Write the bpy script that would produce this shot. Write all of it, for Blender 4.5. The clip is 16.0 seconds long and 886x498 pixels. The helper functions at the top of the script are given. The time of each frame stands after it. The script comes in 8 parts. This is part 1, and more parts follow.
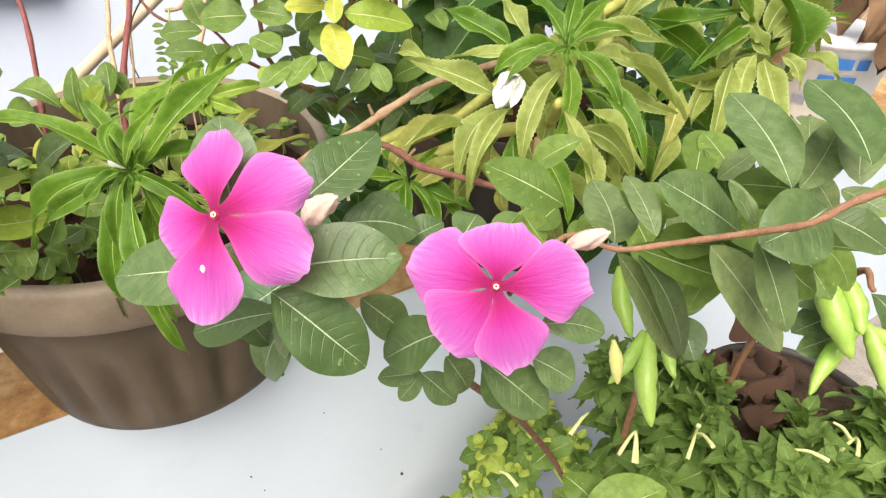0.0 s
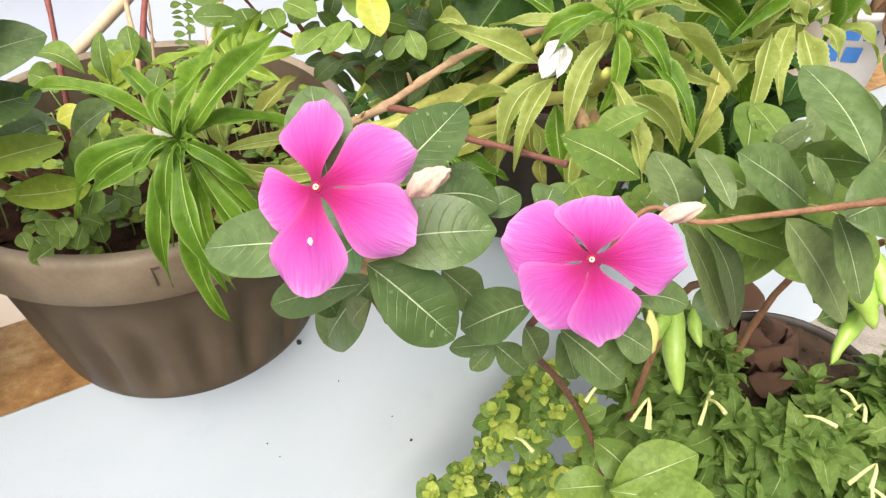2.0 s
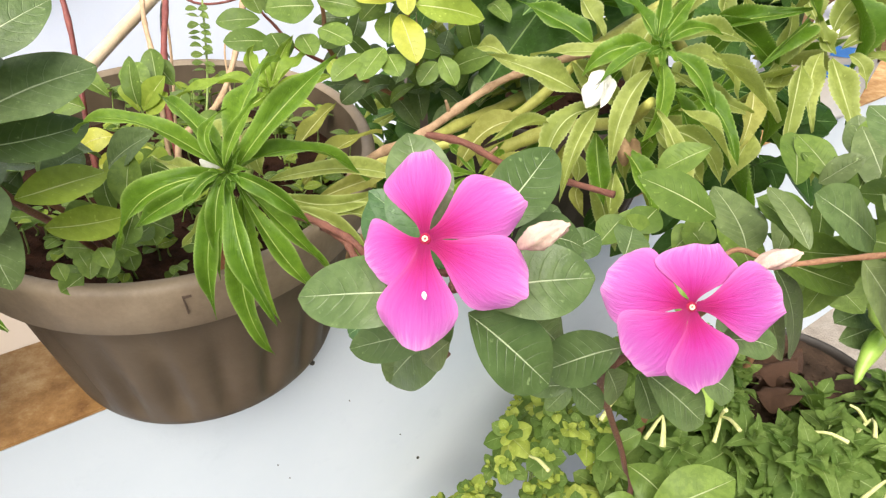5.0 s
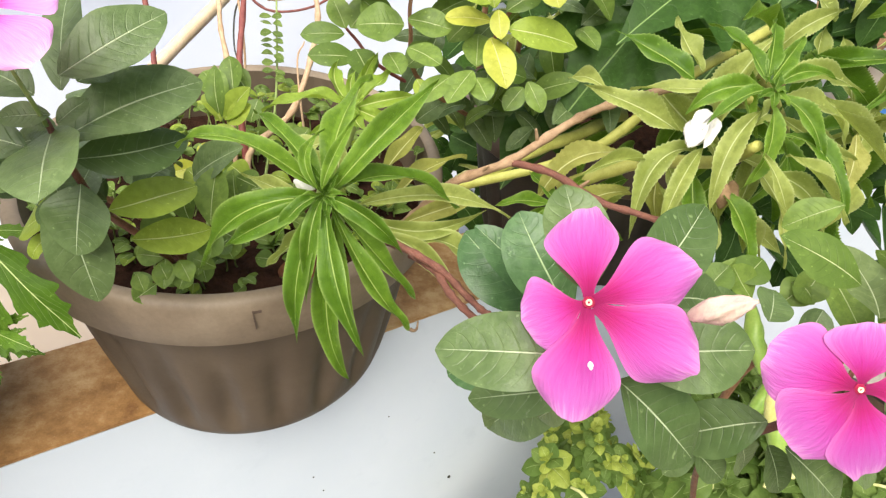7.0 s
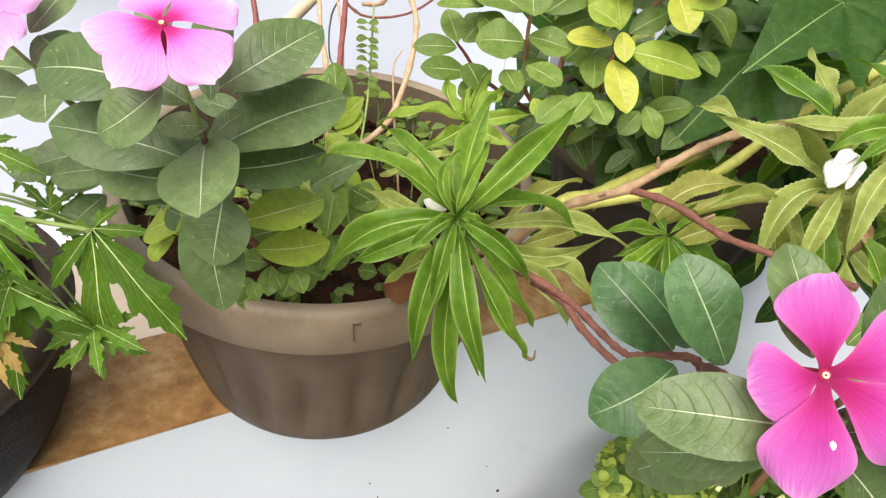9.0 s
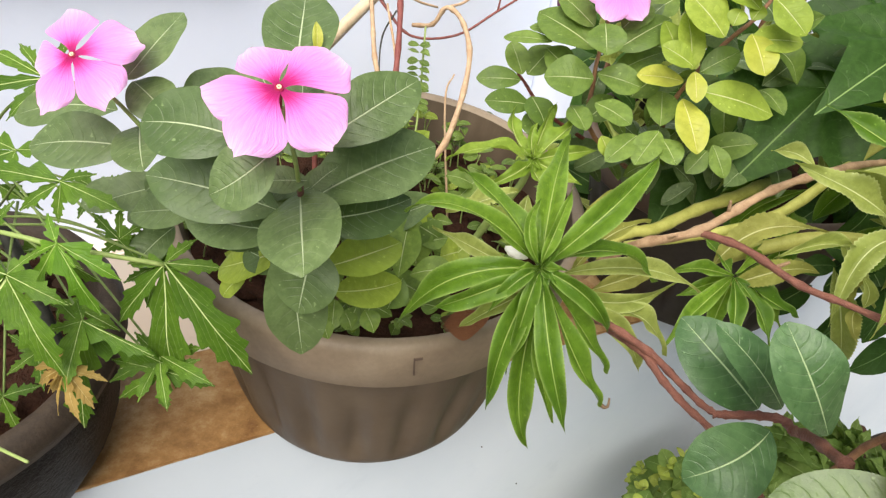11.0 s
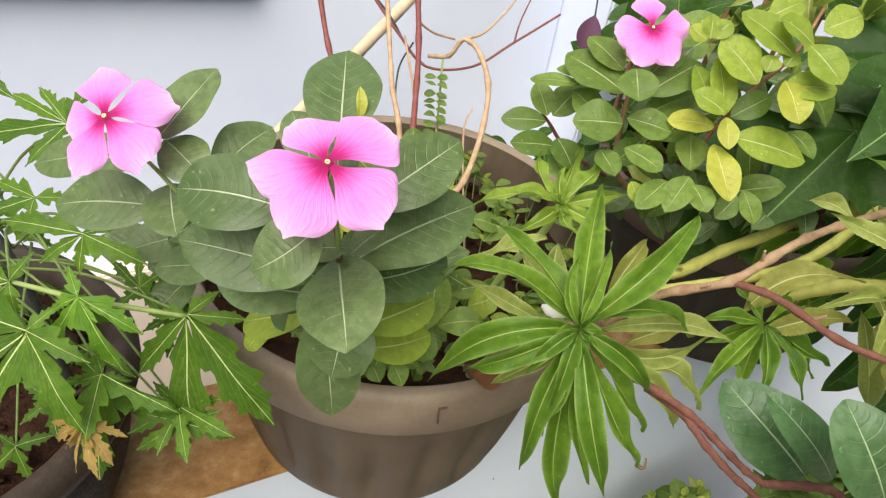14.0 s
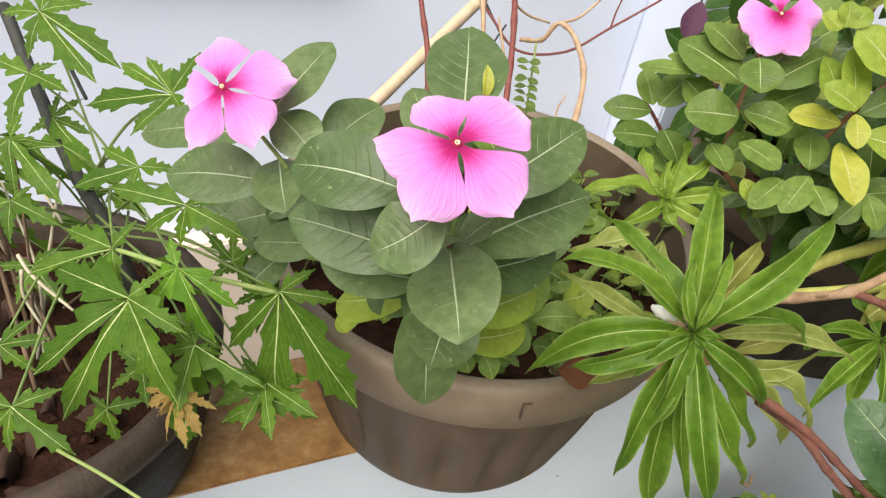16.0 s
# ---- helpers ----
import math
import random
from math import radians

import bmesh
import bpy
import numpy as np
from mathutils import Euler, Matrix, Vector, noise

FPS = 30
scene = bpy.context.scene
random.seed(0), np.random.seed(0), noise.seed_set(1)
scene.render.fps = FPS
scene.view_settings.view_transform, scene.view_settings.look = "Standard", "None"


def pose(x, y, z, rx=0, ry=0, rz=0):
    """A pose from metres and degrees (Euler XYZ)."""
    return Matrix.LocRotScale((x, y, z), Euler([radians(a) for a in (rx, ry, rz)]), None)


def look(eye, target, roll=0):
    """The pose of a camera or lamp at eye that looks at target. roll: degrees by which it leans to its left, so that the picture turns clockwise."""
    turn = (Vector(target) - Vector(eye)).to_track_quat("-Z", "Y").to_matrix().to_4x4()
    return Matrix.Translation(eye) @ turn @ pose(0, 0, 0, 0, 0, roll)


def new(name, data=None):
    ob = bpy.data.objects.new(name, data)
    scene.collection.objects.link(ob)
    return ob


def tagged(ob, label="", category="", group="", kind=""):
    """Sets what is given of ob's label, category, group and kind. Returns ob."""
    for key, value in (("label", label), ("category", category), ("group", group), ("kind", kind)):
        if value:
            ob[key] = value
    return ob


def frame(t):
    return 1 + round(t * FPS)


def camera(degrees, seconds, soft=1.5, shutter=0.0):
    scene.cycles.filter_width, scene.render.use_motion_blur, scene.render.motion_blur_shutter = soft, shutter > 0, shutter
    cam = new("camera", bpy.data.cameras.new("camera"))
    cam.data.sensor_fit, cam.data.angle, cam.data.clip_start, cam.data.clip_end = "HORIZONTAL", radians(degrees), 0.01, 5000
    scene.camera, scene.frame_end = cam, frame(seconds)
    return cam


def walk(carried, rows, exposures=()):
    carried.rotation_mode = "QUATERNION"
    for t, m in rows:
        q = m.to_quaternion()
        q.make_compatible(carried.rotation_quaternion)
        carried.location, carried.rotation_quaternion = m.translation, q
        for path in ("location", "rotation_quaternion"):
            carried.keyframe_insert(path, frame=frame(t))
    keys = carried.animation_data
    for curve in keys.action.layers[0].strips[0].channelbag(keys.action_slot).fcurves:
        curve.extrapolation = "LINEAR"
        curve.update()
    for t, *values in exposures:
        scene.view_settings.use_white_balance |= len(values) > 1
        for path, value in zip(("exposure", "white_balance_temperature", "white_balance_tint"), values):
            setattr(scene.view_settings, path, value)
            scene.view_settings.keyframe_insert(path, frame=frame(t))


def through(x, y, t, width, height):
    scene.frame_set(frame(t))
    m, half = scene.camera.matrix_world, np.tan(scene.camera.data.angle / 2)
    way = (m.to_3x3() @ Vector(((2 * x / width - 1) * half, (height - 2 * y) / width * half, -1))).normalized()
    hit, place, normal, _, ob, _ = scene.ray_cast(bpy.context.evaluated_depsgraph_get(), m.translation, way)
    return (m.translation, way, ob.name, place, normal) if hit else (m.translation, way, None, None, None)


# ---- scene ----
# ---------------------------------------------------------------- camera
cam = camera(68.35, 16.0, soft=1.3)
ROWS = [
    (0.0, 0.0013, -0.0059, 0.9383, 56.66, -2.28, 1.23),
    (0.5, -0.0014, 0.0008, 0.9382, 55.86, -2.39, 1.48),
    (1.0, -0.0071, 0.0005, 0.9353, 55.49, -2.35, 1.95),
    (1.5, -0.0160, -0.0068, 0.9304, 56.00, -2.55, 1.24),
    (2.0, -0.0298, -0.0059, 0.9380, 53.93, -3.05, 0.42),
    (2.5, -0.0344, -0.0054, 0.9322, 54.33, -2.74, -0.66),
    (3.0, -0.0364, -0.0058, 0.9333, 53.56, -2.86, -1.49),
    (3.5, -0.0443, -0.0031, 0.9381, 53.59, -2.68, -1.10),
    (6.0, -0.0780, 0.0066, 0.9451, 55.32, -4.93, 0.05),
    (6.5, -0.0882, 0.0115, 0.9440, 55.30, -5.42, 1.40),
    (7.0, -0.1010, 0.0178, 0.9464, 55.04, -5.78, 2.40),
    (7.5, -0.1109, 0.0212, 0.9473, 54.89, -5.87, 3.39),
    (8.0, -0.1224, 0.0193, 0.9453, 55.21, -6.34, 4.31),
    (8.5, -0.1335, 0.0229, 0.9456, 54.73, -6.87, 5.51),
    (9.0, -0.1492, 0.0269, 0.9465, 54.66, -7.25, 6.55),
    (11.5, -0.1943, 0.0378, 0.9615, 54.19, -8.17, 8.48),
    (12.0, -0.2028, 0.0365, 0.9625, 54.60, -8.39, 9.44),
    (12.5, -0.2091, 0.0399, 0.9656, 54.59, -8.50, 9.64),
    (13.0, -0.2131, 0.0442, 0.9670, 54.47, -8.61, 9.73),
    (13.5, -0.2110, 0.0502, 0.9686, 54.69, -8.16, 8.99),
    (14.0, -0.2087, 0.0540, 0.9702, 55.08, -8.28, 7.68),
    (14.5, -0.2069, 0.0532, 0.9719, 55.44, -7.46, 7.87),
    (15.0, -0.2139, 0.0528, 0.9671, 54.51, -6.96, 8.85),
    (15.5, -0.2225, 0.0512, 0.9670, 54.11, -7.16, 11.28),
    (16.0, -0.2301, 0.0600, 0.9609, 53.12, -8.00, 13.59),
]
EXPOSURES = [(0.0, 0.84), (7.0, 0.84), (9.0, 0.69), (11.5, 0.56), (14.0, 0.43), (16.0, 0.38)]
walk(cam, [(t, pose(x, y, z, a, b, c)) for t, x, y, z, a, b, c in ROWS], EXPOSURES)

# ---------------------------------------------------------------- light
world = bpy.data.worlds.new("sky")
scene.world = world
world.use_nodes = True
wn = world.node_tree
sky = wn.nodes.new("ShaderNodeTexSky")
sky.sky_type = "NISHITA"
sky.sun_disc = False
sky.sun_elevation = radians(55)
sky.sun_rotation = radians(193)
sky.air_density, sky.dust_density, sky.ozone_density = 1.0, 4.0, 1.0
wn.links.new(sky.outputs["Color"], wn.nodes["Background"].inputs["Color"])
wn.nodes["Background"].inputs["Strength"].default_value = 0.070
sun_data = bpy.data.lights.new("sun", "SUN")
sun_data.energy, sun_data.angle, sun_data.color = 4.1, radians(54), (1.0, 0.95, 0.87)
sun = new("sun", sun_data)
sun.matrix_world = look((-0.34, -0.60, 1.98), (-0.1, 0.4, 0.5))



# ---------------------------------------------------------------- materials
def shader(name, rough=0.6, spec=0.4):
    m = bpy.data.materials.new(name)
    m.use_nodes = True
    b = m.node_tree.nodes["Principled BSDF"]
    b.inputs["Roughness"].default_value = rough
    b.inputs["Specular IOR Level"].default_value = spec
    return m, m.node_tree, b


def node(nt, kind, **values):
    n = nt.nodes.new(kind)
    for k, v in values.items():
        n.inputs[k.replace("_", " ")].default_value = v
    return n


def maths(nt, op, a, b=None, c=None):
    n = nt.nodes.new("ShaderNodeMath")
    n.operation = op
    for i, v in enumerate((a, b, c)):
        if v is None:
            continue
        if isinstance(v, (int, float)):
            n.inputs[i].default_value = v
        else:
            nt.links.new(v, n.inputs[i])
    return n.outputs[0]


def ramp(nt, fac, stops):
    n = nt.nodes.new("ShaderNodeValToRGB")
    e = n.color_ramp.elements
    while len(e) < len(stops):
        e.new(0.5)
    for el, (p, c) in zip(e, stops):
        el.position = p
        el.color = (*c, 1) if len(c) == 3 else c
    nt.links.new(fac, n.inputs[0])
    return n.outputs[0]


def mix(nt, fac, a, b, mode="MIX"):
    n = nt.nodes.new("ShaderNodeMix")
    n.data_type = "RGBA"
    n.blend_type = mode
    for sock, v in ((n.inputs[0], fac), (n.inputs[6], a), (n.inputs[7], b)):
        if isinstance(v, (int, float)):
            sock.default_value = v
        elif isinstance(v, tuple):
            sock.default_value = (*v, 1)
        else:
            nt.links.new(v, sock)
    return n.outputs[2]


def noise_tex(nt, scale, detail=4.0, rough=0.55, vec=None, stretch=None):
    n = node(nt, "ShaderNodeTexNoise", Scale=scale, Detail=detail, Roughness=rough)
    if vec is None:
        tc = nt.nodes.new("ShaderNodeTexCoord")
        vec = tc.outputs["Object"]
    if stretch:
        mp = nt.nodes.new("ShaderNodeMapping")
        mp.inputs["Scale"].default_value = stretch
        nt.links.new(vec, mp.inputs["Vector"])
        vec = mp.outputs[0]
    nt.links.new(vec, n.inputs["Vector"])
    return n.outputs[0]


def bump(nt, b, height, strength=0.3, dist=0.001):
    n = node(nt, "ShaderNodeBump", Strength=strength, Distance=dist)
    nt.links.new(height, n.inputs["Height"])
    nt.links.new(n.outputs[0], b.inputs["Normal"])


def leaf_material(name, dark, light, vein, side=9.0, through=0.28, rough=0.5, vein_width=0.055, rise=0.5, side_mix=0.45, edge=None, relief=0.45, spec=0.4):
    """Leaf blade: midrib and side veins laid out on the blade's own u (across, -1..1) and v (base to tip)."""
    m, nt, b = shader(name, rough, spec)
    uv = nt.nodes.new("ShaderNodeUVMap")
    sep = nt.nodes.new("ShaderNodeSeparateXYZ")
    nt.links.new(uv.outputs[0], sep.inputs[0])
    u, v = sep.outputs[0], sep.outputs[1]
    au = maths(nt, "ABSOLUTE", u)
    info = nt.nodes.new("ShaderNodeObjectInfo")
    geo = nt.nodes.new("ShaderNodeNewGeometry")
    rnd = maths(nt, "FRACT", maths(nt, "ADD", info.outputs["Random"], geo.outputs["Random Per Island"]))
    tc = nt.nodes.new("ShaderNodeTexCoord")
    big = noise_tex(nt, 60.0, 3.0, 0.6, geo.outputs["Position"])
    fine = noise_tex(nt, 700.0, 3.0, 0.6, geo.outputs["Position"])
    tone = maths(nt, "ADD", maths(nt, "MULTIPLY", rnd, 0.6), maths(nt, "MULTIPLY", big, 0.5))
    base = ramp(nt, tone, [(0.15, dark), (0.95, light)])
    base = mix(nt, maths(nt, "MULTIPLY", fine, 0.35), base, tuple(c * 0.62 for c in dark))
    blister = noise_tex(nt, 240.0, 3.0, 0.6, geo.outputs["Position"])
    base = mix(nt, ramp(nt, blister, [(0.42, (0.38,) * 3), (0.58, (0, 0, 0))]), base, tuple(c * 0.75 for c in dark))
    spots = ramp(nt, noise_tex(nt, 420.0, 2.0, 0.5, geo.outputs["Position"]), [(0.68, (0, 0, 0)), (0.76, (0.55,) * 3)])
    base = mix(nt, spots, base, tuple(min(1.0, c * 1.5 + 0.03) for c in light))
    if edge:
        base = mix(nt, maths(nt, "MULTIPLY", maths(nt, "POWER", au, 11.0), 0.75), base, edge)
    # side veins: bands that run up and outwards and bend towards the tip, a little uneven
    lay = maths(nt, "ADD", maths(nt, "MULTIPLY", au, side * rise * 0.16), maths(nt, "MULTIPLY", maths(nt, "MULTIPLY", au, au), side * rise * 0.24))
    lay = maths(nt, "ADD", lay, maths(nt, "MULTIPLY", big, 0.5))
    band = maths(nt, "FRACT", maths(nt, "SUBTRACT", maths(nt, "MULTIPLY", v, side), lay))
    band = maths(nt, "ABSOLUTE", maths(nt, "SUBTRACT", band, 0.5))
    side_v = maths(nt, "MAXIMUM", 0.0, maths(nt, "SUBTRACT", 1.0, maths(nt, "MULTIPLY", band, 16.0)))
    puff = maths(nt, "MULTIPLY", band, maths(nt, "SUBTRACT", 1.0, au))
    side_v = maths(nt, "MULTIPLY", side_v, maths(nt, "SUBTRACT", 1.0, au))
    width = maths(nt, "MULTIPLY", vein_width, maths(nt, "SUBTRACT", 1.15, v))
    rib = maths(nt, "MAXIMUM", 0.0, maths(nt, "SUBTRACT", 1.0, maths(nt, "DIVIDE", au, maths(nt, "ADD", width, 0.012))))
    rib = maths(nt, "MINIMUM", 1.0, maths(nt, "MULTIPLY", rib, 2.2))
    col = mix(nt, maths(nt, "MULTIPLY", side_v, side_mix), base, vein)
    col = mix(nt, rib, col, vein)
    nt.links.new(col, b.inputs["Base Color"])
    rv = ramp(nt, big, [(0.3, (rough - 0.08,) * 3), (0.7, (rough + 0.12,) * 3)])
    nt.links.new(rv, b.inputs["Roughness"])
    h = maths(nt, "SUBTRACT", maths(nt, "ADD", maths(nt, "ADD", maths(nt, "MULTIPLY", fine, 0.22), maths(nt, "MULTIPLY", blister, 0.26)), maths(nt, "MULTIPLY", puff, relief)), maths(nt, "ADD", maths(nt, "MULTIPLY", side_v, 0.25), maths(nt, "MULTIPLY", rib, 0.8)))
    bump(nt, b, h, 0.75, 0.0011)
    tr = nt.nodes.new("ShaderNodeBsdfTranslucent")
    nt.links.new(mix(nt, 0.6, col, (light[0] * 1.5, light[1] * 1.6, light[2] * 0.9)), tr.inputs["Color"])
    mx = nt.nodes.new("ShaderNodeMixShader")
    mx.inputs[0].default_value = through
    nt.links.new(b.outputs[0], mx.inputs[1])
    nt.links.new(tr.outputs[0], mx.inputs[2])
    nt.links.new(mx.outputs[0], nt.nodes["Material Output"].inputs["Surface"])
    return m


VINCA = leaf_material("vinca_leaf", (0.059, 0.105, 0.029), (0.168, 0.237, 0.087), (0.43, 0.51, 0.30), side=9, rough=0.36, vein_width=0.030, side_mix=0.15, relief=0.22, through=0.16, spec=0.36)
VINCA_SAGE = leaf_material("vinca_leaf_sage", (0.082, 0.125, 0.040), (0.225, 0.285, 0.112), (0.46, 0.52, 0.30), side=9, rough=0.38, vein_width=0.030, side_mix=0.13, relief=0.20, through=0.20, spec=0.34)
VINCA_DEEP = leaf_material("vinca_leaf_deep", (0.036, 0.094, 0.030), (0.118, 0.212, 0.080), (0.38, 0.50, 0.26), side=9, rough=0.34, vein_width=0.032, side_mix=0.18, relief=0.24, through=0.14, spec=0.34)
VINCA_SMALL = leaf_material("vinca_leaf_small", (0.075, 0.132, 0.023), (0.207, 0.300, 0.060), (0.46, 0.53, 0.25), side=10, rough=0.42, vein_width=0.032, side_mix=0.03, relief=0.10, through=0.2, spec=0.22)
VINCA_LIME = leaf_material("vinca_leaf_lime", (0.175, 0.258, 0.027), (0.368, 0.451, 0.075), (0.58, 0.62, 0.28), side=8, rough=0.42, vein_width=0.040, side_mix=0.05, relief=0.14, spec=0.22)
VINCA_YELLOW = leaf_material("vinca_leaf_yellow", (0.342, 0.372, 0.040), (0.570, 0.558, 0.088), (0.72, 0.70, 0.30), side=8, rough=0.45, vein_width=0.040, edge=(0.36, 0.44, 0.06), side_mix=0.05, relief=0.14)
BALSAM = leaf_material("balsam_leaf", (0.049, 0.121, 0.009), (0.184, 0.307, 0.030), (0.37, 0.48, 0.13), side=15, rough=0.36, vein_width=0.055, rise=1.5, side_mix=0.03, relief=0.18, through=0.26, edge=(0.31, 0.42, 0.12), spec=0.18)
BALSAM_YOUNG = leaf_material("balsam_leaf_young", (0.130, 0.220, 0.021), (0.340, 0.460, 0.072), (0.56, 0.64, 0.24), side=15, rough=0.36, vein_width=0.080, rise=1.5, side_mix=0.06, relief=0.18, through=0.30, spec=0.2)
BALSAM_PALE = leaf_material("balsam_leaf_pale", (0.168, 0.218, 0.041), (0.399, 0.446, 0.124), (0.58, 0.63, 0.30), side=15, rough=0.42, vein_width=0.060, rise=1.5, side_mix=0.06, relief=0.24, through=0.30, edge=(0.50, 0.54, 0.24), spec=0.18)
BALSAM_YELLOW = leaf_material("balsam_leaf_yellowing", (0.198, 0.215, 0.036), (0.430, 0.421, 0.128), (0.62, 0.62, 0.30), side=13, rough=0.5, vein_width=0.075, rise=1.5, side_mix=0.2, relief=0.6, spec=0.18)
PALMATE = leaf_material("palmate_leaf", (0.045, 0.107, 0.008), (0.135, 0.246, 0.025), (0.56, 0.66, 0.28), side=7, rough=0.40, vein_width=0.034, rise=1.8, side_mix=0.34, relief=0.35, through=0.18, spec=0.14)
YOUNG_LOBED = leaf_material("young_lobed_leaf", (0.077, 0.189, 0.010), (0.180, 0.340, 0.032), (0.50, 0.64, 0.22), side=6, rough=0.40, vein_width=0.036, rise=1.8, side_mix=0.30, relief=0.4, through=0.2, spec=0.2)
DARKLEAF = leaf_material("dark_lobed_leaf", (0.020, 0.055, 0.009), (0.069, 0.143, 0.028), (0.22, 0.34, 0.11), side=6, rough=0.40, vein_width=0.030, rise=1.4, side_mix=0.12, relief=0.25, spec=0.14)
BUSH = leaf_material("bush_leaf", (0.086, 0.158, 0.033), (0.247, 0.339, 0.090), (0.38, 0.48, 0.18), side=6, rough=0.55, vein_width=0.045, side_mix=0.2, through=0.4, spec=0.14)
BUSH_LIME = leaf_material("bush_leaf_lime", (0.260, 0.350, 0.055), (0.500, 0.540, 0.120), (0.52, 0.58, 0.22), side=6, rough=0.5, vein_width=0.04, side_mix=0.2, spec=0.16)
DRYLEAF = leaf_material("dry_leaf", (0.33, 0.21, 0.055), (0.54, 0.39, 0.13), (0.6, 0.48, 0.2), side=7, rough=0.7, vein_width=0.05)


def petal_material(name, stops):
    m, nt, b = shader(name, 0.55, 0.25)
    uv = nt.nodes.new("ShaderNodeUVMap")
    sep = nt.nodes.new("ShaderNodeSeparateXYZ")
    nt.links.new(uv.outputs[0], sep.inputs[0])
    u, v = sep.outputs[0], sep.outputs[1]
    geo = nt.nodes.new("ShaderNodeNewGeometry")
    soft = noise_tex(nt, 90.0, 3.0, 0.6, geo.outputs["Position"])
    streak = node(nt, "ShaderNodeTexNoise", Scale=1.0, Detail=4.0, Roughness=0.7)
    cmb = nt.nodes.new("ShaderNodeCombineXYZ")
    nt.links.new(maths(nt, "MULTIPLY", u, 9.0), cmb.inputs[0])
    nt.links.new(maths(nt, "MULTIPLY", v, 1.6), cmb.inputs[1])
    nt.links.new(cmb.outputs[0], streak.inputs["Vector"])
    vv = maths(nt, "ADD", v, maths(nt, "MULTIPLY", maths(nt, "SUBTRACT", streak.outputs[0], 0.5), 0.42))
    col = ramp(nt, vv, stops)
    col = mix(nt, maths(nt, "MULTIPLY", soft, 0.25), col, (0.62, 0.10, 0.46))
    veins = node(nt, "ShaderNodeTexNoise", Scale=1.0, Detail=3.0, Roughness=0.6)
    cmb2 = nt.nodes.new("ShaderNodeCombineXYZ")
    nt.links.new(maths(nt, "ADD", maths(nt, "MULTIPLY", u, 19.0), maths(nt, "MULTIPLY", soft, 7.0)), cmb2.inputs[0])
    nt.links.new(maths(nt, "MULTIPLY", v, 2.4), cmb2.inputs[1])
    nt.links.new(cmb2.outputs[0], veins.inputs["Vector"])
    col = mix(nt, ramp(nt, veins.outputs[0], [(0.42, (0, 0, 0)), (0.68, (0.22,) * 3)]), col, (0.50, 0.020, 0.30))
    rim = maths(nt, "MULTIPLY", maths(nt, "POWER", maths(nt, "ABSOLUTE", u), 5.0), maths(nt, "MULTIPLY", v, 0.4))
    col = mix(nt, rim, col, (0.80, 0.40, 0.66))
    nt.links.new(col, b.inputs["Base Color"])
    bump(nt, b, maths(nt, "ADD", streak.outputs[0], maths(nt, "MULTIPLY", veins.outputs[0], 0.7)), 0.55, 0.0010)
    tr = nt.nodes.new("ShaderNodeBsdfTranslucent")
    nt.links.new(col, tr.inputs["Color"])
    mx = nt.nodes.new("ShaderNodeMixShader")
    mx.inputs[0].default_value = 0.3
    nt.links.new(b.outputs[0], mx.inputs[1])
    nt.links.new(tr.outputs[0], mx.inputs[2])
    nt.links.new(mx.outputs[0], nt.nodes["Material Output"].inputs["Surface"])
    return m


def plain(name, a, b_, scale, rough=0.6, fine=None, spec=0.4, strength=0.4, dist=0.001, stretch=None, detail=5.0):
    m, nt, b = shader(name, rough, spec)
    big = noise_tex(nt, scale, detail, 0.6, stretch=stretch)
    small = noise_tex(nt, fine or scale * 9, 4.0, 0.65, stretch=stretch)
    col = ramp(nt, maths(nt, "ADD", maths(nt, "MULTIPLY", big, 0.7), maths(nt, "MULTIPLY", small, 0.3)), [(0.32, a), (0.68, b_)])
    nt.links.new(col, b.inputs["Base Color"])
    bump(nt, b, maths(nt, "ADD", big, small), strength, dist)
    return m


PETAL = petal_material("magenta_petal", [(0.0, (0.25, 0.002, 0.032)), (0.20, (0.40, 0.004, 0.10)), (0.40, (0.46, 0.026, 0.25)), (0.64, (0.46, 0.080, 0.37)), (0.88, (0.49, 0.145, 0.455)), (1.0, (0.60, 0.28, 0.55))])
PETAL_PALE = petal_material("lilac_pink_petal", [(0.0, (0.36, 0.003, 0.06)), (0.16, (0.60, 0.012, 0.18)), (0.27, (0.76, 0.11, 0.48)), (0.45, (0.84, 0.28, 0.76)), (0.85, (0.87, 0.45, 0.87)), (1.0, (0.91, 0.61, 0.91))])
EYE_YELLOW = plain("flower_eye", (0.75, 0.62, 0.35), (0.9, 0.8, 0.6), 900, 0.5)
EYE_RED = plain("flower_throat", (0.24, 0.002, 0.03), (0.36, 0.004, 0.06), 600, 0.6)
BUD = plain("withered_bud", (0.50, 0.30, 0.27), (0.68, 0.55, 0.42), 260, 0.6, stretch=(1, 1, 0.3))
WHITE_PETAL = plain("white_petal", (0.72, 0.70, 0.64), (0.86, 0.85, 0.80), 200, 0.5)
TUBE_YELLOW = plain("tube_flower_yellow", (0.62, 0.60, 0.16), (0.78, 0.74, 0.30), 200, 0.5)
CREAM_TUBE = plain("tube_flower_cream", (0.56, 0.58, 0.20), (0.72, 0.72, 0.34), 200, 0.5)
STEM_BROWN = plain("woody_stem", (0.17, 0.075, 0.04), (0.36, 0.19, 0.10), 160, 0.6, stretch=(1, 1, 0.5), strength=0.7)
STEM_TAN = plain("bark_tan", (0.36, 0.225, 0.125), (0.58, 0.42, 0.27), 130, 0.65, strength=0.8)
STEM_RED = plain("stem_red", (0.14, 0.03, 0.03), (0.26, 0.08, 0.06), 200, 0.5)
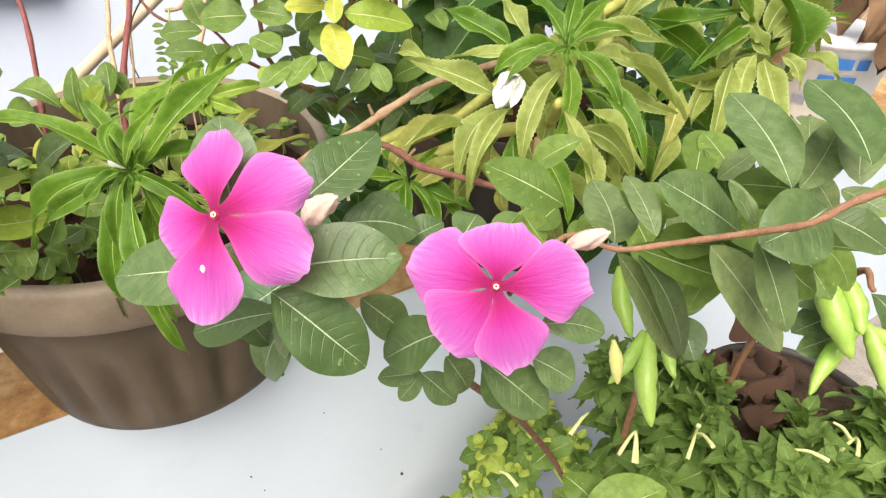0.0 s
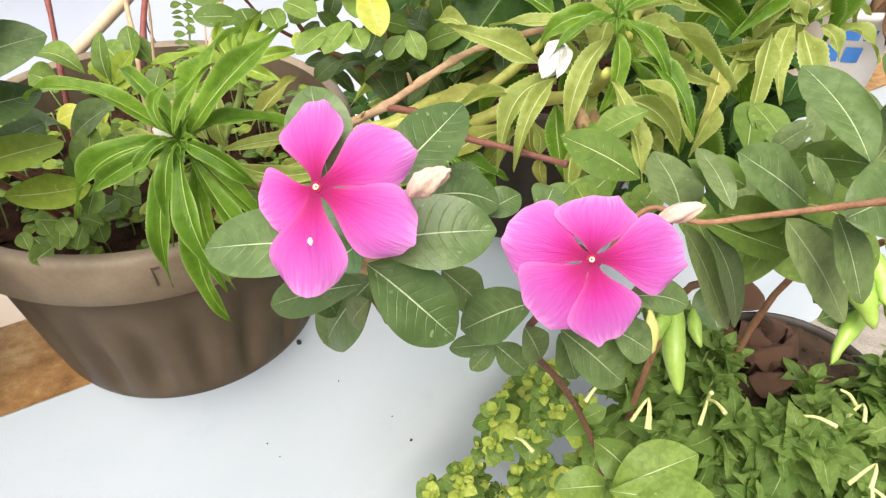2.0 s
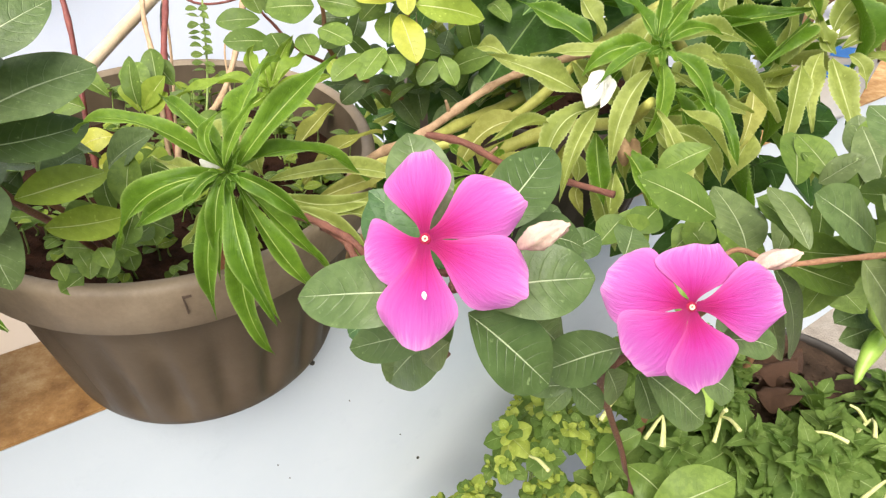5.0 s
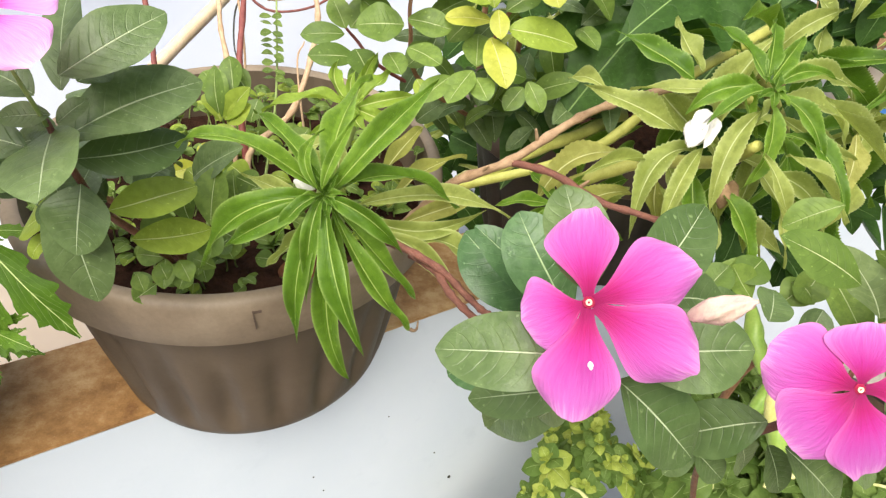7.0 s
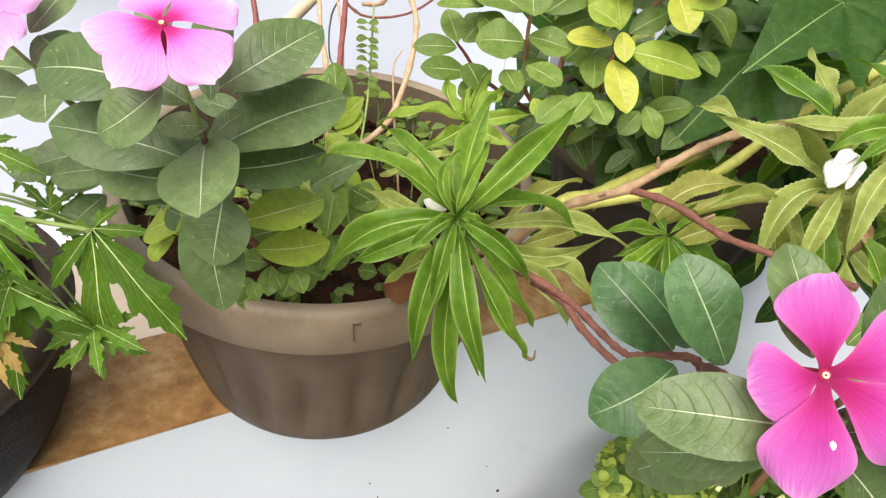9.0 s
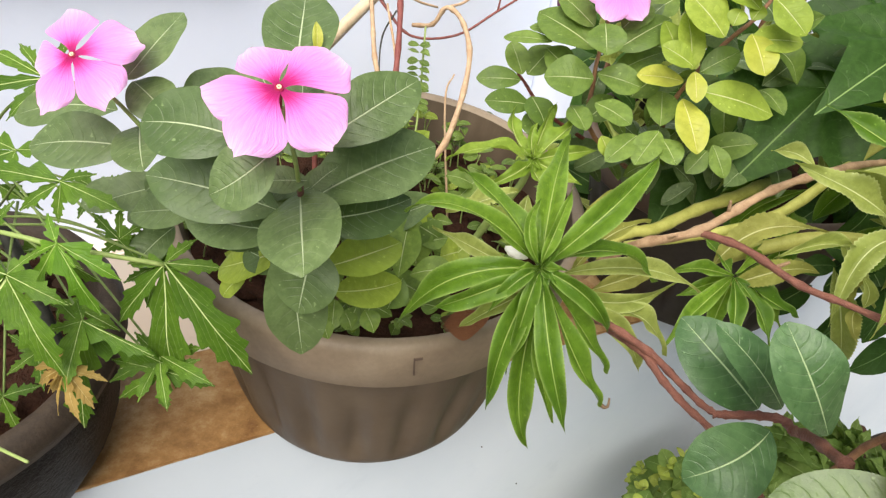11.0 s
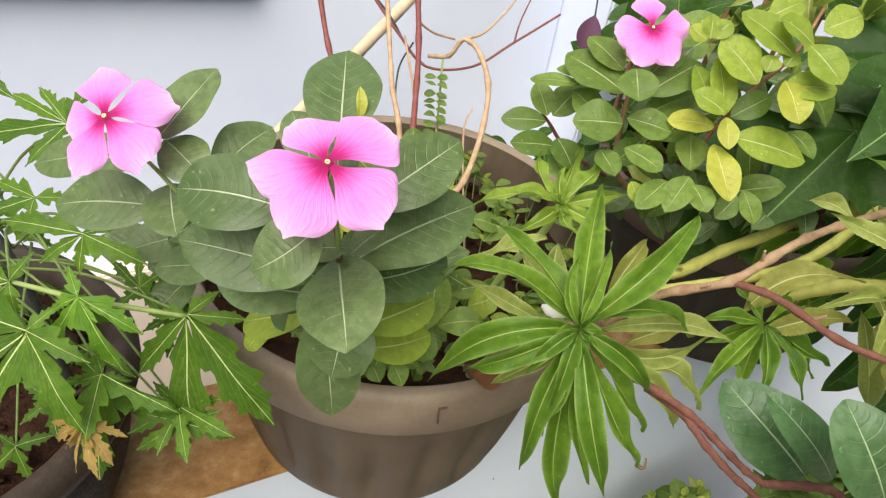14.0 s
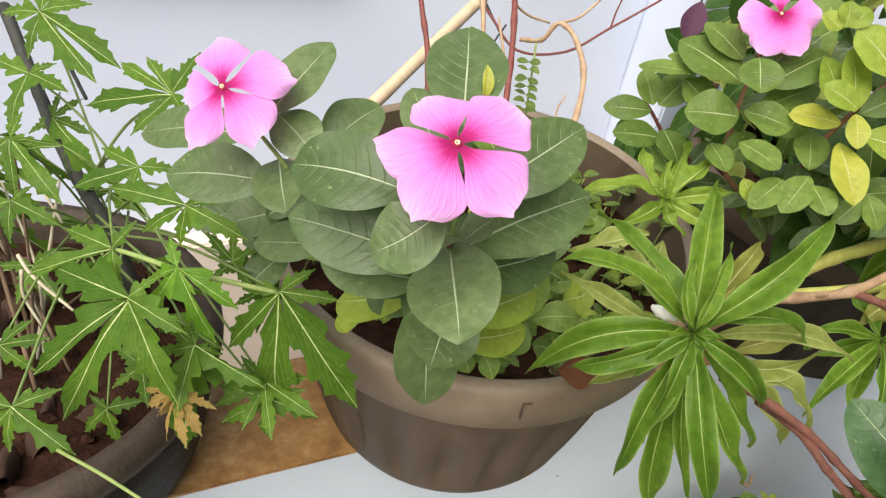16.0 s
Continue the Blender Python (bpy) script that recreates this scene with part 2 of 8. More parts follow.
STEM_RUDDY = plain("ruddy_stem", (0.105, 0.034, 0.025), (0.25, 0.105, 0.07), 160, 0.5, strength=0.9)
STEM_GREEN = plain("stem_green", (0.20, 0.29, 0.07), (0.34, 0.42, 0.14), 200, 0.5)
STALK_GREEN = plain("leaf_stalk_green", (0.10, 0.165, 0.035), (0.21, 0.28, 0.08), 200, 0.5)
BARK = plain("branch_bark", (0.23, 0.135, 0.07), (0.47, 0.32, 0.19), 130, 0.65, strength=0.9)
STEM_YELLOW = plain("stem_yellow", (0.27, 0.28, 0.05), (0.46, 0.45, 0.12), 120, 0.5)
STEM_DARK = plain("stem_dark", (0.02, 0.022, 0.018), (0.06, 0.06, 0.05), 200, 0.6)
BAMBOO = plain("bamboo_cane", (0.50, 0.37, 0.235), (0.68, 0.545, 0.38), 60, 0.45, stretch=(1, 1, 0.2))
SOIL = plain("red_soil", (0.016, 0.008, 0.005), (0.068, 0.030, 0.018), 90, 0.95, fine=420, spec=0.1, strength=1.0, dist=0.004)
# ground colour raised so it reflects light up onto the parapet wall
GROUND = plain("soil_paled_for_bounce", (0.21, 0.18, 0.15), (0.36, 0.32, 0.275), 18, 0.95, fine=160, spec=0.1, strength=1.0, dist=0.006)
GROUND_DARK = plain("planter_soil", (0.022, 0.015, 0.010), (0.075, 0.048, 0.032), 30, 0.9, fine=260, spec=0.1, strength=0.8, dist=0.003)
BAG = plain("black_grow_bag", (0.007, 0.006, 0.006), (0.022, 0.019, 0.018), 30, 0.5, spec=0.2, strength=0.8, dist=0.003)
BAG_RIM = plain("dusty_bag_rim", (0.026, 0.018, 0.012), (0.078, 0.054, 0.036), 40, 0.7, strength=0.6)
# darkened browns: on the second pot they include the shade behind the leaves
PLANTER = plain("brown_planter", (0.050, 0.034, 0.025), (0.100, 0.068, 0.050), 14, 0.6)
PLANTER_DARK = plain("dark_planter", (0.015, 0.012, 0.010), (0.036, 0.029, 0.023), 14, 0.6)
PAINT_TIN = plain("white_tub", (0.66, 0.66, 0.65), (0.80, 0.80, 0.80), 12, 0.4)
FLESHY_PLAIN = plain("fleshy_pod", (0.19, 0.33, 0.045), (0.35, 0.48, 0.10), 60, 0.3, strength=0.1)
PRINT_BLUE = plain("blue_print", (0.03, 0.12, 0.38), (0.05, 0.18, 0.48), 60, 0.4)
PRINT_GREY = plain("grey_print", (0.20, 0.22, 0.26), (0.30, 0.32, 0.36), 60, 0.4)
BLACK_RAIL = plain("black_band", (0.018, 0.018, 0.02), (0.04, 0.04, 0.045), 25, 0.4, stretch=(0.2, 1, 1))
DRY_STALK = plain("dry_stalks", (0.20, 0.12, 0.06), (0.42, 0.28, 0.15), 60, 0.8)
LITTER = plain("brown_leaf_litter", (0.030, 0.014, 0.008), (0.130, 0.065, 0.036), 70, 0.85, stretch=(2, 2, 0.6), strength=0.9)
STICK = plain("brown_stick", (0.075, 0.045, 0.026), (0.24, 0.16, 0.095), 120, 0.85, stretch=(1, 1, 0.3), strength=0.9)
STRAW = plain("dry_straw", (0.46, 0.40, 0.27), (0.66, 0.60, 0.45), 90, 0.7)
DEAD_LEAF = plain("reddish_dead_leaf", (0.11, 0.035, 0.014), (0.36, 0.15, 0.06), 60, 0.75, stretch=(2, 2, 0.6), strength=0.9)
DRY_SHEATH = plain("dry_sheath", (0.09, 0.05, 0.028), (0.34, 0.20, 0.10), 40, 0.75, stretch=(3, 3, 0.4), strength=0.8)
PURPLE = plain("purple_leaf", (0.05, 0.012, 0.035), (0.10, 0.03, 0.07), 60, 0.5)


def pot_material():
    """Sun-bleached brown plastic: blotches, streaks down the side, pale scuffs."""
    m, nt, b = shader("brown_pot_plastic", 0.55, 0.4)
    big = noise_tex(nt, 14, 4, 0.6)
    streak = noise_tex(nt, 46, 5, 0.65, stretch=(1, 1, 0.10))
    fine = noise_tex(nt, 320, 4, 0.7)
    f = maths(nt, "ADD", maths(nt, "MULTIPLY", big, 0.55), maths(nt, "MULTIPLY", streak, 0.45))
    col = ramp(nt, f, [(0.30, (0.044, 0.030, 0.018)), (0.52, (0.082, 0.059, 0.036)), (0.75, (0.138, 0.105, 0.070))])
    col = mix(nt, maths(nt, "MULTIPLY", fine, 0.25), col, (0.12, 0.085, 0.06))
    nt.links.new(col, b.inputs["Base Color"])
    nt.links.new(ramp(nt, streak, [(0.3, (0.45,) * 3), (0.7, (0.68,) * 3)]), b.inputs["Roughness"])
    bump(nt, b, maths(nt, "ADD", fine, streak), 0.25, 0.0012)
    return m


def rim_material():
    m, nt, b = shader("pot_rim_plastic", 0.55, 0.4)
    big = noise_tex(nt, 18, 4, 0.6)
    fine = noise_tex(nt, 260, 4, 0.7)
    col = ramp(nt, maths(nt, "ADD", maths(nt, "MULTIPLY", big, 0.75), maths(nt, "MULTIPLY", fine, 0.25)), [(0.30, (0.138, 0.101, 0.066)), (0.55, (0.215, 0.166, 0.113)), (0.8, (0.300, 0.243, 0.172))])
    nt.links.new(col, b.inputs["Base Color"])
    bump(nt, b, fine, 0.2, 0.001)
    return m


POT, POT_RIM = pot_material(), rim_material()


def wall_material(name, a, c, stain, amount):
    """Limewashed plaster with trowel marks and faint stains."""
    m, nt, b = shader(name, 0.75, 0.25)
    big = noise_tex(nt, 3.0, 5, 0.6)
    mid = noise_tex(nt, 22.0, 5, 0.65)
    fine = noise_tex(nt, 260.0, 4, 0.7)
    col = ramp(nt, big, [(0.3, a), (0.7, c)])
    spots = ramp(nt, mid, [(0.60, (0, 0, 0)), (0.80, (amount,) * 3)])
    col = mix(nt, spots, col, stain)
    nt.links.new(col, b.inputs["Base Color"])
    bump(nt, b, maths(nt, "ADD", mid, maths(nt, "MULTIPLY", fine, 0.4)), 0.25, 0.002)
    return m


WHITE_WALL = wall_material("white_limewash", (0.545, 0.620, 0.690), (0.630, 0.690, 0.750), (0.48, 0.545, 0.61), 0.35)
BLUE_WALL = wall_material("pale_blue_paint", (0.68, 0.735, 0.86), (0.745, 0.785, 0.89), (0.62, 0.665, 0.78), 0.3)
CREAM = wall_material("cream_plaster", (0.66, 0.54, 0.43), (0.74, 0.64, 0.54), (0.55, 0.45, 0.36), 0.4)


def coping_material():
    m, nt, b = shader("ochre_coping", 0.6, 0.35)
    big = noise_tex(nt, 10.0, 6, 0.65)
    mid = noise_tex(nt, 55.0, 5, 0.7)
    fine = noise_tex(nt, 420.0, 4, 0.7)
    col = ramp(nt, maths(nt, "ADD", maths(nt, "MULTIPLY", big, 0.5), maths(nt, "MULTIPLY", mid, 0.5)), [(0.32, (0.163, 0.075, 0.023)), (0.48, (0.361, 0.195, 0.068)), (0.62, (0.550, 0.382, 0.190))])
    col = mix(nt, ramp(nt, fine, [(0.62, (0, 0, 0)), (0.75, (0.5,) * 3)]), col, (0.62, 0.48, 0.30))
    nt.links.new(col, b.inputs["Base Color"])
    bump(nt, b, maths(nt, "ADD", mid, fine), 0.4, 0.0015)
    return m


COPING = coping_material()


# ---------------------------------------------------------------- mesh tools
def mesh_from(name, verts, faces, material, uvs=None, smooth=True):
    me = bpy.data.meshes.new(name)
    me.from_pydata([tuple(v) for v in verts], [], faces)
    if uvs is not None:
        lay = me.uv_layers.new(name="blade")
        for lp in me.loops:
            lay.data[lp.index].uv = uvs[lp.vertex_index]
    me.materials.append(material)
    if smooth:
        me.polygons.foreach_set("use_smooth", [True] * len(me.polygons))
    me.update()
    return me


def hang(name, me, parent=None, m=None, label=""):
    ob = new(name, me)
    ob.parent = parent
    if m is not None:
        ob.matrix_basis = m
    if label:
        ob["label"] = label
    return ob


def part(name, bm, material, parent=None, label="", smooth=False):
    me = bpy.data.meshes.new(name)
    bm.to_mesh(me)
    bm.free()
    me.materials.append(material)
    if smooth:
        me.polygons.foreach_set("use_smooth", [True] * len(me.polygons))
    return hang(name, me, parent, None, label)


def grid_faces(nu, nv, off=0):
    return [(off + j * (nu + 1) + i, off + j * (nu + 1) + i + 1, off + (j + 1) * (nu + 1) + i + 1, off + (j + 1) * (nu + 1) + i) for j in range(nv) for i in range(nu)]


def smoothed(points, steps=6):
    """Catmull-Rom through the points."""
    p = [Vector(q) for q in points]
    p = [p[0] * 2 - p[1]] + p + [p[-1] * 2 - p[-2]]
    out = []
    for i in range(1, len(p) - 2):
        for k in range(steps):
            t = k / steps
            a, b, c, d = p[i - 1:i + 3]
            out.append(0.5 * ((2 * b) + (c - a) * t + (2 * a - 5 * b + 4 * c - d) * t * t + (3 * b - a - 3 * c + d) * t ** 3))
    out.append(p[-2])
    return out


def tube_data(points, r0, r1, sides=8, knots=0.0, steps=6, seed=1):
    rnd = random.Random(seed)
    pts = smoothed(points, steps)
    n = len(pts)
    verts, faces = [], []
    up = Vector((0.3, 0.2, 1))
    for i, p in enumerate(pts):
        d = (pts[min(i + 1, n - 1)] - pts[max(i - 1, 0)]).normalized()
        a = d.cross(up).normalized()
        b = d.cross(a)
        r = r0 + (r1 - r0) * i / (n - 1)
        if knots and i % 4 == 0:
            r *= 1 + knots
        for k in range(sides):
            t = 2 * math.pi * k / sides
            verts.append(p + (a * math.cos(t) + b * math.sin(t)) * r * (1 + rnd.uniform(-0.06, 0.06)))
    for i in range(n - 1):
        for k in range(sides):
            faces.append((i * sides + k, i * sides + (k + 1) % sides, (i + 1) * sides + (k + 1) % sides, (i + 1) * sides + k))
    faces.append(tuple(range(sides))[::-1])
    faces.append(tuple((n - 1) * sides + k for k in range(sides)))
    return verts, faces


def tube(name, points, r0, r1, material, parent=None, label="", sides=8, knots=0.0, seed=1):
    v, f = tube_data(points, r0, r1, sides, knots, seed=seed)
    return hang(name, mesh_from(name, v, f, material), parent, None, label)


def lathe(profile, seg=64, wave=0, depth=0.0, waves_between=(0, 0)):
    """Turned body; between two heights the radius can ripple in upright flutes."""
    verts, faces = [], []
    for r, z in profile:
        for k in range(seg):
            t = 2 * math.pi * k / seg
            rr = r
            if wave and waves_between[0] < z < waves_between[1]:
                e = min(1.0, (z - waves_between[0]) / 0.03, max(0.0, waves_between[1] - z) / 0.07)
                rr = r - depth * e * (0.5 + 0.5 * math.cos(wave * t)) ** 2
            verts.append((rr * math.cos(t), rr * math.sin(t), z))
    n = len(profile)
    for i in range(n - 1):
        for k in range(seg):
            faces.append((i * seg + k, i * seg + (k + 1) % seg, (i + 1) * seg + (k + 1) % seg, (i + 1) * seg + k))
    return verts, faces


# ---- leaf blades: unit length along +y, unit width along x, facing +z
def blade(name, material, profile, curl, fold, nu=6, nv=12, wave=0.0, teeth=0, seed=0, twist=0.0, across=0.0, bend=0.0):
    rnd = random.Random(seed)
    ph = rnd.uniform(0, 6)
    side = bend * rnd.uniform(-1, 1)
    verts, uvs = [], []
    for j in range(nv + 1):
        v = j / nv
        w = profile(v) * 0.5
        if teeth and 0.08 < v < 0.97:
            w *= 1.0 + (0.055 if j % 2 else -0.045)
        ang = curl * (v - 0.5)
        y = v
        z = 0.45 * curl * math.sin(math.pi * v ** 0.9)
        for i in range(nu + 1):
            u = 2 * i / nu - 1
            x = u * w
            lift = fold * abs(x) - across * x * x * 2.0 + wave * math.sin(ph + v * 9 + u * 2) * abs(u) * 0.035
            a = twist * v
            verts.append((x * math.cos(a) + side * math.sin(math.pi * v) * (0.6 + 0.4 * v), y - lift * math.sin(ang) * 0.5, z + lift * math.cos(ang) + x * math.sin(a)))
            uvs.append((u, v))
    return mesh_from(name, verts, grid_faces(nu, nv), material, uvs)


def oval(v):
    return max(0.035, (math.sin(math.pi * min(1, v ** 0.92)) ** 0.62) if 0 < v < 1 else 0.035)


def obovate(v):
    return max(0.04, (math.sin(math.pi * v ** 1.18) ** 0.68) if 0 < v < 1 else 0.04)


def lance(v):
    return max(0.02, (math.sin(math.pi * v ** 0.95) ** 1.22) * 1.04 if 0 < v < 1 else 0.02)


def heart(v):
    return max(0.03, (math.sin(math.pi * v ** 0.62) ** 0.9) * (1.0 - 0.18 * v) if 0 < v < 1 else 0.03)


def elliptic(v):
    """Periwinkle blade: wedge at the base, broadest past the middle, a blunt tip with a small point."""
    if v <= 0 or v >= 1:
        return 0.05
    return max(0.05, math.sin(math.pi * v ** 1.06) ** 0.60 * (1.0 if v < 0.93 else 1.0 - 2.0 * (v - 0.93)))


def whorl_leaf(v):
    """Balsam blade: long wedge, broadest in the middle, drawn-out tip."""
    if v <= 0 or v >= 1:
        return 0.02
    return max(0.03, math.sin(math.pi * v ** 0.80) ** 1.18)


def fat(v):
    return max(0.06, math.sin(math.pi * min(1, 0.08 + v * 0.92)) ** 0.45 if v < 1 else 0.06)


def kinds(name, material, profile, fold_up=0.0, **kw):
    out = []
    for k, (c, f, tw) in enumerate([(0.14, 0.30, 0.0), (0.34, 0.20, 0.2), (0.52, 0.34, -0.18), (0.24, 0.12, -0.3), (-0.08, 0.34, 0.15), (0.42, 0.05, 0.1)]):
        out.append(blade(name, material, profile, c, f + fold_up, seed=k, twist=tw, **kw))
    return out


VINCA_LEAVES = kinds("vinca_blade", VINCA, oval, wave=0.5, across=0.12)
SMALL_LEAVES = kinds("small_vinca_blade", VINCA_SMALL, obovate, wave=0.4, across=0.12)
LIME_VINCA = kinds("lime_vinca_blade", VINCA_LIME, obovate, wave=0.4, across=0.12)
YELLOW_LEAVES = kinds("yellow_blade", VINCA_YELLOW, obovate, wave=0.4, across=0.1)
BALSAM_LEAVES = kinds("balsam_blade", BALSAM, lance, fold_up=0.08, nu=6, nv=58, wave=1.5, teeth=1, bend=0.45)
PALE_LEAVES = kinds("pale_balsam_blade", BALSAM_PALE, lance, fold_up=0.08, nu=6, nv=58, wave=1.5, teeth=1, bend=0.45)
BUSH_LEAVES = kinds("bush_blade", BUSH, heart, nu=4, nv=14, wave=1.6, teeth=1, across=0.15)
BUSH_ROUND = kinds("round_bush_blade", BUSH, oval, nu=4, nv=7, wave=0.8, across=0.3)
LIME_LEAVES = kinds("lime_blade", BUSH_LIME, oval, nu=4, nv=7, wave=0.8, across=0.5)
PURPLE_LEAVES = kinds("purple_blade", PURPLE, obovate, nu=4, nv=8)

FACING = Vector((0.0, -0.62, 0.78))


def leaf_pose(base, tip, width, twist=0.0, facing=FACING, thick=None):
    b, t = Vector(base), Vector(tip)
    y = t - b
    ln = y.length
    y.normalize()
    x = y.cross(facing)
    if x.length < 1e-3:
        x = y.cross(Vector((1, 0, 0)))
    x.normalize()
    z = x.cross(y)
    rot = Matrix((x, y, z)).transposed()
    rot = rot @ Matrix.Rotation(twist, 3, "Y")
    return Matrix.Translation(b) @ rot.to_4x4() @ Matrix.Diagonal((width, ln, thick or ln, 1))


def leaf_parts(parent, rows, meshes, seed=0, sway=0.3, label="", name="leaf", grow=1.12):
    rnd = random.Random(seed)
    for x, y, z, X, Y, Z, w in rows:
        hang(name, rnd.choice(meshes), parent, leaf_pose((x, y, z), (X, Y, Z), w * grow, rnd.uniform(-sway, sway)), label)


def curved_leaf(name, base, middle, tip, width, profile, material, seed=0, teeth=0, fold=0.25, wave=0.4, roll=0.0, arch=0.05, nu=6, nv=16, facing=FACING):
    """One blade along a bent midrib: keeled by fold, arched along its length, the margin wavy or toothed."""
    r = random.Random(seed)
    b, m, t = Vector(base), Vector(middle), Vector(tip)
    ln = (t - b).length
    ctl = m * 2 - (b + t) * 0.5
    ph, ph2 = r.uniform(0, 6), r.uniform(0, 6)
    verts, uvs = [], []
    for j in range(nv + 1):
        v = j / nv
        p = b * (1 - v) ** 2 + ctl * (2 * v * (1 - v)) + t * v * v
        d = ((ctl - b) * (1 - v) + (t - ctl) * v).normalized()
        x = d.cross(facing).normalized()
        n = x.cross(d)
        a = roll + 0.12 * math.sin(ph2 + 3 * v)
        x, n = x * math.cos(a) + n * math.sin(a), n * math.cos(a) - x * math.sin(a)
        p = p + n * arch * ln * math.sin(math.pi * v)
        w = profile(v) * 0.5 * width
        if teeth and 0.08 < v < 0.97:
            w *= 1.0 + teeth * (0.026 if j % 2 else -0.024)
        for i in range(nu + 1):
            u = 2 * i / nu - 1
            ruffle = wave * width * 0.055 * math.sin(ph + v * 13 + (2 if u > 0 else 0)) * u * u
            lift = fold * abs(u) * w * (1 - 0.45 * abs(u)) + ruffle
            verts.append(p - b + x * (u * w) + n * lift)
            uvs.append((u, v))
    return mesh_from(name, verts, grid_faces(nu, nv), material, uvs)


def sprays(parent, rows, profile, materials, seed=0, label="", grow=1.0, sway=0.12, **kw):
    r = random.Random(seed)
    for k, q in enumerate(rows):
        me = curved_leaf("leaf_blade", q[0:3], q[3:6], q[6:9], q[9] * grow, profile, r.choice(materials), seed * 100 + k, roll=r.uniform(-sway, sway), **kw)
        hang("leaf", me, parent, Matrix.Translation(q[0:3]), label)


LOBE = [(0.0, 0.012), (0.25, 0.085), (0.40, 0.090), (0.48, 0.120), (0.56, 0.188), (0.595, 0.108), (0.67, 0.102), (0.735, 0.138), (0.765, 0.072), (0.84, 0.068), (0.865, 0.042), (0.93, 0.024), (1.0, 0.002)]


def shape(s):
    """Half width of a lobe from sinus to tip, with three forward teeth on each side."""
    for (a, p), (b2, q) in zip(LOBE, LOBE[1:]):
        if s <= b2:
            w = p + (q - p) * (s - a) / (b2 - a)
            return w
    return 0.002


# ---- palmate leaf: each toothed lobe runs from the stalk to its own tip
def lobed_leaf(name, material, centre, tips, seed=0):
    r = random.Random(seed)
    c = Vector(centre)
    arms = [Vector(t) - c for t in tips]
    longest = max(a.length for a in arms)
    face = FACING.normalized()
    right = Vector((1, 0, 0))
    ahead = face.cross(right)
    turn = [math.atan2(a.dot(right), a.dot(ahead)) for a in arms]
    order = sorted(range(len(arms)), key=lambda k: turn[k])
    verts, faces, uvs = [], [], []
    nv, nu = 40, 4
    for pos, k in enumerate(order):
        a = arms[k]
        ln = a.length
        d = a.normalized()
        x = d.cross(face).normalized()
        n = x.cross(d)
        gaps, bound = [], []
        for q in (order[pos - 1], order[(pos + 1) % len(order)]):
            g = abs((turn[q] - turn[k] + math.pi) % (2 * math.pi) - math.pi)
            gaps.append(math.tan(min(g * 0.5, 0.62)))
            bound.append(math.tan(min(g * 0.5, 1.2)))
        core = 0.36 * min(ln, longest * 0.8)
        ph = r.uniform(0, 6)
        off = len(verts)
        for j in range(nv + 1):
            v = j / nv
            y = v * ln
            lobe_w = ln * shape(v)
            for i in range(nu + 1):
                u = 2 * i / nu - 1
                to = 0 if u < 0 else 1
                web = gaps[to] * (y if y < core else max(0.0, core - (y - core) * 3.4))
                w = max(web, min(lobe_w, bound[to] * y * (0.66 if v < 0.75 else 0.66 + (v - 0.75) * 2)), 0.0006)
                yy = y + abs(u) * w * 0.30 * (1.0 if v > 0.3 else 0.0)
                z = abs(u) * w * 0.16 + 0.05 * ln * math.sin(math.pi * v) + 0.012 * ln * math.sin(ph + 9 * v + 2 * u) + 0.0004 * pos
                verts.append(d * min(yy, ln * 1.02) + x * (u * w) + n * z)
                uvs.append((u * min(1.0, w / ln * 7), v))
        faces += grid_faces(nu, nv, off)
    return mesh_from(name, verts, faces, material, uvs)


def ivy(name, material, lobes, seed=0, floor=0.34):
    """Smooth leaf with pointed lobes; veins run from the stalk to every point."""
    rnd = random.Random(seed)
    seg, rings = 72, 10
    verts, uvs, faces = [(0, 0, 0)], [(0.0, 0.0)], []
    for i in range(1, rings + 1):
        f = i / rings
        for k in range(seg):
            a = -math.pi + 2 * math.pi * k / seg
            best, near = floor, 1.0
            for deg, ln in lobes:
                d = abs((a - radians(deg) + math.pi) % (2 * math.pi) - math.pi)
                if d < 1.4:
                    best = max(best, ln / (math.cos(d) + 2.1 * math.sin(d)) ** 0.9)
                near = min(near, d * 2.6)
            if abs(a) > 2.75:
                best *= 0.55 + 0.45 * (math.pi - abs(a)) / 0.4
            r = best * f
            z = 0.10 * near * f * (1 - 0.4 * f) - 0.16 * r * r + 0.02 * math.sin(5 * a + seed) * f
            verts.append((r * math.sin(a), r * math.cos(a), z))
            uvs.append((min(1.0, near * (0.35 + 0.65 * f)), f * 0.9))
    for k in range(seg):
        faces.append((0, 1 + (k + 1) % seg, 1 + k))
    for i in range(rings - 1):
        o = 1 + i * seg
        for k in range(seg):
            faces.append((o + k, o + (k + 1) % seg, o + seg + (k + 1) % seg, o + seg + k))
    return mesh_from(name, verts, faces, material, uvs)


DARK_LOBED = ivy("dark_lobed_blade", DARKLEAF, [(-112, 0.62), (-52, 0.80), (0, 1.0), (52, 0.82), (112, 0.60)], 5)


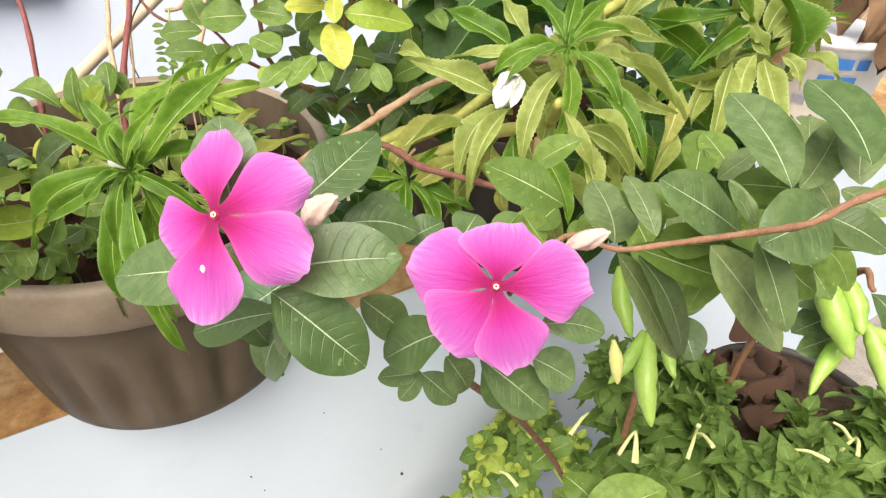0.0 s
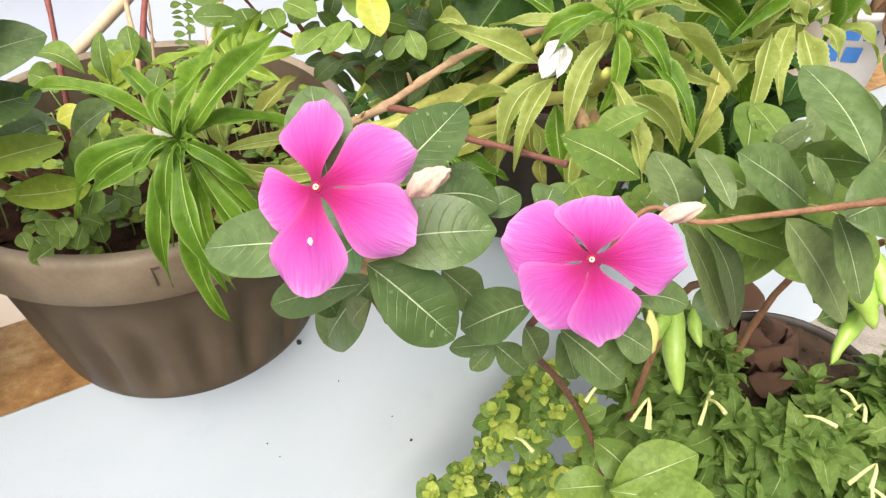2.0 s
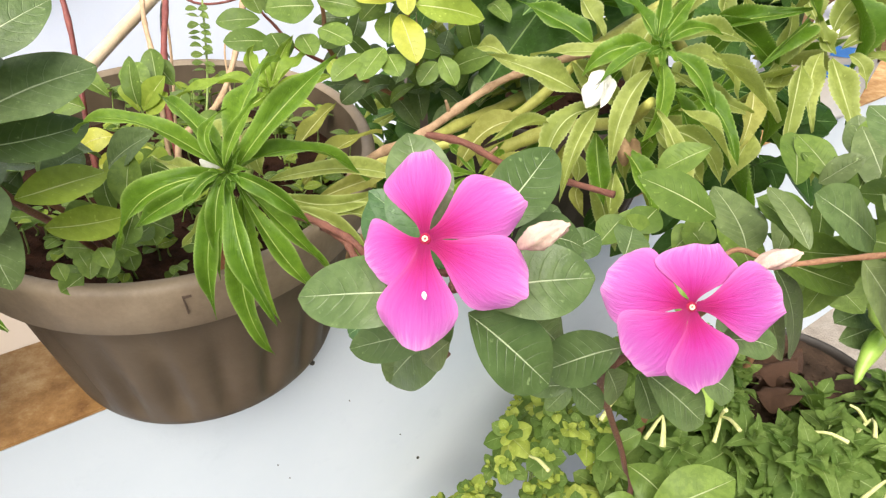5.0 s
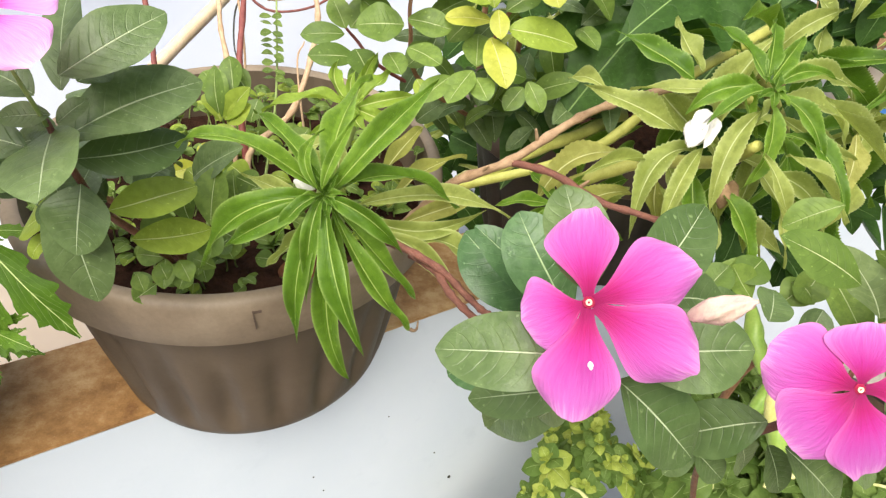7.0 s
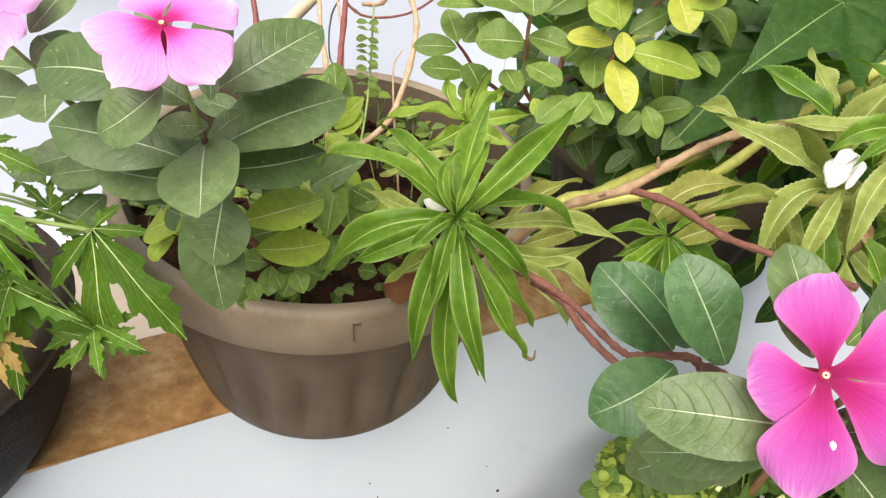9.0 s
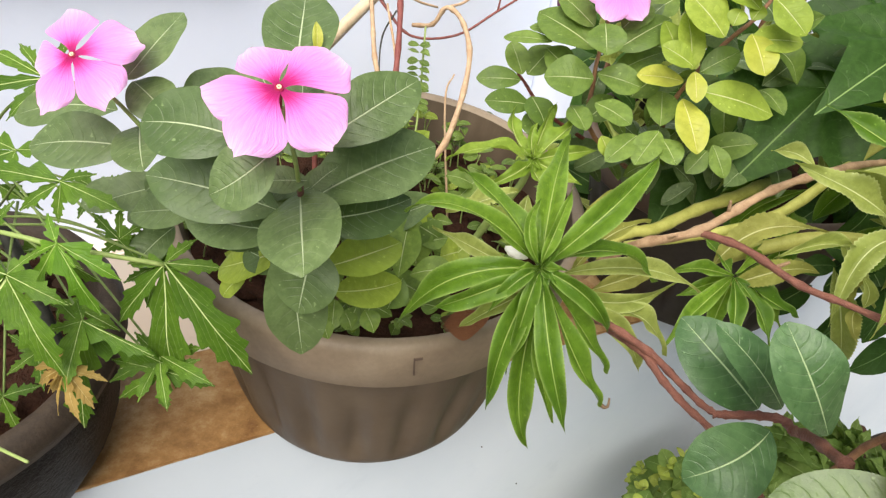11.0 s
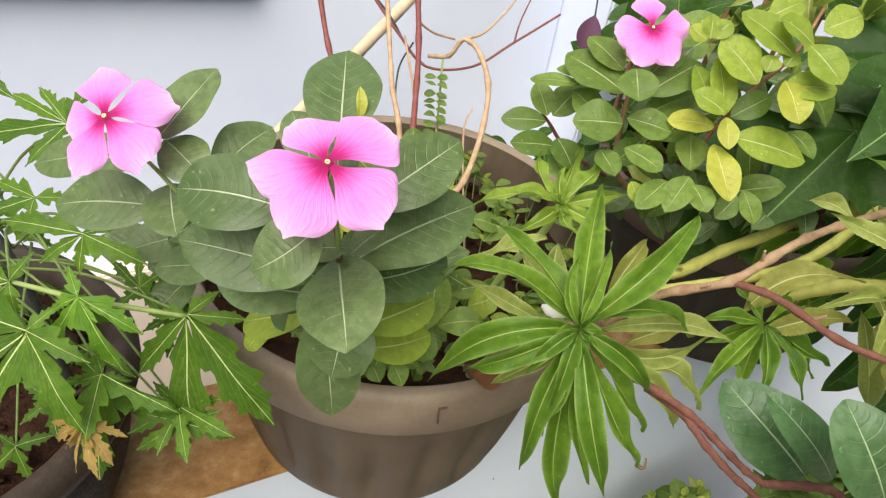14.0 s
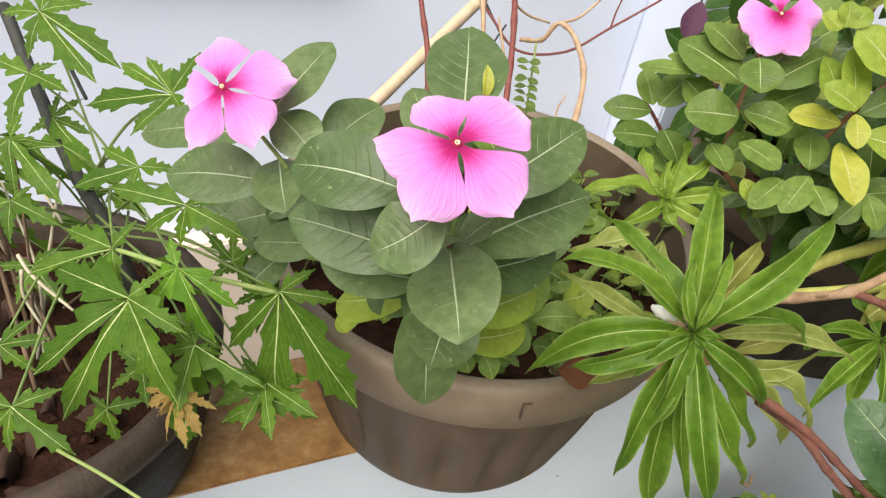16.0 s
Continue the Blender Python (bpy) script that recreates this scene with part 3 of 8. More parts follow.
# ---- periwinkle flower: five broad petals round a narrow throat
def petal_mesh(material, length, left, right, corner, point, seed):
    """Narrow claw, broad limb with its own flank to each side; the end is cut obliquely, with a small point at the corner (-1..1)."""
    r = random.Random(seed)
    nu, nv = 14, 18
    verts, uvs = [], []
    wave, wave2 = r.uniform(0, 6), r.uniform(0, 6)
    claw = 0.055 * length
    for j in range(nv + 1):
        v = j / nv
        k = min(1.0, v / 0.78)
        grown = (k * k * (3 - 2 * k)) ** 1.08
        if v > 0.74:
            grown *= 1.0 - 0.30 * ((v - 0.74) / 0.26) ** 2.0
        for i in range(nu + 1):
            u = 2 * i / nu - 1
            w = claw + ((left if u < 0 else right) - claw) * grown
            reach = 1.0 - 0.15 * abs(u) ** 2.4 - 0.035 * abs(u - corner)
            reach += point * math.exp(-((u - corner) / 0.16) ** 2) * v ** 6
            reach += 0.008 * math.sin(wave * 3 + 9 * u) * v ** 8
            x = u * w
            y = length * (0.05 + 0.95 * v * reach)
            z = length * (-0.055 * v * v + 0.05 * math.sin(math.pi * v) - 0.07 * u * u * v + 0.028 * math.sin(wave + 4 * u + 5 * v) * v * v + 0.016 * math.sin(wave2 + 17 * u) * v * (1 - v))
            verts.append((x, y, z))
            uvs.append((u, v))
    return mesh_from("petal_blade", verts, grid_faces(nu, nv), material, uvs)


def throat_mesh():
    v, f = lathe([(0.0, -0.9), (0.035, -0.88), (0.045, -0.4), (0.05, -0.15), (0.055, -0.03), (0.064, 0.006), (0.058, 0.016), (0.04, 0.018), (0.0, 0.018)], 20)
    return mesh_from("throat", v, f, EYE_RED)


def eye_mesh():
    v, f = lathe([(0.030, 0.012), (0.034, 0.030), (0.028, 0.038), (0.018, 0.036), (0.013, 0.020), (0.0, 0.004)], 18)
    return mesh_from("eye_ring", v, f, EYE_YELLOW)


THROAT, EYE_RING = throat_mesh(), eye_mesh()


def flower(parent, centre, normal, rows, material, seed=0, radius=0.025, up=(0, 0.5, 0.85)):
    """rows, one a petal: degrees clockwise from the flower's own top, length and the widths of its two flanks in millimetres, the corner, the size of its point, degrees bent back."""
    z = Vector(normal).normalized()
    y = Vector(up)
    y = (y - z * y.dot(z)).normalized()
    x = y.cross(z)
    m = Matrix.Translation(centre) @ Matrix((x, y, z)).transposed().to_4x4() @ Matrix.Scale(radius, 4)
    fl = hang("flower", THROAT, parent, m, "magenta-pink five-petalled periwinkle flower")
    hang("eye", EYE_RING, fl, None, "pale cream eye ring")
    r = random.Random(seed)
    for k, (a, ln, left, right, corner, point, back) in enumerate(rows):
        me = petal_mesh(material, ln / 1000 / radius / math.cos(radians(back)), left / 1000 / radius, right / 1000 / radius, corner, point, seed * 10 + k)
        pm = Matrix.Rotation(-radians(a), 4, "Z") @ Matrix.Translation((0, 0, 0.012 * (k % 2))) @ Matrix.Rotation(-radians(back), 4, "X") @ Matrix.Rotation(radians(r.uniform(-5, 5)), 4, "Y")
        hang("petal", me, fl, pm)
    return fl


def spindle(name, base, tip, r, material, parent, label="", bend=0.1, seed=0, twist=0.0):
    """A bud or pod: swollen in the middle, pointed at the tip; twist gives it wrapped ridges."""
    b, t = Vector(base), Vector(tip)
    d = t - b
    side = d.cross(Vector((0.2, 0.3, 1))).normalized()
    verts, faces = [], []
    rnd = random.Random(seed)
    n, s = (22, 20) if twist else (12, 10)
    q = d.to_track_quat("Z", "Y").to_matrix()
    for i in range(n + 1):
        v = i / n
        rr = r * (0.30 + 0.75 * math.sin(math.pi * v ** 0.9) ** 1.1) * (1 if v < 0.95 else 0.45)
        c = b + d * v + side * bend * d.length * math.sin(math.pi * v)
        for k in range(s):
            a = 2 * math.pi * k / s
            verts.append(c + q @ Vector((math.cos(a), math.sin(a), 0)) * rr * (1 + twist * math.cos(5 * a + 7 * v) + rnd.uniform(-0.06, 0.06) * (1 if twist else 2)))
    for i in range(n):
        for k in range(s):
            faces.append((i * s + k, i * s + (k + 1) % s, (i + 1) * s + (k + 1) % s, (i + 1) * s + k))
    faces.append(tuple(range(s))[::-1])
    faces.append(tuple(n * s + k for k in range(s)))
    return hang(name, mesh_from(name, verts, faces, material), parent, None, label)


def thing(name, label, category, at=(0, 0, 0), group="", kind=""):
    ob = new(name)
    ob.empty_display_size = 0.02
    ob.location = at
    return tagged(ob, label, category, group, kind)


# ---------------------------------------------------------------- structure
A = radians(35.6)
U, N = Vector((math.cos(A), math.sin(A), 0)), Vector((-math.sin(A), math.cos(A), 0))
LEDGE = 0.4975
GROUND_Z = -0.25


def on(s, n, z):
    """s metres along the parapet, n across it towards the house, z up."""
    return U * s + N * n + Vector((0, 0, z))


def slab(name, s0, s1, n0, n1, z0, z1, material, label, category, rough=0.0, cuts=0, bevel=0.004):
    bm = bmesh.new()
    bmesh.ops.create_cube(bm, size=1)
    for v in bm.verts:
        v.co = on(s0 if v.co.x < 0 else s1, n0 if v.co.y < 0 else n1, z0 if v.co.z < 0 else z1)
    if cuts:
        bmesh.ops.subdivide_edges(bm, edges=bm.edges[:], cuts=cuts, use_grid_fill=True)
        for v in bm.verts:
            k = noise.noise(v.co * 9) + 0.5 * noise.noise(v.co * 25)
            v.co += Vector((k, noise.noise(v.co * 11 + Vector((5, 0, 0))), 0.4 * k)) * rough
    if bevel:
        sharp = [e for e in bm.edges if len(e.link_faces) == 2 and e.calc_face_angle() > 0.8]
        bmesh.ops.bevel(bm, geom=sharp, offset=bevel, segments=2, affect="EDGES")
    ob = part(name, bm, material, None, "", False)
    return tagged(ob, label, category, kind="structure")


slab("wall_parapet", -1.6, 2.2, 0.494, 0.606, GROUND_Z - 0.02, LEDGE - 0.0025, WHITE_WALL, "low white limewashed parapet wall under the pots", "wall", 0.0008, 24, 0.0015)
slab("coping", -1.6, 2.2, 0.4932, 0.6068, LEDGE - 0.0025, LEDGE, COPING, "ochre-brown stained top of the parapet wall", "ledge", 0.0007, 40, 0.0008)
slab("wall_house", -2.4, 0.645, 1.10, 1.22, GROUND_Z - 0.02, 3.0, BLUE_WALL, "pale blue painted house wall behind the pots", "wall")
slab("wall_side", 0.645, 0.76, 0.98, 1.22, GROUND_Z - 0.02, 3.0, BLUE_WALL, "projecting corner of the pale blue house wall", "wall")
slab("wall_house_2", 0.76, 2.6, 1.06, 1.22, GROUND_Z - 0.02, 3.0, BLUE_WALL, "pale blue painted house wall beyond the corner", "wall")
slab("trim", -2.4, 0.10, 1.07, 1.10, 0.719, 0.90, BLACK_RAIL, "black band along the house wall", "band")
slab("baseboard", -2.4, 0.635, 1.06, 1.10, GROUND_Z - 0.02, 0.30, CREAM, "cream plaster skirting at the foot of the house wall", "skirting")

bm = bmesh.new()
bmesh.ops.create_grid(bm, x_segments=60, y_segments=60, size=12)
for v in bm.verts:
    v.co.z = GROUND_Z + 0.012 * noise.noise(v.co * 3) - 0.004
ground = part("ground", bm, GROUND, None, "", True)
tagged(ground, "ground below the parapet wall, paled to bounce light up it", "ground", kind="structure")


# ---------------------------------------------------------------- pots
def flower_pot(name, at, height, r_base, r_top, label, body_mat, rim_mat, category="plant pot", flutes=22, crack=False, soil_gap=0.035):
    pot = thing(name, label, category, at)
    h, rt, rb = height, r_top, r_base
    prof = [(rb * 0.90, 0.0), (rb, 0.004)]
    for k in range(1, 25):
        f = k / 24
        prof.append((rb + (rt * 0.905 - rb) * f ** 0.82, 0.004 + (h * 0.80 - 0.004) * f))
    v, f = lathe(prof, 264, flutes, 0.0065, (0.004, h * 0.74))
    f.append(tuple(range(264))[::-1])
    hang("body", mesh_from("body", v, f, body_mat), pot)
    rim = [(rt * 0.90, h * 0.79), (rt * 0.965, h * 0.785), (rt * 0.982, h * 0.80), (rt * 1.0, h * 0.97), (rt * 0.992, h * 0.99), (rt * 0.975, h), (rt * 0.945, h), (rt * 0.93, h * 0.985)]
    v, f = lathe(rim, 96)
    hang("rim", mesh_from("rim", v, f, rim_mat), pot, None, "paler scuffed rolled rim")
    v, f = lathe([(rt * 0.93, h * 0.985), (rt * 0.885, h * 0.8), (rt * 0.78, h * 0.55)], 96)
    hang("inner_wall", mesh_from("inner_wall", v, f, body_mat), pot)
    if crack:
        for a, z0, z1, w in ((-70, 0.875, 0.955, 0.0009), (-69.2, 0.945, 0.954, 0.005)):
            bm = bmesh.new()
            bmesh.ops.create_cube(bm, size=1, matrix=Matrix.Translation((rt * 0.990 * math.cos(radians(a)), rt * 0.990 * math.sin(radians(a)), h * (z0 + z1) / 2)) @ Matrix.Rotation(radians(a), 4, "Z") @ Matrix.Rotation(0.08, 4, "X") @ Matrix.Diagonal((0.004, w, h * (z1 - z0), 1)))
            part("scratch", bm, PLANTER, pot, "dark scratch in the rim")
    return pot


def soil_disc(at, r, seed, label, bumps=0.006, material=SOIL):
    rnd = random.Random(seed)
    verts, faces = [(0, 0, 0.0)], []
    rings, seg = 14, 48
    for i in range(1, rings + 1):
        for k in range(seg):
            a = 2 * math.pi * k / seg
            rr = r * i / rings
            p = Vector((rr * math.cos(a), rr * math.sin(a), 0))
            p.z = bumps * (noise.noise(p * 30 + Vector((seed, 0, 0))) + 0.8 * noise.noise(p * 90)) * (1 if i < rings else 0.2)
            verts.append(p)
    for k in range(seg):
        faces.append((0, 1 + k, 1 + (k + 1) % seg))
    for i in range(rings - 1):
        for k in range(seg):
            faces.append((1 + i * seg + k, 1 + (i + 1) * seg + k, 1 + (i + 1) * seg + (k + 1) % seg, 1 + i * seg + (k + 1) % seg))
    ob = new("soil", mesh_from("soil", verts, faces, material))
    ob.location = at
    tagged(ob, label, "soil", kind="stuff")
    # clods and bits of bark
    cv, cf = [], []
    for _ in range(150):
        a, q = rnd.uniform(0, 6.28), r * math.sqrt(rnd.random()) * 0.97
        s = rnd.uniform(0.0015, 0.006)
        c = Vector((q * math.cos(a), q * math.sin(a), 0.002))
        o = len(cv)
        for dx, dy, dz in ((1, 0, 0), (0, 1, 0), (-1, 0, 0), (0, -1, 0), (0, 0, 0.8), (0, 0, -0.8)):
            cv.append(c + Vector((dx * rnd.uniform(0.6, 1.6), dy * rnd.uniform(0.6, 1.4), dz)) * s)
        cf += [(o + i, o + (i + 1) % 4, o + 4) for i in range(4)] + [(o + (i + 1) % 4, o + i, o + 5) for i in range(4)]
    clods = hang("clods", mesh_from("clods", cv, cf, material, smooth=False), ob)
    clods["kind"] = "stuff"
    return ob


POT_AT = (-0.259, 0.496, LEDGE + 0.003)
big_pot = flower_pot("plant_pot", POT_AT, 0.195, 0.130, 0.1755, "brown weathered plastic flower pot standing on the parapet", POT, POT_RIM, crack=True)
big_pot.rotation_euler = (radians(3.7), 0, 0)
big_pot.scale = (0.935, 1.0, 1.0)  # slightly squeezed
soil_disc((POT_AT[0], POT_AT[1] - 0.010, 0.660), 0.158, 3, "dark red soil filling the brown pot").scale = (0.935, 1.0, 1.0)

# second pot further along the ledge, its colours darkened for the shade there
POT2_AT = tuple(on(0.50, 0.55, LEDGE))
flower_pot("plant_pot", POT2_AT, 0.18, 0.12, 0.165, "plastic flower pot half hidden by leaves, darkened for the deep shade there", PLANTER_DARK, PLANTER)
soil_disc((POT2_AT[0], POT2_AT[1], LEDGE + 0.15), 0.150, 5, "dark soil in the half hidden pot")

# grow bag at the other end
bag = thing("grow_bag", "black plastic grow bag with a rolled dusty rim", "grow bag", (-0.560, 0.300, LEDGE))
prof = [(0.118, 0.0), (0.128, 0.006), (0.140, 0.03), (0.147, 0.08), (0.146, 0.105)]
v, f = lathe(prof, 60)
v = [Vector(p) * (1 + 0.03 * noise.noise(Vector(p) * 22)) for p in v]
f.append(tuple(range(60))[::-1])
hang("body", mesh_from("body", v, f, BAG), bag)
prof = [(0.143, 0.098), (0.152, 0.100), (0.156, 0.112), (0.150, 0.124), (0.140, 0.124), (0.134, 0.112), (0.132, 0.06)]
v, f = lathe(prof, 60)
v = [Vector(p) + Vector((0, 0, 0.006 * noise.noise(Vector(p) * 14))) for p in v]
hang("rim", mesh_from("rim", v, f, BAG_RIM), bag, None, "dusty grey-brown rolled rim")
soil_disc((-0.560, 0.300, LEDGE + 0.095), 0.134, 8, "reddish soil with dry litter in the grow bag", 0.012)

# ---- leaves with a curved midrib: base, middle and tip, then the width
POTTED_A = [
    (-0.2560, 0.2519, 0.8677, -0.2608, 0.2722, 0.8761, -0.2659, 0.2934, 0.8859, 0.0246),
    (-0.2469, 0.2521, 0.8445, -0.2318, 0.2687, 0.8531, -0.2170, 0.2856, 0.8621, 0.0226),
    (-0.2508, 0.2507, 0.8183, -0.2296, 0.2707, 0.8260, -0.2071, 0.2901, 0.8327, 0.0282),
    (-0.2669, 0.2348, 0.8493, -0.2891, 0.2378, 0.8485, -0.3095, 0.2397, 0.8458, 0.0251),
    (-0.2532, 0.2215, 0.8553, -0.2616, 0.2157, 0.8461, -0.2722, 0.2117, 0.8394, 0.0195),
    (-0.2540, 0.2506, 0.8219, -0.2460, 0.2304, 0.8177, -0.2397, 0.2102, 0.8137, 0.0286),
    (-0.2614, 0.2545, 0.7932, -0.2557, 0.2516, 0.7650, -0.2512, 0.2481, 0.7360, 0.0241),
    (-0.2597, 0.2413, 0.8179, -0.2862, 0.2429, 0.8206, -0.3127, 0.2431, 0.8212, 0.0239),
    (-0.2590, 0.2512, 0.8023, -0.2825, 0.2512, 0.7990, -0.3043, 0.2550, 0.8008, 0.0202),
]
POTTED_B = [
    (-0.3284, 0.2608, 0.8217, -0.3497, 0.2602, 0.8189, -0.3714, 0.2582, 0.8144, 0.0224),
    (-0.3295, 0.2713, 0.8263, -0.3215, 0.2573, 0.8240, -0.3138, 0.2438, 0.8223, 0.0196),
    (-0.3327, 0.2714, 0.8459, -0.3250, 0.2837, 0.8558, -0.3190, 0.2972, 0.8677, 0.0203),
    (-0.3320, 0.2758, 0.8434, -0.3213, 0.2701, 0.8396, -0.3109, 0.2645, 0.8359, 0.0179),
    (-0.3167, 0.2835, 0.8270, -0.3082, 0.2972, 0.8345, -0.3001, 0.3095, 0.8401, 0.0206),
    (-0.3520, 0.2923, 0.8197, -0.3843, 0.3043, 0.8088, -0.4214, 0.3136, 0.7946, 0.0213),
    (-0.3118, 0.2807, 0.7824, -0.3295, 0.2819, 0.7767, -0.3476, 0.2830, 0.7710, 0.0174),
    (-0.2511, 0.2551, 0.8072, -0.2324, 0.2685, 0.8047, -0.2144, 0.2853, 0.8072, 0.0218),
    (-0.2556, 0.2558, 0.8191, -0.2482, 0.2642, 0.8200, -0.2405, 0.2728, 0.8212, 0.0118),
]
POTTED_C = [
    (-0.2556, 0.2558, 0.8191, -0.2627, 0.2580, 0.8175, -0.2699, 0.2601, 0.8159, 0.0103),
    (-0.2635, 0.2467, 0.8609, -0.2704, 0.2558, 0.8657, -0.2775, 0.2652, 0.8709, 0.0127),
    (-0.2465, 0.2624, 0.8382, -0.2430, 0.2694, 0.8392, -0.2395, 0.2765, 0.8403, 0.0133),
    (-0.2679, 0.2710, 0.7648, -0.2790, 0.2761, 0.7644, -0.2904, 0.2814, 0.7640, 0.0158),
    (-0.3034, 0.2669, 0.7881, -0.2830, 0.2598, 0.7894, -0.2621, 0.2551, 0.7940, 0.0168),
    (-0.2492, 0.2528, 0.7966, -0.2496, 0.2471, 0.7831, -0.2510, 0.2404, 0.7682, 0.0268),
]
POTTED = POTTED_A + POTTED_B + POTTED_C
POTTED_LIME_A = [
    (-0.2457, 0.2630, 0.7778, -0.2307, 0.2779, 0.7762, -0.2173, 0.2942, 0.7764, 0.0206),
    (-0.2454, 0.2762, 0.7530, -0.2306, 0.2884, 0.7474, -0.2157, 0.3031, 0.7455, 0.0184),
    (-0.2683, 0.2723, 0.7755, -0.2870, 0.2799, 0.7573, -0.3084, 0.2895, 0.7423, 0.0227),
    (-0.2931, 0.2899, 0.7416, -0.3010, 0.2872, 0.7340, -0.3051, 0.2851, 0.7269, 0.0098),
]
POTTED_LIME = POTTED_LIME_A
WHORL_A = [
    (-0.1516, 0.2810, 0.7873, -0.1883, 0.2767, 0.8102, -0.2146, 0.2709, 0.8094, 0.0116),
    (-0.1517, 0.2804, 0.7864, -0.1882, 0.2760, 0.7743, -0.2116, 0.2762, 0.7415, 0.0169),
    (-0.1520, 0.2755, 0.7899, -0.1780, 0.2662, 0.7769, -0.1959, 0.2685, 0.7607, 0.0125),
    (-0.1517, 0.2813, 0.7877, -0.1729, 0.3012, 0.8004, -0.1973, 0.3282, 0.8042, 0.0131),
    (-0.1510, 0.2816, 0.7880, -0.1488, 0.3179, 0.8048, -0.1418, 0.3680, 0.8149, 0.0167),
    (-0.1487, 0.2820, 0.7884, -0.1252, 0.2962, 0.8156, -0.1048, 0.3254, 0.8312, 0.0169),
    (-0.1487, 0.2811, 0.7871, -0.1188, 0.2967, 0.7895, -0.0874, 0.3148, 0.7675, 0.0133),
    (-0.1495, 0.2770, 0.7883, -0.1293, 0.2727, 0.7823, -0.1124, 0.2766, 0.7602, 0.0121),
    (-0.1488, 0.2796, 0.7850, -0.1251, 0.2738, 0.7573, -0.1041, 0.2792, 0.7319, 0.0116),
]
WHORL_B = [
    (-0.1490, 0.2794, 0.7847, -0.1255, 0.2654, 0.7453, -0.1051, 0.2662, 0.7221, 0.0130),
    (-0.1504, 0.2763, 0.7874, -0.1395, 0.2504, 0.7600, -0.1257, 0.2390, 0.7285, 0.0146),
    (-0.1477, 0.2858, 0.7763, -0.1475, 0.2680, 0.7245, -0.1350, 0.2629, 0.6848, 0.0161),
    (-0.1506, 0.2793, 0.7847, -0.1602, 0.2647, 0.7559, -0.1612, 0.2569, 0.7133, 0.0154),
    (-0.1515, 0.2749, 0.7890, -0.1555, 0.2643, 0.7723, -0.1564, 0.2590, 0.7386, 0.0107),
    (-0.1519, 0.2750, 0.7926, -0.1482, 0.2878, 0.8054, -0.1415, 0.3130, 0.8147, 0.0079),
    (-0.1477, 0.2873, 0.7785, -0.1427, 0.2699, 0.7444, -0.1281, 0.2560, 0.7145, 0.0122),
    (-0.1528, 0.2733, 0.7938, -0.1604, 0.2812, 0.8057, -0.1558, 0.3028, 0.8100, 0.0069),
    (-0.1532, 0.2718, 0.7917, -0.1625, 0.2666, 0.7850, -0.1712, 0.2618, 0.7700, 0.0090),
]
WHORL_C = [
    (-0.1511, 0.2791, 0.7879, -0.1565, 0.2786, 0.7947, -0.1618, 0.2781, 0.8014, 0.0049),
    (-0.1511, 0.2791, 0.7879, -0.1551, 0.2799, 0.7965, -0.1590, 0.2807, 0.8048, 0.0044),
    (-0.1511, 0.2791, 0.7879, -0.1509, 0.2801, 0.7964, -0.1508, 0.2810, 0.8046, 0.0049),
    (-0.1511, 0.2791, 0.7879, -0.1478, 0.2793, 0.7950, -0.1447, 0.2794, 0.8018, 0.0044),
    (-0.1511, 0.2791, 0.7879, -0.1455, 0.2764, 0.7907, -0.1401, 0.2737, 0.7934, 0.0054),
    (-0.1511, 0.2791, 0.7879, -0.1542, 0.2725, 0.7858, -0.1573, 0.2660, 0.7838, 0.0059),
    (-0.1511, 0.2791, 0.7879, -0.1490, 0.2723, 0.7850, -0.1471, 0.2655, 0.7822, 0.0059),
    (-0.1511, 0.2791, 0.7879, -0.1575, 0.2745, 0.7889, -0.1638, 0.2700, 0.7899, 0.0049),
    (-0.1511, 0.2791, 0.7879, -0.1471, 0.2740, 0.7873, -0.1433, 0.2690, 0.7868, 0.0054),
]
WHORL_D = [
    (-0.1511, 0.2791, 0.7879, -0.1513, 0.2714, 0.7839, -0.1515, 0.2638, 0.7801, 0.0044),
]
WHORL = WHORL_A + WHORL_B + WHORL_C + WHORL_D
WHORL_PALE_A = [
    (-0.1377, 0.2969, 0.7738, -0.0952, 0.3180, 0.7701, -0.0575, 0.3308, 0.7548, 0.0130),
    (-0.1357, 0.2986, 0.7674, -0.1051, 0.3093, 0.7541, -0.0704, 0.3323, 0.7579, 0.0126),
    (-0.1287, 0.2949, 0.7616, -0.1006, 0.2968, 0.7445, -0.0840, 0.2946, 0.7226, 0.0135),
    (-0.1136, 0.3005, 0.7509, -0.0888, 0.3100, 0.7449, -0.0690, 0.3093, 0.7248, 0.0139),
    (-0.1630, 0.2914, 0.7768, -0.1813, 0.3076, 0.7709, -0.2056, 0.3256, 0.7680, 0.0112),
    (-0.1571, 0.3600, 0.7784, -0.1564, 0.3492, 0.7628, -0.1501, 0.3410, 0.7507, 0.0162),
    (-0.1619, 0.3737, 0.7721, -0.1794, 0.3692, 0.7628, -0.2014, 0.3649, 0.7540, 0.0150),
    (-0.1505, 0.2872, 0.7698, -0.1679, 0.2837, 0.7531, -0.1817, 0.2829, 0.7399, 0.0108),
    (-0.1524, 0.3172, 0.7692, -0.1653, 0.3397, 0.7674, -0.1769, 0.3633, 0.7673, 0.0133),
]
WHORL_PALE = WHORL_PALE_A
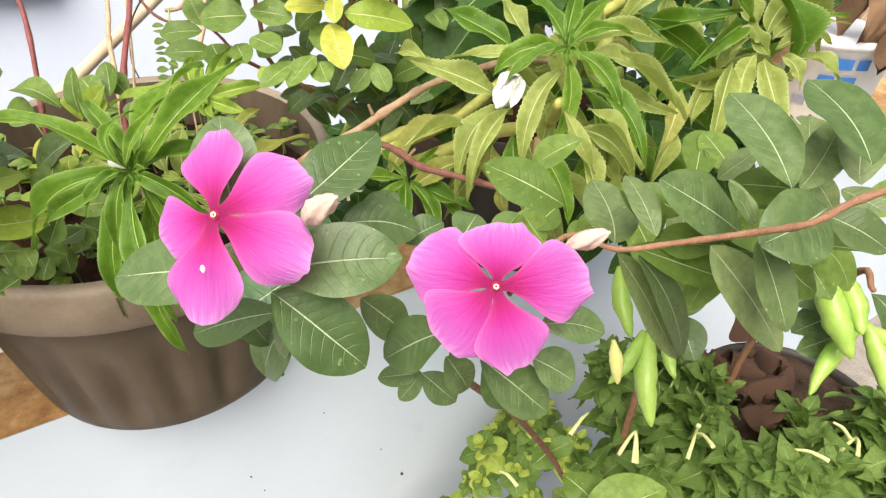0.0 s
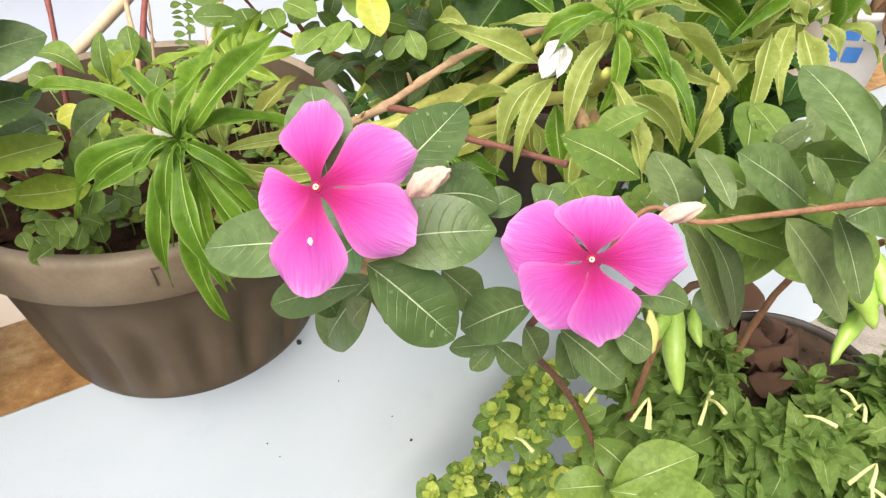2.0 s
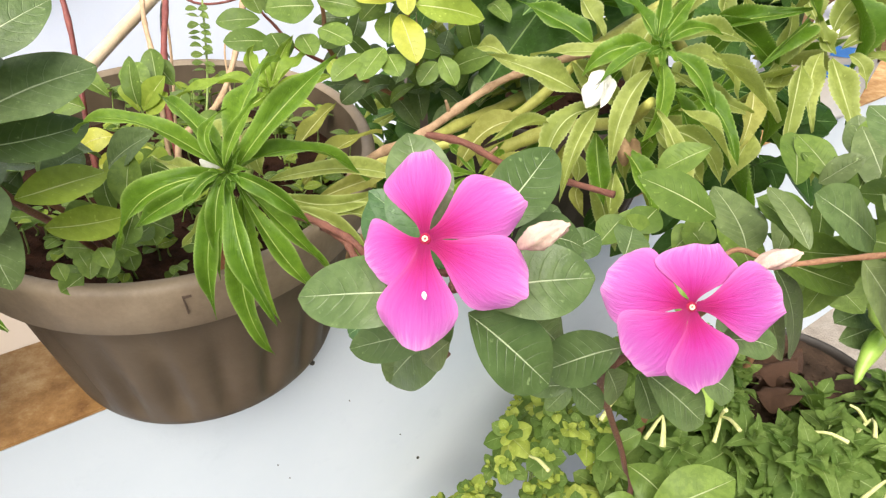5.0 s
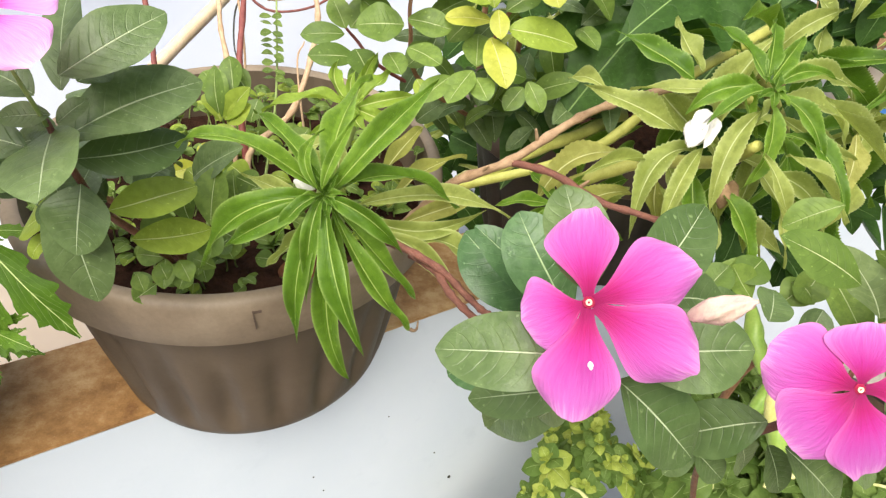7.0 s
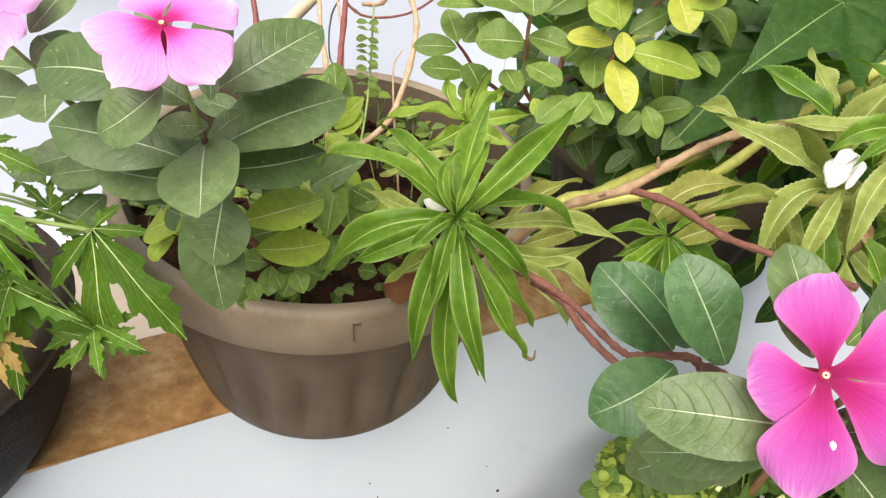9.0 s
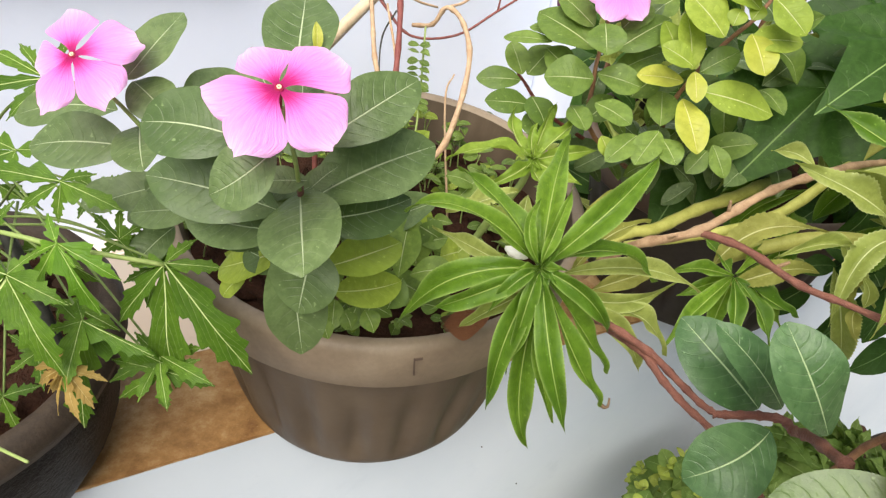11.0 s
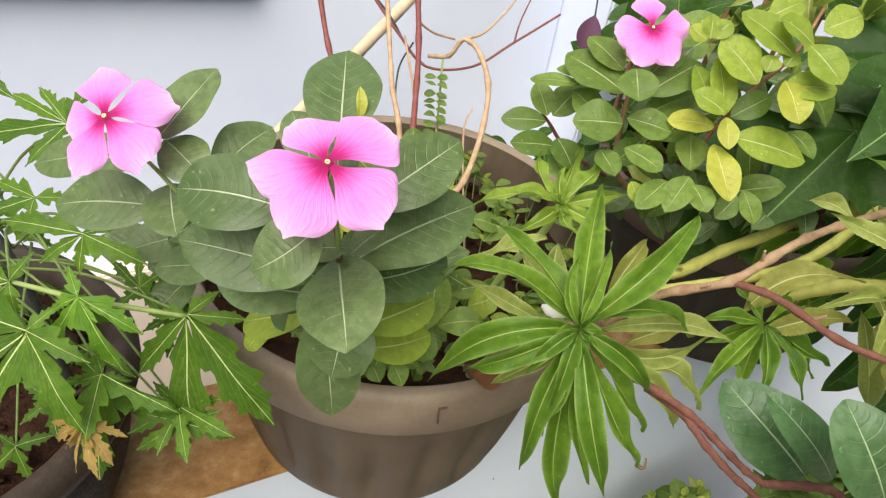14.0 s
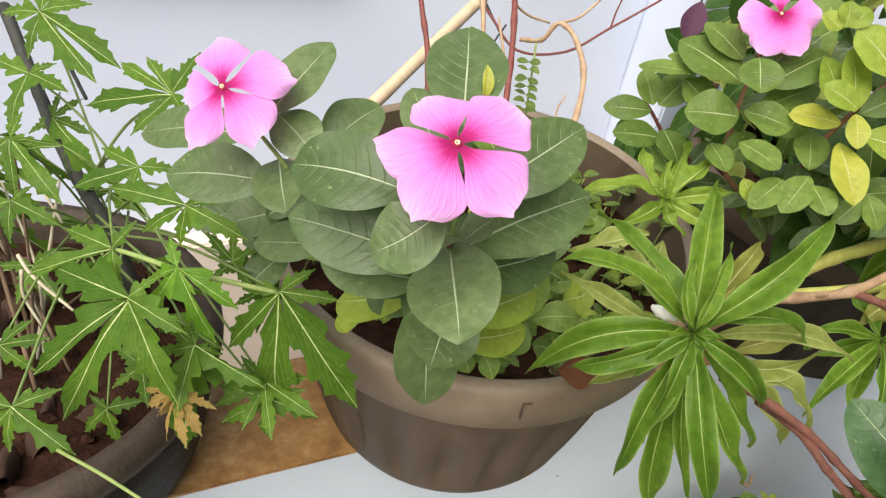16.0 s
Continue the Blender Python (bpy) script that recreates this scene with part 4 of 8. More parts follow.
WHORL_YELLOW_A = [
    (-0.1311, 0.3270, 0.7728, -0.1193, 0.3473, 0.7834, -0.1103, 0.3646, 0.7900, 0.0120),
    (-0.1262, 0.3317, 0.7528, -0.1063, 0.3534, 0.7648, -0.0834, 0.3706, 0.7701, 0.0131),
    (-0.1176, 0.3185, 0.7507, -0.0957, 0.3338, 0.7534, -0.0750, 0.3474, 0.7537, 0.0133),
]
WHORL_YELLOW = WHORL_YELLOW_A
TUFT_A = [
    (-0.1565, 0.3986, 0.7812, -0.1821, 0.3899, 0.7856, -0.2071, 0.3758, 0.7824, 0.0130),
    (-0.1566, 0.3989, 0.7817, -0.1715, 0.4155, 0.7891, -0.1715, 0.4342, 0.7984, 0.0122),
    (-0.1559, 0.3993, 0.7821, -0.1531, 0.4195, 0.7951, -0.1465, 0.4374, 0.8044, 0.0115),
    (-0.1550, 0.3992, 0.7819, -0.1411, 0.4134, 0.7924, -0.1331, 0.4250, 0.7996, 0.0141),
    (-0.1544, 0.3988, 0.7813, -0.1356, 0.4083, 0.7846, -0.1159, 0.4172, 0.7870, 0.0121),
    (-0.1560, 0.3983, 0.7807, -0.1659, 0.3873, 0.7745, -0.1803, 0.3769, 0.7695, 0.0118),
    (-0.1547, 0.3984, 0.7807, -0.1395, 0.3940, 0.7776, -0.1248, 0.3899, 0.7749, 0.0118),
    (-0.1558, 0.3991, 0.7818, -0.1596, 0.4064, 0.7926, -0.1570, 0.4118, 0.8001, 0.0079),
    (-0.1556, 0.3984, 0.7808, -0.1525, 0.3885, 0.7750, -0.1419, 0.3810, 0.7723, 0.0105),
]
TUFT_B = [
    (-0.1560, 0.3970, 0.7823, -0.1604, 0.3958, 0.7862, -0.1648, 0.3946, 0.7901, 0.0053),
    (-0.1560, 0.3970, 0.7823, -0.1568, 0.3975, 0.7884, -0.1575, 0.3981, 0.7945, 0.0053),
    (-0.1560, 0.3970, 0.7823, -0.1531, 0.3960, 0.7859, -0.1502, 0.3950, 0.7894, 0.0053),
    (-0.1560, 0.3970, 0.7823, -0.1530, 0.3929, 0.7814, -0.1500, 0.3888, 0.7806, 0.0053),
    (-0.1560, 0.3970, 0.7823, -0.1578, 0.3921, 0.7807, -0.1597, 0.3873, 0.7792, 0.0053),
    (-0.1560, 0.3970, 0.7823, -0.1558, 0.3912, 0.7792, -0.1556, 0.3854, 0.7762, 0.0053),
]
TUFT = TUFT_A + TUFT_B
GREEN_WHORL_A = [
    (-0.0219, 0.3771, 0.7395, -0.0452, 0.3740, 0.7412, -0.0623, 0.3686, 0.7393, 0.0117),
    (-0.0219, 0.3775, 0.7400, -0.0337, 0.3884, 0.7478, -0.0408, 0.3966, 0.7515, 0.0107),
    (-0.0220, 0.3769, 0.7391, -0.0447, 0.3506, 0.7269, -0.0649, 0.3256, 0.7164, 0.0138),
    (-0.0236, 0.3726, 0.7418, -0.0222, 0.3539, 0.7281, -0.0254, 0.3376, 0.7182, 0.0138),
    (-0.0170, 0.3849, 0.7327, -0.0255, 0.3661, 0.7152, -0.0300, 0.3518, 0.7039, 0.0138),
    (-0.0204, 0.3769, 0.7390, -0.0061, 0.3601, 0.7269, 0.0006, 0.3433, 0.7155, 0.0140),
    (-0.0201, 0.3773, 0.7396, 0.0028, 0.3709, 0.7294, 0.0224, 0.3685, 0.7253, 0.0155),
    (-0.0154, 0.3863, 0.7346, 0.0038, 0.3922, 0.7414, 0.0225, 0.3951, 0.7441, 0.0140),
    (-0.0145, 0.3868, 0.7318, 0.0064, 0.3779, 0.7190, 0.0182, 0.3709, 0.7099, 0.0128),
]
GREEN_WHORL_B = [
    (-0.0208, 0.3780, 0.7407, -0.0099, 0.3955, 0.7473, 0.0036, 0.4110, 0.7510, 0.0108),
    (-0.0169, 0.3873, 0.7327, -0.0374, 0.3797, 0.7252, -0.0503, 0.3739, 0.7196, 0.0121),
    (-0.0105, 0.3948, 0.7289, 0.0173, 0.4105, 0.7403, 0.0300, 0.4185, 0.7421, 0.0119),
]
GREEN_WHORL = GREEN_WHORL_A + GREEN_WHORL_B
BIG_WHORL_A = [
    (0.0623, 0.3475, 0.8398, 0.0391, 0.3471, 0.8346, 0.0253, 0.3420, 0.8226, 0.0145),
    (0.0633, 0.3489, 0.8418, 0.0526, 0.3678, 0.8519, 0.0379, 0.3849, 0.8591, 0.0121),
    (0.0637, 0.3491, 0.8421, 0.0677, 0.3699, 0.8550, 0.0737, 0.3884, 0.8645, 0.0121),
    (0.0657, 0.3431, 0.8421, 0.0806, 0.3503, 0.8484, 0.0996, 0.3520, 0.8465, 0.0090),
    (0.0656, 0.3412, 0.8393, 0.0847, 0.3334, 0.8279, 0.0940, 0.3213, 0.8101, 0.0121),
    (0.0628, 0.3370, 0.8386, 0.0657, 0.3279, 0.8138, 0.0583, 0.3215, 0.7932, 0.0117),
    (0.0614, 0.3391, 0.8416, 0.0452, 0.3333, 0.8348, 0.0285, 0.3238, 0.8225, 0.0094),
    (0.0643, 0.3483, 0.8409, 0.0771, 0.3667, 0.8504, 0.0913, 0.3845, 0.8588, 0.0110),
    (0.0625, 0.3370, 0.8420, 0.0590, 0.3378, 0.8450, 0.0555, 0.3386, 0.8480, 0.0057),
]
BIG_WHORL_B = [
    (0.0625, 0.3370, 0.8420, 0.0632, 0.3387, 0.8464, 0.0640, 0.3405, 0.8508, 0.0057),
    (0.0625, 0.3370, 0.8420, 0.0656, 0.3360, 0.8423, 0.0687, 0.3350, 0.8426, 0.0057),
    (0.0625, 0.3370, 0.8420, 0.0623, 0.3331, 0.8380, 0.0621, 0.3292, 0.8341, 0.0057),
    (0.0625, 0.3370, 0.8420, 0.0579, 0.3346, 0.8402, 0.0532, 0.3322, 0.8384, 0.0057),
    (0.0625, 0.3370, 0.8420, 0.0665, 0.3340, 0.8394, 0.0705, 0.3310, 0.8368, 0.0057),
]
BIG_WHORL = BIG_WHORL_A + BIG_WHORL_B
BIG_PALE_A = [
    (0.0599, 0.3540, 0.8314, 0.0361, 0.3583, 0.8289, -0.0010, 0.3624, 0.8258, 0.0136),
    (0.0707, 0.3536, 0.8399, 0.0983, 0.3710, 0.8412, 0.1343, 0.3812, 0.8319, 0.0156),
    (0.0711, 0.3496, 0.8339, 0.1006, 0.3540, 0.8272, 0.1206, 0.3514, 0.8100, 0.0154),
    (0.0738, 0.3347, 0.8208, 0.0953, 0.3230, 0.8126, 0.1063, 0.3013, 0.7894, 0.0134),
    (0.0620, 0.3407, 0.8297, 0.0468, 0.3278, 0.8065, 0.0434, 0.3136, 0.7813, 0.0149),
    (0.0387, 0.3461, 0.8019, 0.0175, 0.3399, 0.7893, 0.0084, 0.3201, 0.7566, 0.0170),
    (0.0399, 0.3434, 0.7897, 0.0422, 0.3309, 0.7714, 0.0464, 0.3195, 0.7544, 0.0159),
    (0.0508, 0.3309, 0.7891, 0.0648, 0.3191, 0.7718, 0.0721, 0.3063, 0.7528, 0.0155),
    (0.0638, 0.3284, 0.8034, 0.0774, 0.3165, 0.7858, 0.0849, 0.2998, 0.7612, 0.0168),
]
BIG_PALE_B = [
    (0.0729, 0.3270, 0.8013, 0.0929, 0.3219, 0.7939, 0.1050, 0.3104, 0.7769, 0.0150),
    (0.0313, 0.3605, 0.8053, 0.0060, 0.3651, 0.8137, -0.0244, 0.3698, 0.8223, 0.0193),
    (0.0380, 0.3770, 0.8296, 0.0177, 0.3877, 0.8365, -0.0075, 0.4002, 0.8459, 0.0183),
    (0.0696, 0.3477, 0.8222, 0.0882, 0.3378, 0.7947, 0.0948, 0.3269, 0.7656, 0.0156),
    (0.0809, 0.3595, 0.8219, 0.1097, 0.3611, 0.8064, 0.1430, 0.3660, 0.7959, 0.0142),
    (0.0494, 0.3997, 0.8276, 0.0391, 0.4122, 0.8371, 0.0335, 0.4270, 0.8501, 0.0172),
    (0.0653, 0.3662, 0.8056, 0.0571, 0.3476, 0.7782, 0.0633, 0.3331, 0.7568, 0.0150),
]
BIG_PALE = BIG_PALE_A + BIG_PALE_B
FAR_PALE_A = [
    (0.2080, 0.4217, 0.8284, 0.2270, 0.4277, 0.8375, 0.2579, 0.4285, 0.8388, 0.0171),
    (0.2075, 0.4134, 0.8252, 0.2250, 0.4153, 0.8325, 0.2411, 0.4112, 0.8310, 0.0147),
    (0.2029, 0.4189, 0.8244, 0.1890, 0.4190, 0.8290, 0.1786, 0.4099, 0.8199, 0.0141),
    (0.1793, 0.4034, 0.8192, 0.1666, 0.3780, 0.7994, 0.1592, 0.3516, 0.7783, 0.0169),
    (0.1982, 0.4049, 0.8214, 0.1988, 0.3816, 0.8050, 0.2086, 0.3519, 0.7789, 0.0189),
    (0.2085, 0.4061, 0.8233, 0.2176, 0.4021, 0.8174, 0.2210, 0.3944, 0.8060, 0.0118),
    (0.2192, 0.4154, 0.8192, 0.2378, 0.4079, 0.8172, 0.2467, 0.3944, 0.8062, 0.0169),
    (0.2042, 0.4236, 0.8312, 0.2139, 0.4374, 0.8428, 0.2315, 0.4502, 0.8528, 0.0158),
    (0.2074, 0.4461, 0.8288, 0.2007, 0.4599, 0.8403, 0.1993, 0.4736, 0.8517, 0.0204),
]
FAR_PALE_B = [
    (0.1707, 0.4419, 0.8046, 0.1668, 0.4608, 0.8237, 0.1654, 0.4768, 0.8384, 0.0177),
    (0.1711, 0.4263, 0.7995, 0.1868, 0.4464, 0.8203, 0.1924, 0.4649, 0.8387, 0.0196),
    (0.1977, 0.4168, 0.8212, 0.1836, 0.3938, 0.8050, 0.1820, 0.3689, 0.7860, 0.0160),
    (0.2067, 0.4160, 0.8201, 0.1973, 0.4218, 0.8286, 0.1936, 0.4317, 0.8432, 0.0142),
    (0.1578, 0.4714, 0.8126, 0.1530, 0.4803, 0.8256, 0.1598, 0.4939, 0.8457, 0.0199),
    (0.1818, 0.4312, 0.8067, 0.1641, 0.4086, 0.7911, 0.1575, 0.3888, 0.7798, 0.0160),
]
FAR_PALE = FAR_PALE_A + FAR_PALE_B
FAR_LIME_A = [
    (0.1435, 0.3831, 0.8069, 0.1352, 0.3620, 0.7936, 0.1245, 0.3416, 0.7812, 0.0191),
    (0.0309, 0.3672, 0.7713, 0.0298, 0.3595, 0.7599, 0.0338, 0.3528, 0.7501, 0.0206),
    (0.0391, 0.3520, 0.7489, 0.0377, 0.3481, 0.7431, 0.0434, 0.3415, 0.7334, 0.0131),
    (-0.0341, 0.3828, 0.7406, -0.0129, 0.3885, 0.7670, 0.0223, 0.3831, 0.7770, 0.0253),
    (-0.0225, 0.3768, 0.7319, 0.0025, 0.3768, 0.7497, 0.0199, 0.3702, 0.7579, 0.0217),
]
FAR_LIME = FAR_LIME_A
FRONT_A = [
    (-0.0561, 0.1436, 0.8305, -0.0759, 0.1473, 0.8246, -0.0959, 0.1516, 0.8195, 0.0215),
    (-0.0457, 0.1462, 0.8282, -0.0279, 0.1490, 0.8302, -0.0096, 0.1513, 0.8314, 0.0222),
    (-0.0427, 0.1583, 0.8415, -0.0315, 0.1722, 0.8469, -0.0204, 0.1874, 0.8542, 0.0189),
    (-0.0475, 0.1724, 0.7945, -0.0585, 0.1826, 0.7694, -0.0702, 0.1914, 0.7423, 0.0240),
    (-0.0496, 0.1556, 0.8052, -0.0667, 0.1603, 0.7958, -0.0826, 0.1648, 0.7862, 0.0152),
    (-0.0465, 0.1426, 0.8233, -0.0329, 0.1412, 0.8108, -0.0197, 0.1400, 0.7984, 0.0218),
    (0.0046, 0.1514, 0.8041, -0.0054, 0.1568, 0.7937, -0.0163, 0.1612, 0.7819, 0.0179),
    (-0.0584, 0.1536, 0.8439, -0.0619, 0.1644, 0.8531, -0.0657, 0.1754, 0.8626, 0.0187),
    (-0.0244, 0.1659, 0.8045, -0.0167, 0.1679, 0.7951, -0.0085, 0.1696, 0.7855, 0.0146),
]
FRONT_B = [
    (-0.0033, 0.1654, 0.7719, -0.0113, 0.1668, 0.7689, -0.0196, 0.1683, 0.7659, 0.0086),
    (-0.0033, 0.1654, 0.7719, -0.0071, 0.1644, 0.7660, -0.0111, 0.1633, 0.7600, 0.0078),
    (-0.0033, 0.1654, 0.7719, 0.0030, 0.1641, 0.7665, 0.0095, 0.1628, 0.7610, 0.0111),
    (0.0049, 0.1578, 0.7876, 0.0091, 0.1600, 0.7782, 0.0135, 0.1619, 0.7686, 0.0122),
    (-0.0308, 0.1720, 0.8290, -0.0180, 0.1763, 0.8275, -0.0063, 0.1785, 0.8230, 0.0167),
    (-0.0253, 0.1776, 0.8286, -0.0197, 0.1842, 0.8296, -0.0139, 0.1908, 0.8306, 0.0097),
    (-0.0113, 0.1809, 0.8174, -0.0048, 0.1850, 0.8194, 0.0018, 0.1892, 0.8214, 0.0119),
    (0.0077, 0.1767, 0.8218, 0.0105, 0.1836, 0.8229, 0.0134, 0.1905, 0.8242, 0.0133),
    (0.0329, 0.1483, 0.8108, 0.0434, 0.1502, 0.8100, 0.0533, 0.1503, 0.8068, 0.0116),
]
FRONT_C = [
    (0.0161, 0.1536, 0.7912, 0.0280, 0.1516, 0.7811, 0.0403, 0.1499, 0.7714, 0.0175),
    (0.0328, 0.1536, 0.7926, 0.0403, 0.1530, 0.7883, 0.0479, 0.1524, 0.7839, 0.0151),
    (0.0188, 0.1638, 0.7800, 0.0226, 0.1607, 0.7720, 0.0265, 0.1576, 0.7638, 0.0121),
    (-0.0692, 0.1767, 0.7900, -0.0663, 0.1802, 0.7781, -0.0630, 0.1833, 0.7658, 0.0125),
]
FRONT = FRONT_A + FRONT_B + FRONT_C
BRANCH_A = [
    (0.0688, 0.2090, 0.8033, 0.0692, 0.2239, 0.8067, 0.0640, 0.2419, 0.8138, 0.0220),
    (0.0752, 0.1850, 0.8219, 0.0722, 0.1983, 0.8271, 0.0680, 0.2112, 0.8315, 0.0101),
    (0.1110, 0.2008, 0.8160, 0.0924, 0.1972, 0.8273, 0.0748, 0.1942, 0.8394, 0.0221),
    (0.0928, 0.1819, 0.8210, 0.1090, 0.1813, 0.8021, 0.1286, 0.1776, 0.7794, 0.0196),
    (0.1051, 0.1761, 0.8276, 0.1097, 0.1685, 0.8160, 0.1157, 0.1598, 0.8031, 0.0150),
    (0.1022, 0.1770, 0.8320, 0.0962, 0.1775, 0.8397, 0.0902, 0.1778, 0.8472, 0.0051),
    (0.0700, 0.2066, 0.8002, 0.0871, 0.2130, 0.7724, 0.1099, 0.2153, 0.7395, 0.0154),
    (0.0766, 0.2018, 0.8027, 0.0943, 0.2088, 0.7758, 0.1108, 0.2120, 0.7435, 0.0137),
    (0.1167, 0.1883, 0.8410, 0.1129, 0.2092, 0.8495, 0.1059, 0.2300, 0.8580, 0.0204),
]
BRANCH_B = [
    (0.1228, 0.1760, 0.8407, 0.1108, 0.1689, 0.8373, 0.0981, 0.1622, 0.8345, 0.0238),
    (0.1363, 0.1841, 0.8528, 0.1334, 0.2012, 0.8601, 0.1264, 0.2187, 0.8680, 0.0240),
    (0.1260, 0.1791, 0.8364, 0.1348, 0.1740, 0.8334, 0.1429, 0.1688, 0.8301, 0.0158),
    (0.1248, 0.1973, 0.8365, 0.1379, 0.2128, 0.8416, 0.1500, 0.2298, 0.8489, 0.0151),
    (0.1080, 0.1859, 0.8285, 0.1036, 0.1889, 0.8330, 0.0980, 0.1940, 0.8405, 0.0067),
    (0.1457, 0.1986, 0.8385, 0.1516, 0.2165, 0.8471, 0.1637, 0.2342, 0.8555, 0.0199),
]
BRANCH_C = [
    (-0.0598, 0.1829, 0.7742, -0.0642, 0.1876, 0.7603, -0.0681, 0.1899, 0.7429, 0.0160),
    (-0.0489, 0.1667, 0.7892, -0.0525, 0.1699, 0.7806, -0.0564, 0.1729, 0.7717, 0.0113),
]
BRANCH = BRANCH_A + BRANCH_B + BRANCH_C
BRANCH_PALE_A = [
    (0.0743, 0.2040, 0.8054, 0.0949, 0.2042, 0.7973, 0.1167, 0.2055, 0.7909, 0.0151),
    (0.1252, 0.2199, 0.7976, 0.1165, 0.2195, 0.7878, 0.1053, 0.2117, 0.7679, 0.0167),
    (0.0990, 0.2128, 0.8026, 0.1139, 0.2138, 0.8011, 0.1271, 0.2088, 0.7912, 0.0136),
    (0.1186, 0.2702, 0.8015, 0.1261, 0.2911, 0.8055, 0.1338, 0.3120, 0.8097, 0.0180),
    (0.1316, 0.2388, 0.7730, 0.1238, 0.2413, 0.7676, 0.1118, 0.2435, 0.7620, 0.0153),
    (0.1591, 0.2410, 0.7762, 0.1673, 0.2409, 0.7673, 0.1782, 0.2423, 0.7604, 0.0153),
    (0.1617, 0.2287, 0.7938, 0.1722, 0.2291, 0.7855, 0.1808, 0.2266, 0.7729, 0.0143),
]
BRANCH_PALE = BRANCH_PALE_A
BRANCH_FILL_A = [
    (0.1397, 0.2824, 0.8112, 0.1475, 0.2839, 0.7986, 0.1556, 0.2852, 0.7855, 0.0150),
    (0.1979, 0.2798, 0.7814, 0.1851, 0.2792, 0.7945, 0.1727, 0.2783, 0.8072, 0.0138),
    (0.1635, 0.3056, 0.7539, 0.1722, 0.3099, 0.7671, 0.1808, 0.3140, 0.7800, 0.0157),
    (0.1748, 0.2687, 0.7885, 0.1673, 0.2649, 0.7768, 0.1596, 0.2609, 0.7647, 0.0158),
    (0.1953, 0.3370, 0.7837, 0.1947, 0.3453, 0.7942, 0.1941, 0.3536, 0.8048, 0.0202),
    (0.1735, 0.3092, 0.7534, 0.1749, 0.3177, 0.7689, 0.1762, 0.3260, 0.7844, 0.0177),
    (0.2006, 0.3219, 0.7767, 0.2060, 0.3087, 0.7733, 0.2109, 0.2957, 0.7704, 0.0147),
    (0.1841, 0.2964, 0.7976, 0.1812, 0.2985, 0.8115, 0.1783, 0.3003, 0.8249, 0.0182),
    (0.1652, 0.2988, 0.7995, 0.1665, 0.3024, 0.8112, 0.1677, 0.3059, 0.8226, 0.0171),
]
BRANCH_FILL_B = [
    (0.1750, 0.2727, 0.7768, 0.1858, 0.2712, 0.7705, 0.1968, 0.2697, 0.7642, 0.0170),
    (0.1395, 0.2752, 0.8035, 0.1346, 0.2880, 0.8083, 0.1293, 0.3011, 0.8135, 0.0163),
    (0.2121, 0.2817, 0.7827, 0.2249, 0.2903, 0.7856, 0.2381, 0.2990, 0.7887, 0.0184),
    (0.1644, 0.2752, 0.7724, 0.1616, 0.2656, 0.7602, 0.1588, 0.2561, 0.7481, 0.0142),
    (0.1301, 0.2716, 0.8023, 0.1368, 0.2695, 0.8111, 0.1431, 0.2673, 0.8196, 0.0124),
    (0.2259, 0.3351, 0.7751, 0.2164, 0.3364, 0.7875, 0.2070, 0.3375, 0.7995, 0.0175),
    (0.1271, 0.2886, 0.8099, 0.1378, 0.2831, 0.8021, 0.1485, 0.2775, 0.7944, 0.0131),
    (0.1662, 0.3020, 0.7520, 0.1591, 0.3164, 0.7559, 0.1514, 0.3312, 0.7602, 0.0174),
    (0.1736, 0.3021, 0.7962, 0.1751, 0.3158, 0.8024, 0.1766, 0.3297, 0.8092, 0.0153),
]
BRANCH_FILL_C = [
    (0.1985, 0.2848, 0.7930, 0.2062, 0.2772, 0.7913, 0.2135, 0.2696, 0.7898, 0.0140),
    (0.2155, 0.3151, 0.7975, 0.2001, 0.3188, 0.8063, 0.1849, 0.3223, 0.8150, 0.0192),
]
BRANCH_FILL = BRANCH_FILL_A + BRANCH_FILL_B + BRANCH_FILL_C
BACK_A = [
    (-0.1300, 0.4243, 0.8280, -0.1446, 0.4225, 0.8267, -0.1593, 0.4208, 0.8254, 0.0239),
    (-0.1281, 0.4265, 0.8310, -0.1144, 0.4262, 0.8294, -0.1007, 0.4258, 0.8278, 0.0172),
    (-0.1315, 0.4282, 0.8599, -0.1298, 0.4206, 0.8533, -0.1282, 0.4131, 0.8467, 0.0203),
    (-0.1202, 0.4359, 0.8438, -0.1052, 0.4461, 0.8528, -0.0900, 0.4564, 0.8619, 0.0207),
    (-0.1328, 0.4345, 0.8429, -0.1505, 0.4458, 0.8474, -0.1690, 0.4573, 0.8522, 0.0243),
    (-0.1355, 0.4419, 0.8536, -0.1467, 0.4508, 0.8586, -0.1583, 0.4599, 0.8638, 0.0161),
    (-0.1166, 0.4430, 0.8274, -0.1008, 0.4519, 0.8346, -0.0848, 0.4609, 0.8418, 0.0166),
    (-0.1262, 0.4167, 0.8169, -0.1153, 0.4098, 0.8148, -0.1048, 0.4030, 0.8129, 0.0170),
    (-0.0978, 0.4096, 0.8043, -0.1068, 0.3992, 0.7989, -0.1156, 0.3890, 0.7937, 0.0137),
]
